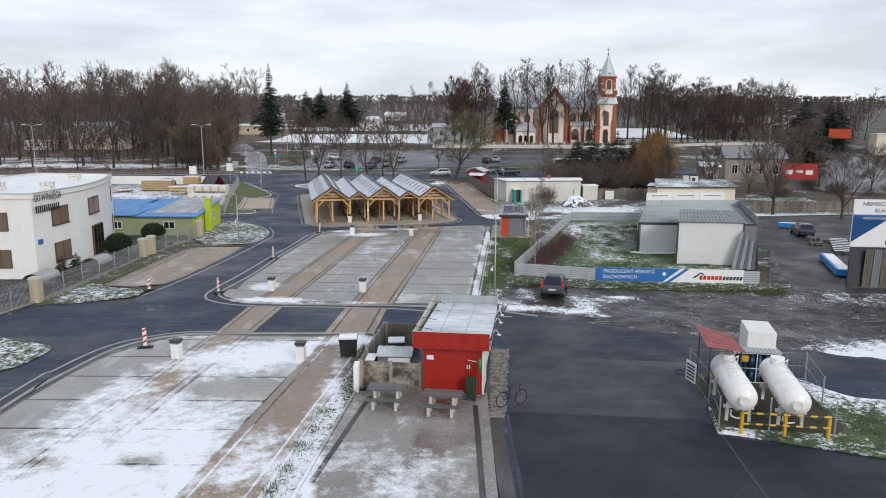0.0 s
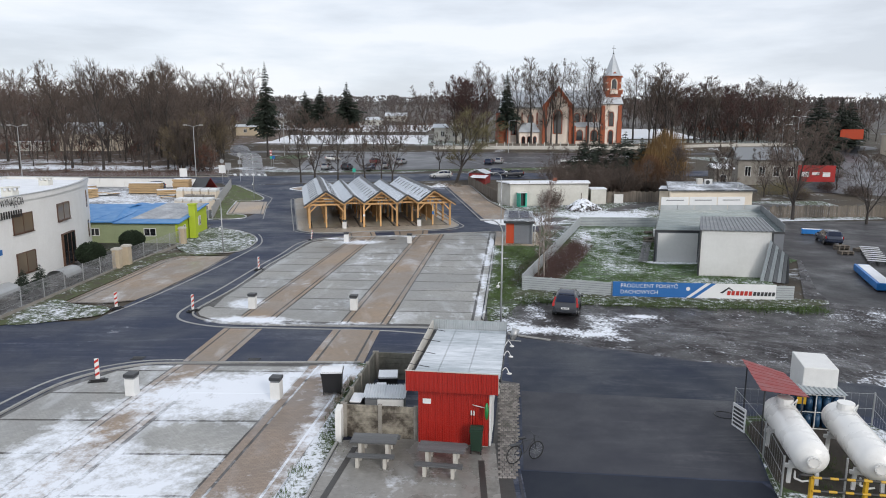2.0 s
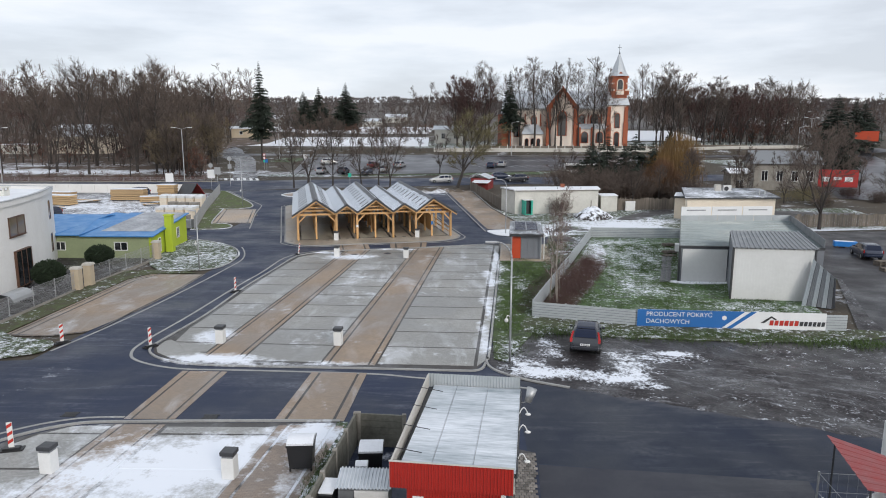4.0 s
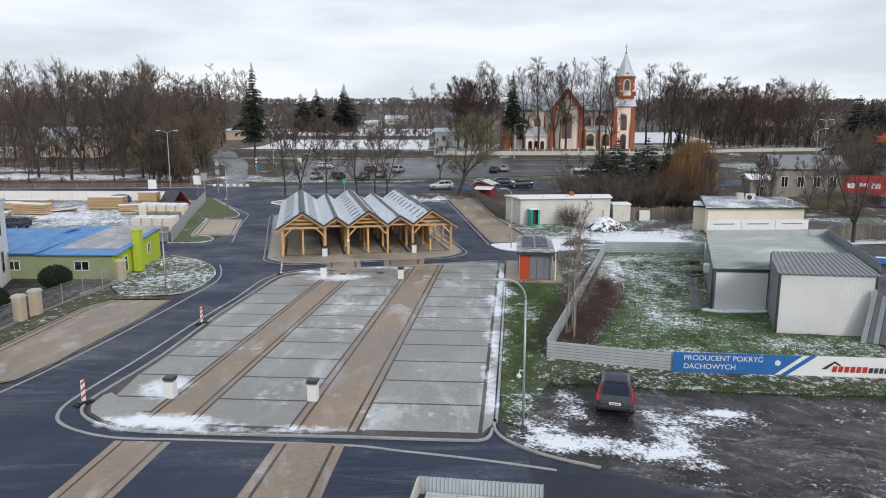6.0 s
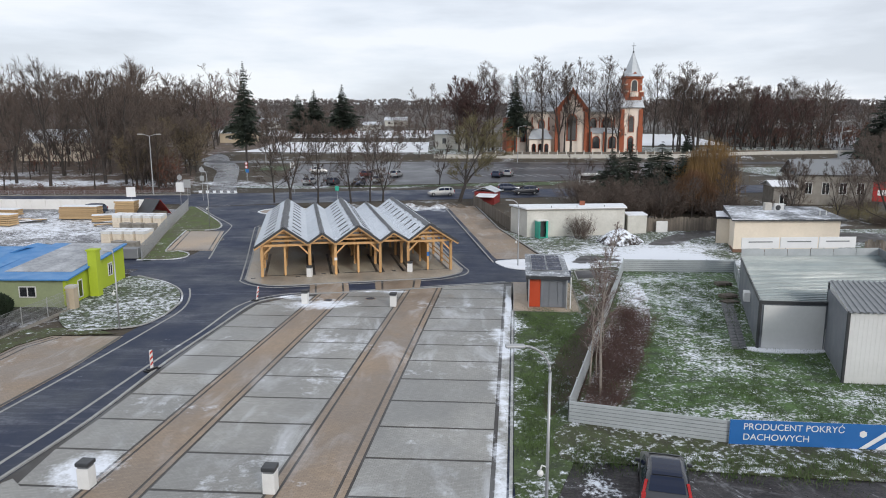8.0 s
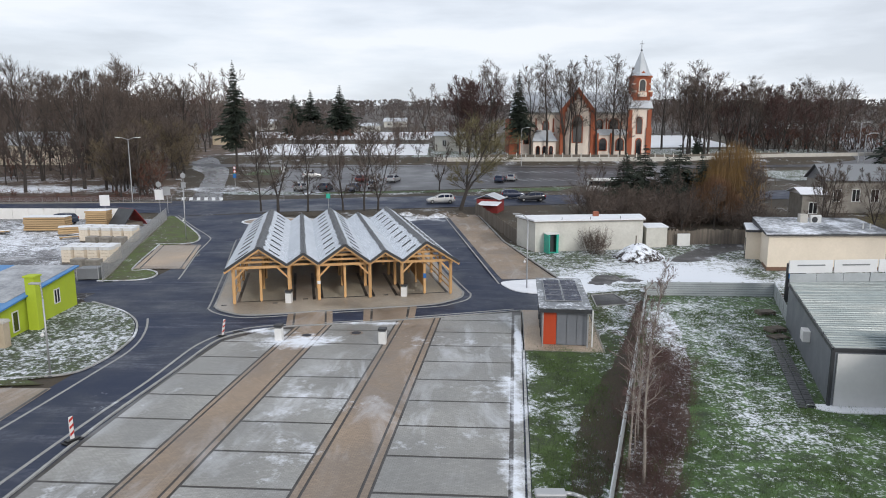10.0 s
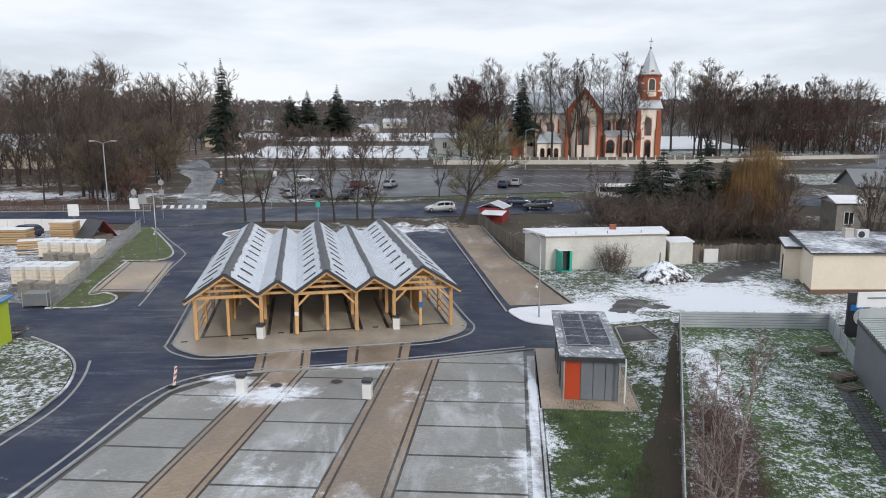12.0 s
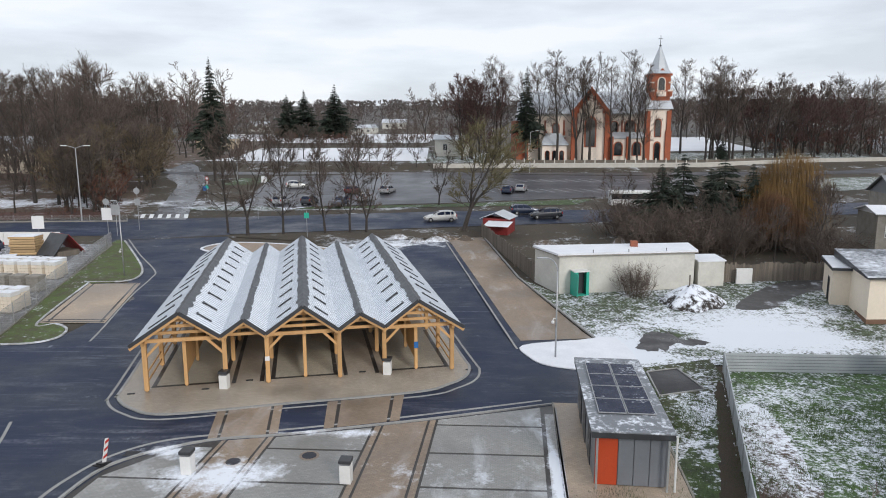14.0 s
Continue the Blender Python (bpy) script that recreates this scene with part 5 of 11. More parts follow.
# ---- market hall ----
def market_hall():
    hall = thing("market_hall", pose(-16.1, 80.2, 0.08, 0, 0, 12.5), "open timber market hall with five zinc gables", "market hall")
    L, EAVE, RB, RS = 26.0, 2.85, 4.5, 3.92
    us = [-0.62, 2.0, 4.08, 5.35, 6.5, 8.58, 10.52, 11.75, 13.15, 15.1, 17.8]
    zs = [EAVE - 0.08, RB, 3.05, RS, 3.05, RB, 3.05, RS, 3.05, RB, EAVE - 0.08]
    # roof slopes
    for i in range(10):
        bm = B()
        corrugated(bm, (us[i], -0.62, zs[i]), (us[i + 1], -0.62, zs[i + 1]), (us[i], L, zs[i]), (us[i + 1], L, zs[i + 1]), 76, 0.038, 0.22, 1)
        part("roof_sheet", bm, [M["hall_snow"], M["rib_zinc"]], hall, "ribbed zinc roof sheet dusted with snow")
        bm = B()
        lo, hi = Vector((us[i], -0.66, zs[i])), Vector((us[i + 1], -0.66, zs[i + 1]))
        beam(bm, lo + Vector((0, 0, 0.02)), hi + Vector((0, 0, 0.02)), 0.06, 0.2)
        part("verge_board", bm, M["steel_dark"], hall, "dark metal verge trim")
        bm = B()
        beam(bm, lo + Vector((0, 0.06, -0.16)), hi + Vector((0, 0.06, -0.16)), 0.06, 0.16)
        part("rafter", bm, M["timber"], hall)
        for row in range(1, 10):
            bm = B()
            yy = -0.3 + row * 2.9
            if yy < L:
                beam(bm, (us[i], yy, zs[i] - 0.14), (us[i + 1], yy, zs[i + 1] - 0.14), 0.08, 0.16)
                part("rafter", bm, M["timber"], hall)
            else:
                bm.free()
    rng = random.Random(3)
    for k in (1, 3, 5, 7, 9):
        bm = B()
        w = 0.34 if k in (1, 5, 9) else 0.22
        n = 60
        for s in (-1, 1):
            slope = (zs[k + s] - zs[k]) / (us[k + s] - us[k])
            rows = []
            for j in range(n + 1):
                y = -0.66 + (L + 0.7) * j / n
                ww = w * (1 + 0.5 * (rng.random() - 0.5)) * s
                rows.append((bm.verts.new((us[k], y, zs[k] + 0.06)), bm.verts.new((us[k] + ww, y, zs[k] + ww * slope + 0.05))))
            for (a, b), (c, d) in zip(rows, rows[1:]):
                bm.faces.new((a, c, d, b) if s < 0 else (a, b, d, c))
        part("ridge_cap", bm, M["ridge"], hall, "grey ridge capping with ragged snow edge")
    # snow stops on the large gables
    stop = None
    for k in (1, 5, 9):
        for s in (-1, 1):
            a, b = Vector((us[k], 0, zs[k])), Vector((us[k + s], 0, zs[k + s]))
            for j in range(10):
                y = 0.9 + j * 2.55
                p, q = a.lerp(b, 0.36), a.lerp(b, 0.72)
                bm = B()
                beam(bm, (p.x, y, p.z + 0.08), (q.x, y, q.z + 0.08), 0.13, 0.06)
                box(bm, p.x - 0.05, p.x + 0.05, y - 0.16, y + 0.16, p.z - 0.0, p.z + 0.11)
                part("roof_batten", bm, M["steel_dark"], hall, "dark metal strip across the roof sheet")
    # posts
    post = None
    rows = [0.0, 4.3, 8.6, 12.9, 17.2, 21.5, 25.6]
    for v in rows:
        for u in (0.0, 4.2, 6.5, 10.55, 13.15, 17.2):
            if post is None:
                bm = B()
                box(bm, -0.12, 0.12, -0.12, 0.12, 0.06, 2.8, 0.014)
                box(bm, -0.05, 0.05, -0.05, 0.05, -0.02, 0.08)
                post = part("post", bm, M["timber"], hall)
                post.location = (u, v, 0)
            else:
                share("post", post, hall, Matrix.Translation((u, v, 0)))
        for u in (2.0, 8.58, 15.1):
            share("post", post, hall, Matrix.Translation((u, v + 0.5, 0)) @ Matrix.Diagonal((0.8, 0.8, 1.0, 1)))
        # tie beam and the gable framing
        for ua, ub, ur, zr in ((0.0, 4.2, 2.0, RB), (6.5, 10.55, 8.58, RB), (13.15, 17.2, 15.1, RB)):
            bm = B()
            beam(bm, (ua - 0.15, v, 2.86), (ub + 0.15, v, 2.86), 0.14, 0.2)
            part("tie_beam", bm, M["timber"], hall)
            if v in (rows[0], rows[-1]):
                for h in (3.26, 3.62, 3.95):
                    half = (zr - h - 0.12) / (zr - 2.95) * 2.2
                    bm = B()
                    beam(bm, (ur - half, v + 0.04, h), (ur + half, v + 0.04, h), 0.05, 0.16)
                    part("gable_board", bm, M["timber"], hall)
            for u, sg in ((ua, 1), (ub, -1)):
                bm = B()
                beam(bm, (u + 0.08 * sg, v, 1.98), (u + 0.86 * sg, v, 2.78), 0.11, 0.14)
                part("brace", bm, M["timber"], hall)
        for ua, ub in ((4.2, 6.5), (10.55, 13.15)):
            bm = B()
            beam(bm, (ua, v, 2.98), (ub, v, 2.98), 0.12, 0.16)
            part("tie_beam", bm, M["timber"], hall)
            bm = B()
            beam(bm, (ua + 0.5, v + 0.02, 3.35), (ub - 0.5, v + 0.02, 3.35), 0.05, 0.14)
            part("gable_board", bm, M["timber"], hall)
    for u in (0.0, 4.2, 6.5, 10.55, 13.15, 17.2):
        bm = B()
        beam(bm, (u, -0.45, 2.80), (u, L, 2.80), 0.16, 0.18)
        part("wall_plate", bm, M["timber"], hall)
        for v in rows[:-1]:
            for sg, vv in ((1, v), (-1, v + 4.3)):
                bm = B()
                beam(bm, (u, vv + 0.1 * sg, 2.1), (u, vv + 0.72 * sg, 2.75), 0.09, 0.11)
                part("brace", bm, M["timber"], hall)
    for u in (2.0, 8.58, 15.1):
        bm = B()
        beam(bm, (u, -0.3, RB - 0.2), (u, L, RB - 0.2), 0.12, 0.2)
        part("ridge_beam", bm, M["timber"], hall)
    # stall partitions: boards between the middle posts
    for u in (2.0, 8.58, 15.1):
        for v in rows[:-1]:
            bm = B()
            box(bm, u - 0.02, u + 0.02, v + 0.62, v + 4.25, 0.55, 2.35)
            part("partition", bm, M["timber"], hall, "plywood stall partition")
    # side rails by the outer posts
    for u in (0.0, 17.2):
        for v in rows[:-1]:
            for h in (0.45, 0.95):
                bm = B()
                beam(bm, (u, v + 0.1, h), (u, v + 4.2, h), 0.05, 0.1)
                part("rail", bm, M["timber"], hall)
    # grey floor fields and dark bands in the bays, drain gratings
    for ua, ub in ((0.35, 3.9), (6.85, 10.2), (13.5, 16.9)):
        bm = B()
        box(bm, ua, ub, 0.75, 25.2, -0.02, 0.006)
        part("floor_field", bm, M["hall_floor"], hall, "grey beige paver stall floor")
        bm = B()
        box(bm, ua - 0.25, ub + 0.25, 0.5, 25.4, -0.02, 0.003)
        part("floor_band", bm, M["paver_dark"], hall, "charcoal paver border")
    for u in (4.55, 6.1, 10.9, 12.75):
        bm = B()
        box(bm, u - 0.12, u + 0.12, 0.3, 25.4, -0.02, 0.005)
        part("floor_band", bm, M["paver_dark"], hall, "charcoal paver band")
    for u, v in ((5.4, 0.6), (11.9, 0.65), (-0.8, -0.2), (18.2, -0.3), (3.1, -0.3)):
        bm = B()
        for j in range(5):
            box(bm, u - 0.2, u + 0.2, v - 0.1 + j * 0.05, v - 0.075 + j * 0.05, -0.01, 0.012)
        part("drain_grating", bm, M["steel_dark"], hall, "dark iron drain grating")
    for u, v, mm in ((6.5, -0.12, "white_sign"), (15.1, 0.36, "blue_sign")):
        bm = B()
        box(bm, u - 0.13, u + 0.13, v - 0.03, v, 1.35, 1.75 if mm == "blue_sign" else 1.6, 0.01)
        part("notice", bm, M[mm], hall, "small notice board on a post")


market_hall()


# ---- helpers for houses ----
def wall_thing(name, outline, z0, z1, material, label, category):
    """A building as a thing: its body block is a part."""
    cx, cy = sum(p[0] for p in outline) / len(outline), sum(p[1] for p in outline) / len(outline)
    t = thing(name, Matrix.Translation((cx, cy, z0)), label, category)
    bm = B()
    prism(bm, [(x - cx, y - cy) for x, y in outline], -0.3, z1 - z0)
    part("wall", bm, material, t)
    return t, (cx, cy, z0)


def window_on(t, org, a, b, s, w, sill, head, frame_m=None, glass_m=None, mull=1, arch=False, proud=0.05, name="window"):
    """A framed window on the wall line a-b of a thing, its middle s metres from a, with sill and head heights."""
    a, b = Vector((*a, 0)), Vector((*b, 0))
    d = (b - a).normalized()
    nrm = Vector((d.y, -d.x, 0))
    c = a + d * s - Vector((org[0], org[1], 0))
    m = Matrix((d, nrm * -1, Vector((0, 0, 1)))).transposed().to_4x4()
    m.translation = c
    fm, gm = frame_m or M["frame_brown"], glass_m or M["glass"]
    bm = B()
    f = 0.07
    if arch:
        n = 10
        pts = [(-w / 2, sill), (w / 2, sill)] + [(w / 2 * math.cos(math.pi * k / n), head - w / 2 + w / 2 * math.sin(math.pi * k / n)) for k in range(n + 1)]
        lo = [bm.verts.new((x, -proud, z)) for x, z in pts]
        hi = [bm.verts.new((x, 0.0, z)) for x, z in pts]
        bm.faces.new(lo)
        for i in range(len(pts)):
            j = (i + 1) % len(pts)
            bm.faces.new((lo[j], lo[i], hi[i], hi[j]))
    else:
        for x0, x1, z0, z1 in [(-w / 2, w / 2, sill, sill + f), (-w / 2, w / 2, head - f, head), (-w / 2, -w / 2 + f, sill, head), (w / 2 - f, w / 2, sill, head)] + [
                (-w / 2 + w * k / (mull + 1) - 0.03, -w / 2 + w * k / (mull + 1) + 0.03, sill, head) for k in range(1, mull + 1)]:
            box(bm, x0, x1, -proud, 0.03, z0, z1)
    wob = part(name, bm, fm, t)
    wob.matrix_basis = m
    bm = B()
    if arch:
        k = 0.78
        pts = [(x * k, (z - sill) * 0.92 + sill + 0.12) for x, z in pts]
        bm.faces.new([bm.verts.new((x, -proud - 0.004, z)) for x, z in pts])
    else:
        box(bm, -w / 2 + f * 0.5, w / 2 - f * 0.5, -proud + 0.025, 0.02, sill + f * 0.5, head - f * 0.5)
    p = part("pane", bm, gm, wob)
    return wob


def sill_on(wob, w, z, material):
    bm = B()
    box(bm, -w / 2 - 0.08, w / 2 + 0.08, -0.16, 0.02, z - 0.06, z)
    part("sill", bm, material, wob)


# ---- white office building ----
def white_building():
    out = smooth_line([(-32.4, 47.5), (-32.42, 51.0), (-32.5, 54.5), (-33.1, 58.5), (-34.6, 64.0), (-36.9, 69.8)], False, 4) + [(-46, 71), (-46, 47.2)]
    t, org = wall_thing("office_building", out, 0, 6.55, M["white_wall"], "white rendered two storey office building with a snowy flat roof", "building")
    k = [(x - org[0], y - org[1]) for x, y in out]
    bm = B()
    prism(bm, [(x * 0.985, y * 0.985) for x, y in k], 6.4, 6.62)
    part("roof", bm, M["snow"], t, "flat roof under snow")
    bm = B()
    ring = k + [k[0]]
    for (x0, y0), (x1, y1) in zip(ring, ring[1:]):
        beam(bm, (x0, y0, 6.68), (x1, y1, 6.68), 0.24, 0.42)
    part("parapet", bm, M["white_wall"], t)
    for (x0, y0), (x1, y1) in zip(ring, ring[1:]):
        pass
    bm = B()
    for (x0, y0), (x1, y1) in zip(ring, ring[1:]):
        beam(bm, (x0, y0, 6.90), (x1, y1, 6.90), 0.34, 0.035)
    part("coping", bm, M["steel"], t, "thin metal parapet coping")
    for x, y in ((-34.2, 53.0), (-37.5, 63.5), (-38.5, 53), (-41.5, 56), (-41, 50)):
        bm = B()
        box(bm, -0.45, 0.45, -0.4, 0.4, 6.5, 7.05)
        for px in (-0.38, 0, 0.38):
            for py in (-0.33, 0.33):
                box(bm, px - 0.06, px + 0.06, py - 0.06, py + 0.06, 7.05, 7.3)
        box(bm, -0.55, 0.55, -0.5, 0.5, 7.3, 7.38, 0.02)
        c = part("chimney", bm, M["old_white"], t, "white masonry roof vent with a slab cap")
        c.location = (x - org[0], y - org[1], 0)
    A, Bp = (-31.62, 46.8), (-31.95, 54.2)
    # the front: windows over two storeys and the entrance
    spec = [((-32.4, 47.5), (-32.47, 54.0), 3.85, 2.5, 4.0, 5.5), ((-32.4, 47.5), (-32.47, 54.0), 3.85, 2.4, 0.85, 2.5), ((-32.47, 54.5), (-33.07, 58.5), 3.5, 2.6, 4.1, 5.6)]
    for a, b, s, w, lo, hi in spec:
        wob = window_on(t, org, a, b, s, w, lo, hi, glass_m=M["glass_warm"], mull=1, proud=0.12)
        sill_on(wob, w, lo, M["frame_brown"])
    window_on(t, org, (-32.47, 54.5), (-33.07, 58.5), 3.9, 2.6, 0.1, 2.95, glass_m=M["glass"], mull=2, name="entrance_door", proud=0.22)
    for lo in (3.9, 0.9):
        for s in (1.0, 4.2):
            window_on(t, org, (-41.0, 47.3), (-33.2, 47.48), s + 1.6, 1.7, lo, lo + 1.5, glass_m=M["glass_warm"], mull=1)
        window_on(t, org, (-35.0, 65.1), (-36.85, 69.65), 2.6, 0.9, lo + 0.2, lo + 1.9, mull=0)
    # lettering
    d = Vector((0, 1, 0))
    m = Matrix((d, Vector((0, 0, 1)), d.cross(Vector((0, 0, 1))))).transposed().to_4x4()
    m.translation = Vector((-32.25, 47.75, 6.05)) - Vector((*org[:2], 0))
    text_mesh("lettering", "DO WYNAJ\u0118CIA", 0.82, M["black"], t, m @ Matrix.Diagonal((0.62, 1, 1, 1)), "black letters on the white wall")
    m2 = m.copy()
    m2.translation = m.translation + Vector((0, 0, -0.75))
    for i in range(12):
        bm = B()
        box(bm, i * 0.29, i * 0.29 + 0.19, 0, 0.56, 0, 0.01)
        o = part("text_bar", bm, M["black"], t)
        o.matrix_basis = m2
    bm = B()
    box(bm, -0.3, 0.3, -0.03, 0.03, 0, 0.4)
    o = part("plaque", bm, M["blue_sign"], t, "small blue plaque")
    o.location = (-32.36 - org[0], 48.2 - org[1], 2.75)
    o.rotation_euler = (0, 0, radians(90))
    # glazed basement canopies
    for x, y in ((-31.0, 45.6), (-29.9, 52.0)):
        bm = B()
        n = 8
        for i in range(n):
            a0, a1 = math.pi * i / n, math.pi * (i + 1) / n
            quad(bm, (-1.2, 0.8 * math.cos(a0), 0.55 * math.sin(a0)), (1.2, 0.8 * math.cos(a0), 0.55 * math.sin(a0)), (1.2, 0.8 * math.cos(a1), 0.55 * math.sin(a1)), (-1.2, 0.8 * math.cos(a1), 0.55 * math.sin(a1)))
        o = part("canopy", bm, M["steel"], t, "rounded clear plastic stair canopy")
        o.matrix_basis = pose(x - org[0], y - org[1], 0.55, 0, 0, 90)


white_building()


# ---- green house and blue roofed houses ----
def gable_roof(bm, a0, a1, b0, b1, thick=0.12):
    """One roof slope: eave a0-a1 to ridge b0-b1."""
    n = (Vector(a1) - Vector(a0)).cross(Vector(b0) - Vector(a0)).normalized() * thick
    if n.z < 0:
        n = -n
    ps = [Vector(p) for p in (a0, a1, b1, b0)]
    lo = [bm.verts.new(p) for p in ps]
    hi = [bm.verts.new(p + n) for p in ps]
    bm.faces.new(hi)
    bm.faces.new(lo[::-1])
    for i in range(4):
        j = (i + 1) % 4
        bm.faces.new((lo[i], lo[j], hi[j], hi[i]))


def low_houses():
    t = thing("green_house", Matrix.Translation((-33, 74.5, 0)), "low lime green house with a blue and grey tin roof", "house")
    o = lambda x, y, z: (x + 33, y - 74.5, z)
    rise = lambda x, y: 2.15 + (y - 69.9) * 0.085
    bm = B()
    prism(bm, [(x + 33, y - 74.5) for x, y in [(-27.9, 69.9), (-28.4, 80), (-38, 79.5), (-37.8, 69.9)]], -0.4, lambda x, y: rise(x, y + 74.5) - 0.05)
    part("wall", bm, M["green_wall"], t, "moss green rendered wall")
    bm = B()
    prism(bm, [(x + 33, y - 74.5) for x, y in [(-27.86, 69.86), (-28.36, 80.02), (-28.6, 80.02), (-28.1, 69.86)]], -0.4, lambda x, y: rise(x, y + 74.5) - 0.04)
    part("gable_wall", bm, M["lime"], t, "bright lime green gable wall")
    bm = B()
    gable_roof(bm, o(-27.5, 69.5, rise(0, 69.5)), o(-34.5, 69.5, rise(0, 69.5)), o(-28.1, 80.3, rise(0, 80.3)), o(-34.5, 80.3, rise(0, 80.3)), 0.1)
    part("roof", bm, M["blue_roof"], t, "blue tin roof")
    bm = B()
    gable_roof(bm, o(-28.2, 71.4, rise(0, 71.4) + 0.11), o(-33.4, 71.4, rise(0, 71.4) + 0.11), o(-28.4, 80.2, rise(0, 80.2) + 0.11), o(-33.0, 80.2, rise(0, 80.2) + 0.11), 0.02)
    part("roof_patch", bm, M["grey_roof"], t, "patchy snow covered tin sheets")
    bm = B()
    gable_roof(bm, o(-34.4, 69.3, 2.25), o(-40.4, 69.3, 2.25), o(-36.0, 76.6, 3.1), o(-40.4, 76.6, 3.1), 0.1)
    gable_roof(bm, o(-34.4, 69.3, 2.25), o(-34.4, 80.0, 2.9), o(-36.0, 76.6, 3.1), o(-36.0, 80.0, 3.1), 0.1)
    part("roof", bm, M["blue_roof"], t, "blue tin roof")
    bm = B()
    box(bm, -0.35, 0.35, -0.35, 0.35, -0.3, 3.7, 0.02)
    box(bm, -0.42, 0.42, -0.42, 0.42, 3.7, 3.82)
    c = part("chimney", bm, M["lime"], t, "lime green chimney against the gable")
    c.location = (-27.5 + 33, 73.4 - 74.5, 0)
    org = (-33, 74.5, 0)
    for a, b, s, w, lo, hi in [((-37.8, 69.9), (-27.9, 69.9), 7.0, 1.3, 0.75, 1.6), ((-37.8, 69.9), (-27.9, 69.9), 1.2, 1.0, 0.75, 1.6)]:
        window_on(t, org, a, b, s, w, lo, hi, frame_m=M["white_paint"], mull=1)
    window_on(t, org, (-27.86, 69.9), (-28.36, 80.0), 7.3, 0.8, 0.9, 2.0, frame_m=M["white_paint"], mull=1)
    window_on(t, org, (-27.86, 69.9), (-28.36, 80.0), 2.0, 0.7, 0.3, 1.7, frame_m=M["white_paint"], mull=0)
    t = thing("blue_roofed_house", Matrix.Translation((-46, 74.5, 0)), "low beige house with a long blue tin roof", "house")
    bm = B()
    prism(bm, [(-7, -4.4), (8.0, -4.4), (8.0, 4.5), (-7, 4.5)], -0.3, 2.4)
    part("wall", bm, M["beige"], t, "beige rendered wall with a brown plinth")
    bm = B()
    gable_roof(bm, (9.3, -5.0, 2.3), (-7.5, -5.0, 2.3), (10.6, 3.0, 3.15), (-7.5, 3.0, 3.15), 0.12)
    gable_roof(bm, (10.6, 6.5, 2.6), (-7.5, 6.5, 2.6), (10.6, 3.0, 3.15), (-7.5, 3.0, 3.15), 0.12)
    part("roof", bm, M["blue_roof"], t, "blue ribbed tin roof")
    for s in (5.2, 7.6, 10.4, 12.6):
        window_on(t, (-46, 74.5, 0), (-53, 70.1), (-38, 70.1), s, 1.1, 0.7, 1.75, frame_m=M["white_paint"], mull=1)


low_houses()


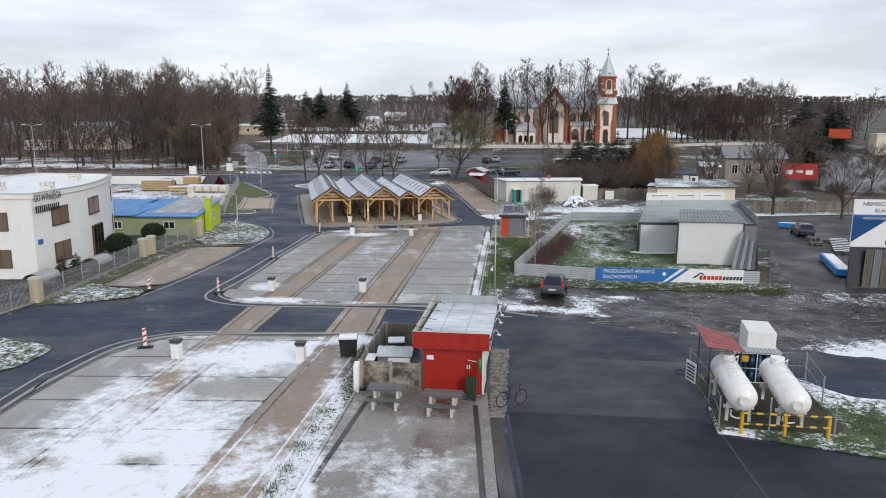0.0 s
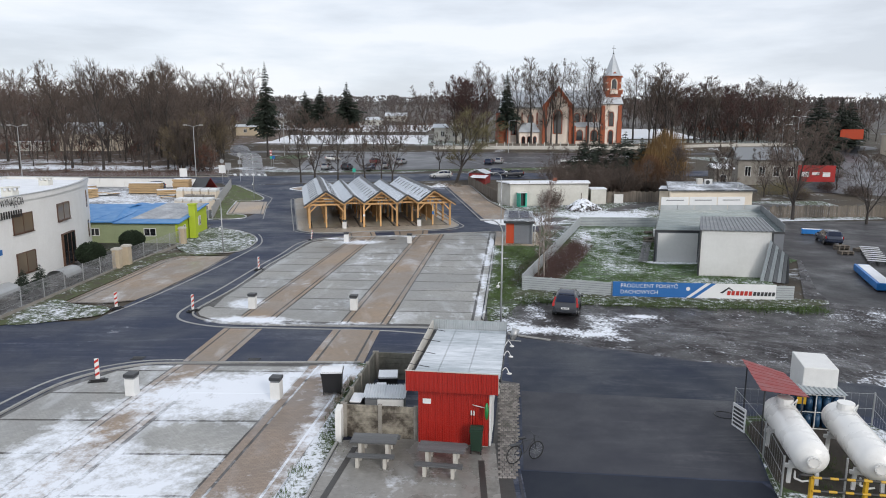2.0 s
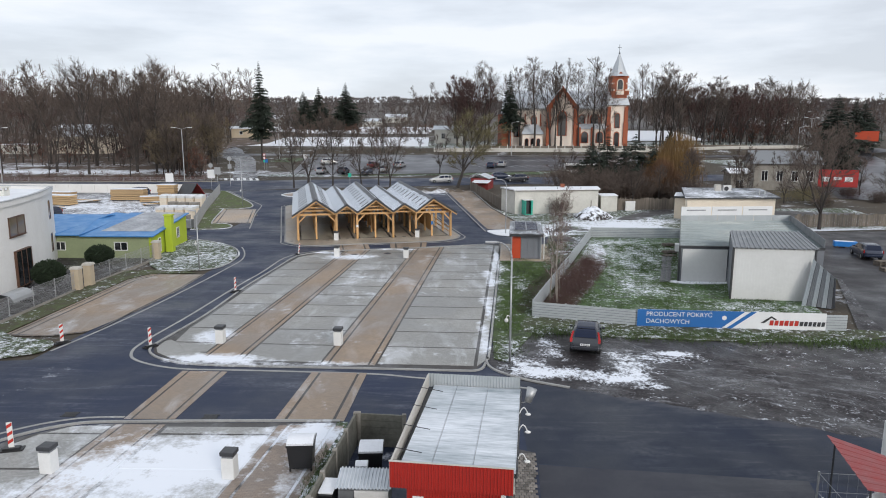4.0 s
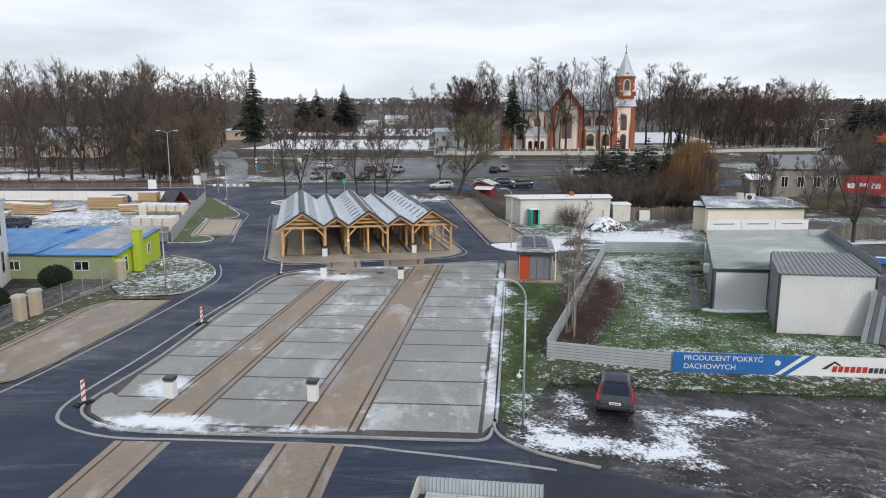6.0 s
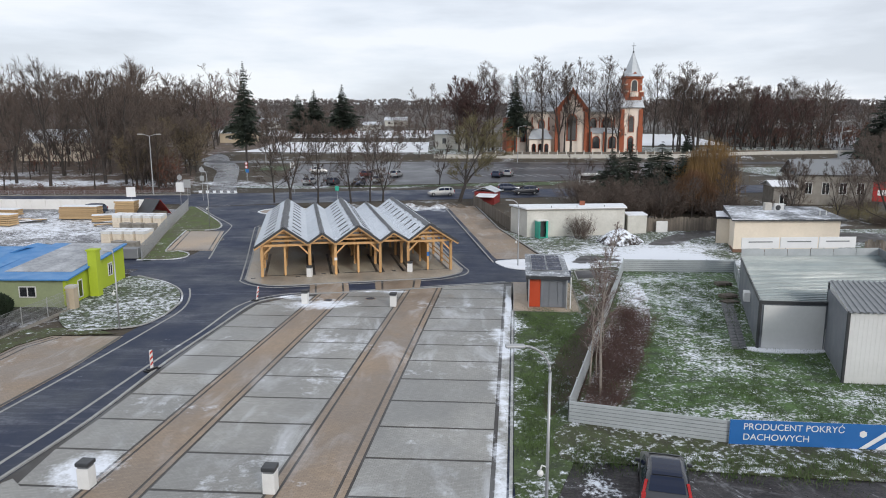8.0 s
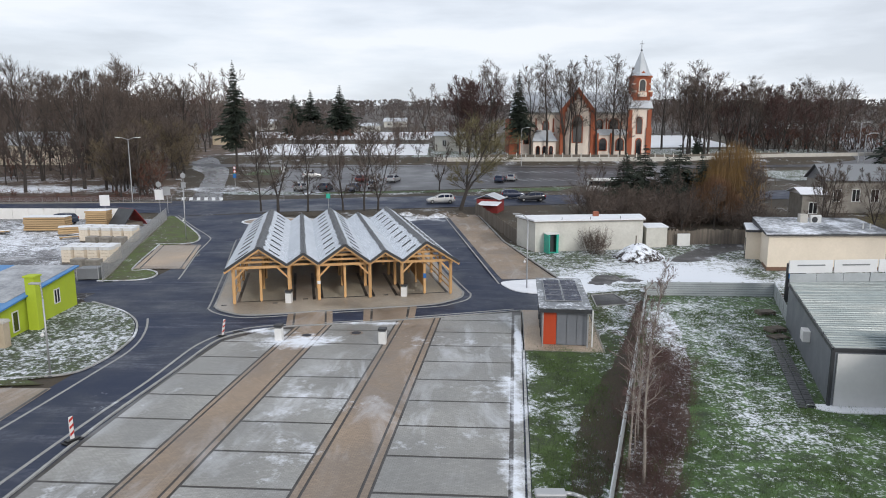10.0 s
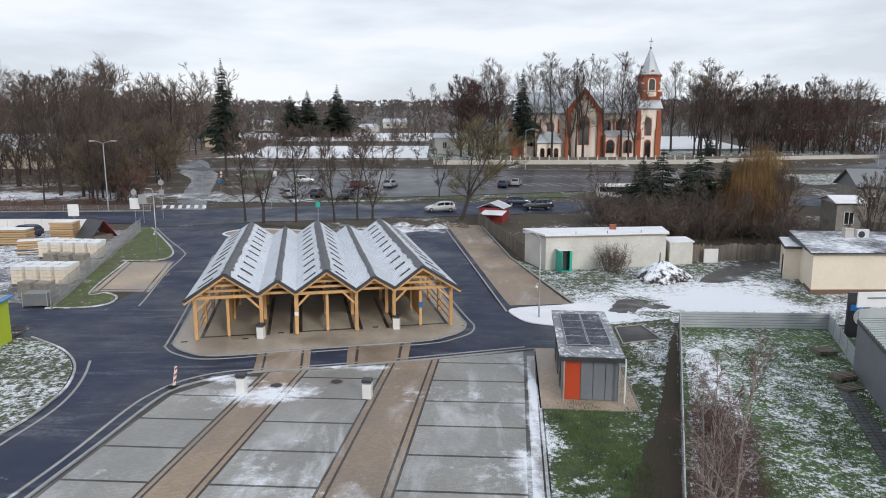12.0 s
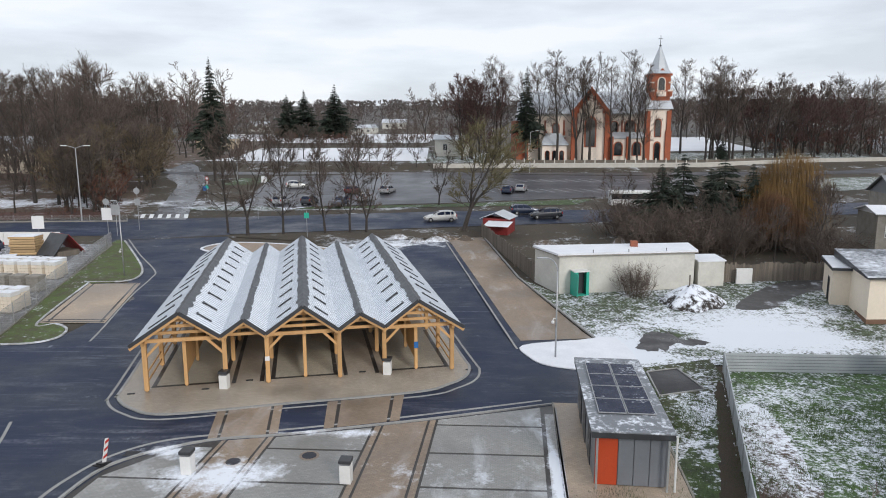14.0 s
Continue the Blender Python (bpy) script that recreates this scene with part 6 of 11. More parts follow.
# ---- kiosk and its walled yard ----
def kiosk():
    t = thing("kiosk", pose(-0.68, 24.2, 0.04, 0, 0, -7.0), "red corrugated tin kiosk with a snowy flat roof", "kiosk")
    W, D, H = 2.72, 6.5, 2.3
    bm = B()
    box(bm, 0.02, W - 0.02, 0.03, D, 0, H)
    part("body", bm, M["old_white"], t, "pale side walls")
    bm = B()
    corrugated(bm, (0, 0.0, 0.05), (0, 0.0, H), (W, 0.0, 0.05), (W, 0.0, H), 30, -0.03)
    part("front_wall", bm, M["red_tin"], t, "red corrugated tin front")
    bm = B()
    corrugated(bm, (-0.42, -0.37, H - 0.02), (-0.42, -0.37, 3.08), (W + 0.36, -0.37, H - 0.02), (W + 0.36, -0.37, 3.08), 36, -0.03)
    part("fascia", bm, M["red_tin"], t, "red corrugated fascia with a metal lip")
    bm = B()
    box(bm, -0.44, W + 0.38, -0.41, -0.34, 3.08, 3.1)
    box(bm, -0.44, -0.38, -0.34, D + 0.3, 2.45, 3.0)
    part("coping", bm, M["concrete_pale"], t, "pale tin coping")
    bm = B()
    corrugated(bm, (-0.42, D + 0.28, 2.5), (-0.42, D + 0.28, 3.05), (W + 0.4, D + 0.28, 2.5), (W + 0.4, D + 0.28, 3.05), 32, 0.03)
    part("rear_fascia", bm, M["fence_sheet"], t, "pale corrugated rear fascia")
    bm = B()
    for x0, x1 in ((-0.16, 0.72), (0.74, 1.9), (1.92, W + 0.4)):
        quad(bm, (x0, -0.3, 2.9), (x1, -0.3, 2.9), (x1, D + 0.26, 2.6), (x0, D + 0.26, 2.6))
        rod(bm, (x1, -0.3, 2.905), (x1, D + 0.26, 2.605), 0.012, 0.012, 5)
    part("roof", bm, M["kiosk_roof"], t, "flat tin roof streaked with snow")
    bm = B()
    box(bm, -0.3, W + 0.4, -0.3, D + 0.26, 2.3, 2.42)
    part("soffit", bm, M["old_white"], t)
    # dark strip laid in for the shadow gap inside the left parapet
    bm = B()
    box(bm, -0.38, -0.16, -0.3, D + 0.26, 2.46, 2.5)
    part("box_gutter", bm, M["steel_dark"], t, "dark strip standing for the shade behind the side parapet")
    for y in (0.6, 2.2, 3.8, 5.4):
        bm = B()
        rod(bm, (-0.5, y, 3.02), (0.35, y, 2.9), 0.014, 0.014, 5)
        part("stay_rod", bm, M["steel_dark"], t, "thin dark stay across the parapet")
    bm = B()
    rod(bm, (W + 0.7, D - 0.7, 2.5), (W + 0.85, D - 0.6, 3.0), 0.12, 0.19, 12)
    tube(bm, [(W + 0.4, D - 0.7, 2.45), (W + 0.72, D - 0.7, 2.52)], 0.02, 6)
    part("flood_light", bm, M["steel"], t, "dull grey flood light", True)
    bm = B()
    rod(bm, (W + 0.42, -0.3, 2.8), (W + 0.42, D + 0.3, 2.5), 0.05, 0.05, 8)
    part("gutter", bm, M["steel_dark"], t, "dark gutter along the roof edge")
    for y in (-0.25, 2.5, 5.6):
        bm = B()
        tube(bm, [(W + 0.4, y, 2.5), (W + 0.45, y, 3.05)], 0.012, 5)
        part("antenna_rod", bm, M["steel_dark"], t, "thin dark rod above the roof edge")
    for y in (0.9, 2.9, 4.3):
        bm = B()
        pts = [(W + 0.42 + 0.15 * k / 3, y, 2.68 + 0.24 * math.sin(math.pi * k / 6) ) for k in range(7)]
        tube(bm, pts, 0.02, 6)
        lamp = part("wall_lamp", bm, M["white_paint"], t, "white swan neck lamp", True)
        bm = B()
        bmesh.ops.create_uvsphere(bm, u_segments=10, v_segments=6, radius=0.075, matrix=Matrix.Translation(pts[-1]) @ Matrix.Diagonal((1.4, 1, 0.6, 1)))
        part("shade", bm, M["white_paint"], lamp, "", True)
    bm = B()
    box(bm, 0.18, 0.5, -0.05, -0.02, 1.66, 1.86)
    part("notice", bm, M["white_sign"], t, "small white notice")
    bm = B()
    rod(bm, (2.66, -0.36, 1.6), (2.66, -0.3, 1.6), 0.34, 0.34, 20)
    bmesh.ops.scale(bm, vec=(0.22, 1, 1), verts=bm.verts, space=Matrix.Translation((-2.66, 0, -1.6)))
    part("oval_sign", bm, M["sign_green"], t, "green oval sign on a bracket", True)
    bm = B()
    tube(bm, [(2.1, -0.06, 1.72), (2.75, -0.33, 1.7)], 0.018, 6)
    part("bracket", bm, M["white_paint"], t)
    for x in (2.06, 2.16):
        bm = B()
        rod(bm, (x, -0.06, 0.85), (x, -0.06, 1.3), 0.022, 0.022, 8)
        part("cylinder", bm, M["red_paint"], t, "narrow red wall tube")
        bm = B()
        rod(bm, (x, -0.06, 1.3), (x, -0.06, 1.48), 0.028, 0.028, 8)
        part("cylinder_head", bm, M["white_paint"], t, "white upper end of the tube")
    bm = B()
    box(bm, W + 0.02, W + 0.1, 0.0, 0.8, 0.05, 2.3)
    box(bm, W + 0.02, W + 0.09, 1.2, 2.1, 0.05, 2.1)
    part("side_door", bm, M["white_paint"], t, "white side door and frame")
    # walled bin yard
    for pts, h, lab, mm in (([(-3.62, 24.85), (-0.8, 24.55)], 1.35, "stained block wall of the bin yard", "block_wall"), ([(-3.72, 24.95), (-3.12, 31.2)], 1.35, "mossy concrete side wall of the bin yard", "yard_concrete"),
                            ([(-3.0, 31.2), (-1.2, 31.0)], 1.35, "mossy concrete back wall of the bin yard", "yard_concrete")):
        w = thing("yard_wall", Matrix.Identity(4), lab, "wall")
        a, b = Vector(pts[0]), Vector(pts[1])
        n = max(1, round((b - a).length / 1.5))
        for i in range(n):
            p, q = a.lerp(b, i / n), a.lerp(b, (i + 0.985) / n)
            for c in range(5):
                bm = B()
                beam(bm, (p.x, p.y, h * (c + 0.5) / 5), (q.x, q.y, h * (c + 0.5) / 5), 0.09, h / 5 - 0.012)
                part("wall_panel", bm, M[mm], w)
        for i in range(n + 1):
            p = a.lerp(b, i / n)
            bm = B()
            box(bm, p.x - 0.08, p.x + 0.08, p.y - 0.08, p.y + 0.08, -0.05, h + 0.05, 0.01)
            part("wall_post", bm, M["concrete"], w)
    bm = B()
    box(bm, -3.92, -3.68, 24.2, 24.82, 0, 1.36, 0.02)
    tagged(link("pale_wall_end", bm, M["white_wall"]), "pale rendered wall stub at the bin yard corner", "wall")


kiosk()


# ---- toilet block with solar panels ----
def toilet_block():
    t = thing("toilet_block", pose(6.5, 70.45, 0.055, 0, 0, -5.5), "modern grey toilet block with an orange panel and solar roof", "toilet block")
    W, D, H = 2.85, 8.2, 2.2
    bm = B()
    box(bm, 0.05, W - 0.05, 0.06, D, 0, H)
    part("body", bm, M["steel_mid"], t, "grey panelled body")
    x = 0.0
    for w, mm in ((0.9, "orange_panel"), (0.62, "shed_grey"), (0.62, "shed_grey"), (0.62, "shed_grey")):
        bm = B()
        box(bm, x + 0.012, x + w - 0.012, 0.0, 0.06, 0.03, H - 0.02, 0.006)
        part("wall_panel", bm, M[mm], t)
        x += w + 0.005
    for i in range(8):
        bm = B()
        box(bm, -0.0, 0.05, 0.08 + i * 1.01, 1.06 + i * 1.01, 0.03, H - 0.02)
        part("wall_panel", bm, M["steel_mid"], t)
        bm = B()
        box(bm, W - 0.05, W, 0.08 + i * 1.01, 1.06 + i * 1.01, 0.03, H - 0.02)
        part("wall_panel", bm, M["shed_grey"], t)
    for y in (1.6, 3.7, 5.8):
        bm = B()
        box(bm, -0.04, 0.0, y, y + 0.95, 0.03, 2.05)
        d = part("door", bm, M["steel_dark"], t, "dark grey door")
        bm = B()
        tube(bm, [(-0.08, y + 0.12, 0.95), (-0.08, y + 0.12, 1.15)], 0.015, 6)
        part("handle", bm, M["steel"], d)
    for xx in (0.0, W - 0.08):
        bm = B()
        box(bm, xx, xx + 0.08, -0.35, -0.27, 0.0, H)
        part("corner_post", bm, M["steel"], t, "slim steel post under the roof edge")
    bm = B()
    box(bm, -0.2, W + 0.18, -0.4, D + 0.3, H, H + 0.24)
    part("fascia", bm, M["steel_dark"], t, "dark roof fascia")
    bm = B()
    box(bm, -0.22, W + 0.2, -0.42, D + 0.32, H + 0.24, H + 0.30, 0.01)
    part("roof", bm, M["wc_roof"], t, "frosted metal roof")
    for i in range(4):
        for j in range(2):
            bm = B()
            x0, y0 = 0.24 + j * 1.2, 1.3 + i * 1.55
            box(bm, x0, x0 + 1.16, y0, y0 + 1.5, H + 0.34, H + 0.38)
            p = part("solar_panel", bm, M["steel"], t, "framed dark blue solar panel with traces of snow")
            bm = B()
            box(bm, x0 + 0.035, x0 + 1.125, y0 + 0.035, y0 + 1.465, H + 0.378, H + 0.386)
            part("cell_field", bm, M["solar"], p)
    bm = B()
    for x0 in (0.3, 2.3):
        rod(bm, (x0, 1.6, H + 0.33), (x0, 8.0, H + 0.33), 0.02, 0.02, 6)
    part("panel_rail", bm, M["steel"], t)
    bm = B()
    tube(bm, [(W + 0.24, -0.38, H + 0.2), (W + 0.24, -0.38, 0.05)], 0.045, 8)
    part("downpipe", bm, M["white_paint"], t, "pale downpipe")


toilet_block()


# ---- metal sheds in the fenced lawn ----
def metal_sheds():
    FL, FR, BR, BL = (19.35, 60.85), (30.6, 60.0), (35.6, 75.9), (24.15, 75.2)
    t, org = wall_thing("metal_hall", [FL, FR, BR, BL], 0, 2.95, M["shed_grey"], "long silver grey metal hall with a frosted roof", "shed")
    L = lambda p, z: (p[0] - org[0], p[1] - org[1], z)
    bm = B()
    corrugated(bm, L(FL, 2.97), L(FR, 2.90), L(BL, 3.02), L(BR, 3.0), 34, 0.09)
    part("roof", bm, M["roof_green"], t, "ribbed metal roof streaked with frost")
    bm = B()
    for a, b in ((FL, FR), (FL, BL), (FR, BR)):
        beam(bm, L(a, 2.92), L(b, 2.92), 0.12, 0.2)
    part("fascia", bm, M["steel_dark"], t, "dark roof edge trim")
    for p in (FL, (23.4, 60.55)):
        bm = B()
        box(bm, p[0] - org[0] - 0.07, p[0] - org[0] + 0.07, p[1] - org[1] - 0.07, p[1] - org[1] + 0.07, 0, 2.95)
        part("corner_trim", bm, M["steel_dark"], t)
    a, b = Vector(FL), Vector(FR)
    d = (b - a).normalized()
    bm = B()
    p, q = a + d * 0.2, a + d * 3.75
    beam(bm, L(p + Vector((0, -0.06)), 1.4), L(q + Vector((0, -0.06)), 1.4), 0.06, 2.7)
    part("roller_door", bm, M["shed_white"], t, "off white panel door")
    # sheet parapet along the far roof edges
    for a, b, n in ((BL, BR, 6), (BR, FR, 8)):
        a, b = Vector(a), Vector(b)
        for i in range(n):
            bm = B()
            p, q = a.lerp(b, i / n), a.lerp(b, (i + 0.97) / n)
            beam(bm, L(p, 3.3), L(q, 3.3), 0.05, 0.75)
            part("parapet_sheet", bm, M["fence_sheet"] if n == 6 else M["steel_mid"], t)
    # billboards behind the parapet
    a, b = Vector(BL) + Vector((0.2, 0.6)), Vector(BL) + Vector((10, 1.4))
    for i in range(3):
        p, q = a.lerp(b, i / 3), a.lerp(b, (i + 0.96) / 3)
        bm = B()
        beam(bm, L(p, 4.05), L(q, 4.05), 0.08, 0.9)
        o = part("roof_sign", bm, M["white_sign"], t, "white roof sign with grey bars")
        bm = B()
        mid = p.lerp(q, 0.5)
        beam(bm, L(p.lerp(q, 0.18) + Vector((0, -0.06)), 4.15), L(p.lerp(q, 0.82) + Vector((0, -0.06)), 4.15), 0.02, 0.09)
        part("lettering", bm, M["steel_mid"], o)
        bm = B()
        for s in (0.15, 0.85):
            w = p.lerp(q, s)
            rod(bm, L(w, 2.5), L(w, 4.4), 0.04, 0.04, 6)
        part("sign_post", bm, M["steel_dark"], t)
    # wall mounted air unit on the long side
    a, b = Vector(FL), Vector(BL)
    p = a.lerp(b, 0.42)
    bm = B()
    box(bm, -0.4, 0.0, -0.45, 0.45, 1.5, 2.15, 0.03)
    rod(bm, (-0.42, 0.05, 1.83), (-0.40, 0.05, 1.83), 0.24, 0.24, 16)
    o = part("air_unit", bm, M["white_paint"], t, "white wall mounted air conditioning unit")
    o.matrix_basis = pose(p.x - org[0], p.y - org[1], 0, 0, 0, -18)
    # tall white block
    F0, F1, F2, F3 = (21.3, 55.15), (26.9, 54.4), (28.4, 60.3), (23.4, 60.9)
    t, org2 = wall_thing("panel_shed", [F0, F1, F2, F3], 0, 3.85, M["shed_white"], "tall off white panel shed with dark corner trim", "shed")
    L2 = lambda p, z: (p[0] - org2[0], p[1] - org2[1], z)
    bm = B()
    corrugated(bm, L2((F0[0] - 0.1, F0[1] - 0.2), 3.88), L2((F3[0] - 0.1, F3[1]), 4.25), L2((F1[0] + 0.15, F1[1] - 0.2), 3.88), L2((F2[0] + 0.15, F2[1]), 4.25), 18, 0.06)
    part("roof", bm, M["steel_mid"], t, "ribbed grey lean-to roof dusted with frost")
    bm = B()
    prism(bm, [L2(p, 0)[:2] for p in (F0, F1, F2, F3)], 3.8, lambda x, y: 3.87 if y < 0 else 4.22)
    part("upper_wall", bm, M["shed_white"], t)
    for p in (F0, F1, F3):
        bm = B()
        box(bm, p[0] - org2[0] - 0.06, p[0] - org2[0] + 0.06, p[1] - org2[1] - 0.06, p[1] - org2[1] + 0.06, 0, 3.9 if p != F3 else 4.2)
        part("corner_trim", bm, M["steel_dark"], t)
    bm = B()
    a, b = Vector(F0), Vector(F1)
    n = 26
    for i in range(n):
        p = a.lerp(b, (i + 0.5) / n)
        box(bm, p.x - org2[0] - 0.012, p.x - org2[0] + 0.012, p.y - org2[1] - 0.006, p.y - org2[1] + 0.02, 0.05, 3.8)
    part("wall_rib", bm, M["shed_white"], t)
    bm = B()
    a, b = Vector(F0), Vector(F3)
    beam(bm, L2(a + Vector((-0.03, 0)), 1.95), L2(b + Vector((-0.03, 0)), 1.95), 0.05, 3.6)
    part("side_wall", bm, M["shed_grey"], t, "grey side wall")
    # display of leaning roof sheets
    t = thing("sheet_display", Matrix.Translation((26.2, 53.0, 0)), "row of ribbed roofing sheets leaning on the shed corner", "sheet display")
    for i in range(6):
        bm = B()
        f0, f1 = i / 6, (i + 0.94) / 6
        base = lambda f: Vector((-0.5 + 1.5 * f, 0.45 - 1.15 * f, 0.03))
        head = lambda f: Vector((0.35 + 0.75 * f, 1.05 - 1.55 * f, 3.25 - 1.0 * f))
        off = Vector((0.03 * (i % 2), 0.03 * (i % 2), 0))
        corrugated(bm, base(f0) + off, head(f0) + off, base(f1) + off, head(f1) + off, 3, 0.03)
        part("sheet_sample", bm, M["steel_mid"] if i % 2 else M["fence_sheet"], t)
    # dark block behind the sheets, its colour giving their shaded side
    bm = B()
    lo = [bm.verts.new(p) for p in ((-0.35, 0.62, 0.0), (1.12, -0.55, 0.0), (1.5, -0.25, 0.0), (0.3, 0.75, 0.0))]
    hi = [bm.verts.new(p) for p in ((0.45, 1.13, 3.1), (1.2, -0.4, 2.15), (1.32, -0.3, 2.15), (0.55, 1.2, 3.1))]
    bm.faces.new(lo[::-1])
    bm.faces.new(hi)
    for i in range(4):
        j = (i + 1) % 4
        bm.faces.new((lo[i], lo[j], hi[j], hi[i]))
    part("back_frame", bm, M["steel_dark"], t, "dark block standing for the shaded back of the sheet stand")
    # cabinet by the roller door, snow lying along the wall
    bm = B()
    box(bm, 23.2, 23.55, 60.2, 60.6, 0.03, 1.35, 0.02)
    tagged(link("meter_cabinet", bm, M["white_paint"]), "white meter cabinet beside the panel door", "cabinet")
    bm = B()
    prism(bm, smooth_line([(18.3, 60.9), (19.4, 60.0), (22.3, 59.9), (23.3, 60.4), (22, 60.9), (19.6, 61.0)], True, 4), 0.02, 0.08)
    tagged(link("snow_ledge", bm, M["snow"]), "strip of snow along the shed door", "snow", "", "structure")


metal_sheds()


# ---- the church ----
def church():
    ang = 2.0
    t = thing("church", pose(36.5, 219, 7.1, 0, 0, ang) @ Matrix.Diagonal((0.93, 1, 1, 1)), "cream and red brick church with a slim grey spire", "church")
    W = 40.0
    x0, x1 = -19.0, 17.5
    bm = B()
    box(bm, x0, x1, 0, 13, -1.5, 11.2)
    part("nave_wall", bm, M["church_cream"], t, "cream nave wall")
    bm = B()
    gable_roof(bm, (x1 + 0.3, -0.5, 11.1), (x0 - 0.3, -0.5, 11.1), (x1 + 0.3, 6.5, 16.8), (x0 - 0.3, 6.5, 16.8), 0.2)
    gable_roof(bm, (x1 + 0.3, 13.5, 11.1), (x0 - 0.3, 13.5, 11.1), (x1 + 0.3, 6.5, 16.8), (x0 - 0.3, 6.5, 16.8), 0.2)
    part("nave_roof", bm, M["roof_snow"], t, "pale metal roof dusted with snow")
    bm = B()
    box(bm, x0 - 0.1, x1 + 0.1, -0.22, 0.05, 10.6, 11.15)
    part("cornice", bm, M["concrete_pale"], t)
    # buttresses
    for x in (-18.6, -13.4, -8.6, 4.3, 13.2):
        bm = B()
        box(bm, x - 0.22, x + 0.22, -0.8, 0.1, -1.5, 5.4)
        box(bm, x - 0.2, x + 0.2, -0.5, 0.1, 5.4, 7.0)
        part("buttress", bm, M["church_brick"], t, "red brick buttress")
        bm = B()
        gable_roof(bm, (x + 0.4, -0.9, 5.35), (x - 0.4, -0.9, 5.35), (x + 0.4, -0.45, 5.8), (x - 0.4, -0.45, 5.8), 0.1)
        part("buttress_cap", bm, M["concrete_pale"], t)
    # transept with brick gable
    bm = B()
    box(bm, -6.8, 2.7, -2.2, 3, -1.5, 11.4)
    prism(bm, [(-6.8, -2.2), (2.7, -2.2), (2.7, 6.4), (-6.8, 6.4)], 11.3, 11.4)
    part("transept_wall", bm, M["church_cream"], t)
    bm = B()
    for eave in (11.4,):
        vs = [bm.verts.new(p) for p in ((-6.8, -2.25, eave), (2.7, -2.25, eave), (-2.05, -2.25, 16.5))]
        ws = [bm.verts.new((v.co.x, 5.0, v.co.z)) for v in vs]
        bm.faces.new(vs[::-1])
        bm.faces.new(ws)
        for i in range(3):
            j = (i + 1) % 3
            bm.faces.new((vs[i], vs[j], ws[j], ws[i]))
    part("transept_gable", bm, M["church_cream"], t)
    bm = B()
    beam(bm, (-7.1, -2.35, 11.0), (-2.05, -2.35, 16.9), 0.5, 1.0)
    beam(bm, (3.0, -2.35, 11.0), (-2.05, -2.35, 16.9), 0.5, 1.0)
    for k in range(5):
        for s in (-1, 1):
            x = -2.05 + s * (0.9 + k * 0.85)
            z = 16.7 - (0.9 + k * 0.85) * 1.2
            box(bm, x - 0.25, x + 0.25, -2.65, -2.3, z - 1.3, z)
    for x in (-6.5, 2.4):
        box(bm, x - 0.7, x + 0.7, -3.0, -2.1, -1.5, 12.2)
    box(bm, -2.3, -1.8, -2.6, -2.2, 16.5, 17.7)
    part("gable_trim", bm, M["church_brick"], t, "stepped red brick gable trim")
    bm = B()
    gable_roof(bm, (-7.0, -2.0, 11.4), (-7.0, 6.0, 11.4), (-2.05, -2.0, 16.7), (-2.05, 6.0, 16.7), 0.2)
    gable_roof(bm, (2.9, -2.0, 11.4), (2.9, 6.0, 11.4), (-2.05, -2.0, 16.7), (-2.05, 6.0, 16.7), 0.2)
    part("transept_roof", bm, M["roof_snow"], t)
    org = (0, 0, 0)
    # arched openings
    for x, w, lo, hi in ((-16.6, 1.6, 2.6, 8.8), (-10.9, 1.9, 4.6, 9.0), (4.9, 2.2, 5.9, 9.4), (9.2, 3.2, 6.3, 9.7)):
        window_on(t, org, (x - 5, -0.02), (x + 5, -0.02), 5, w + 0.2, lo, hi + 0.1, frame_m=M["church_brick"], arch=True, proud=0.10)
    for x in (-13.8, -8.7, 7.0, 11.5):
        bm = B()
        box(bm, x - 0.2, x + 0.2, -0.12, 0, 6.0, 9.6)
        part("niche", bm, M["church_brick"], t)
    window_on(t, org, (-5, -2.22), (5, -2.22), 2.95, 3.2, 3.0, 10.6, frame_m=M["church_brick"], arch=True, proud=0.12)
    # aisle with arched windows right of the transept
    bm = B()
    box(bm, 3.2, 12.6, -3.2, 0, -1.5, 5.2)
    part("aisle_wall", bm, M["church_cream"], t)
    bm = B()
    gable_roof(bm, (12.7, -3.5, 5.1), (3.1, -3.5, 5.1), (12.7, 0.0, 6.6), (3.1, 0.0, 6.6), 0.15)
    part("aisle_roof", bm, M["roof_snow"], t)
    for x in (5.2, 10.2):
        window_on(t, org, (x - 5, -3.22), (x + 5, -3.22), 5, 2.6, 0.9, 4.4, frame_m=M["church_brick"], arch=True, proud=0.12)
    for x in (3.4, 7.7, 12.5):
        bm = B()
        box(bm, x - 0.4, x + 0.4, -3.9, -3.1, -1.5, 5.6)
        part("buttress", bm, M["church_brick"], t)
    # porch left of the transept
    bm = B()
    box(bm, -15.2, -8.6, -4.2, 0, -1.5, 3.6)
    part("porch_wall", bm, M["church_cream"], t)
    bm = B()
    gable_roof(bm, (-8.2, -4.7, 3.5), (-15.6, -4.7, 3.5), (-9.6, -0.4, 6.3), (-13.8, -0.4, 6.3), 0.15)
    part("porch_roof", bm, M["roof_snow"], t)
    for x in (-13.8, -11.9, -10.0):
        window_on(t, org, (x - 5, -4.22), (x + 5, -4.22), 5, 1.3, -0.3, 2.3, frame_m=M["church_brick"], arch=True, proud=0.1)
    # tower
    bm = B()
    box(bm, 13.0, 19.3, -1.6, 4.4, -1.5, 12.4)
    part("tower_wall", bm, M["church_cream"], t)
    bm = B()
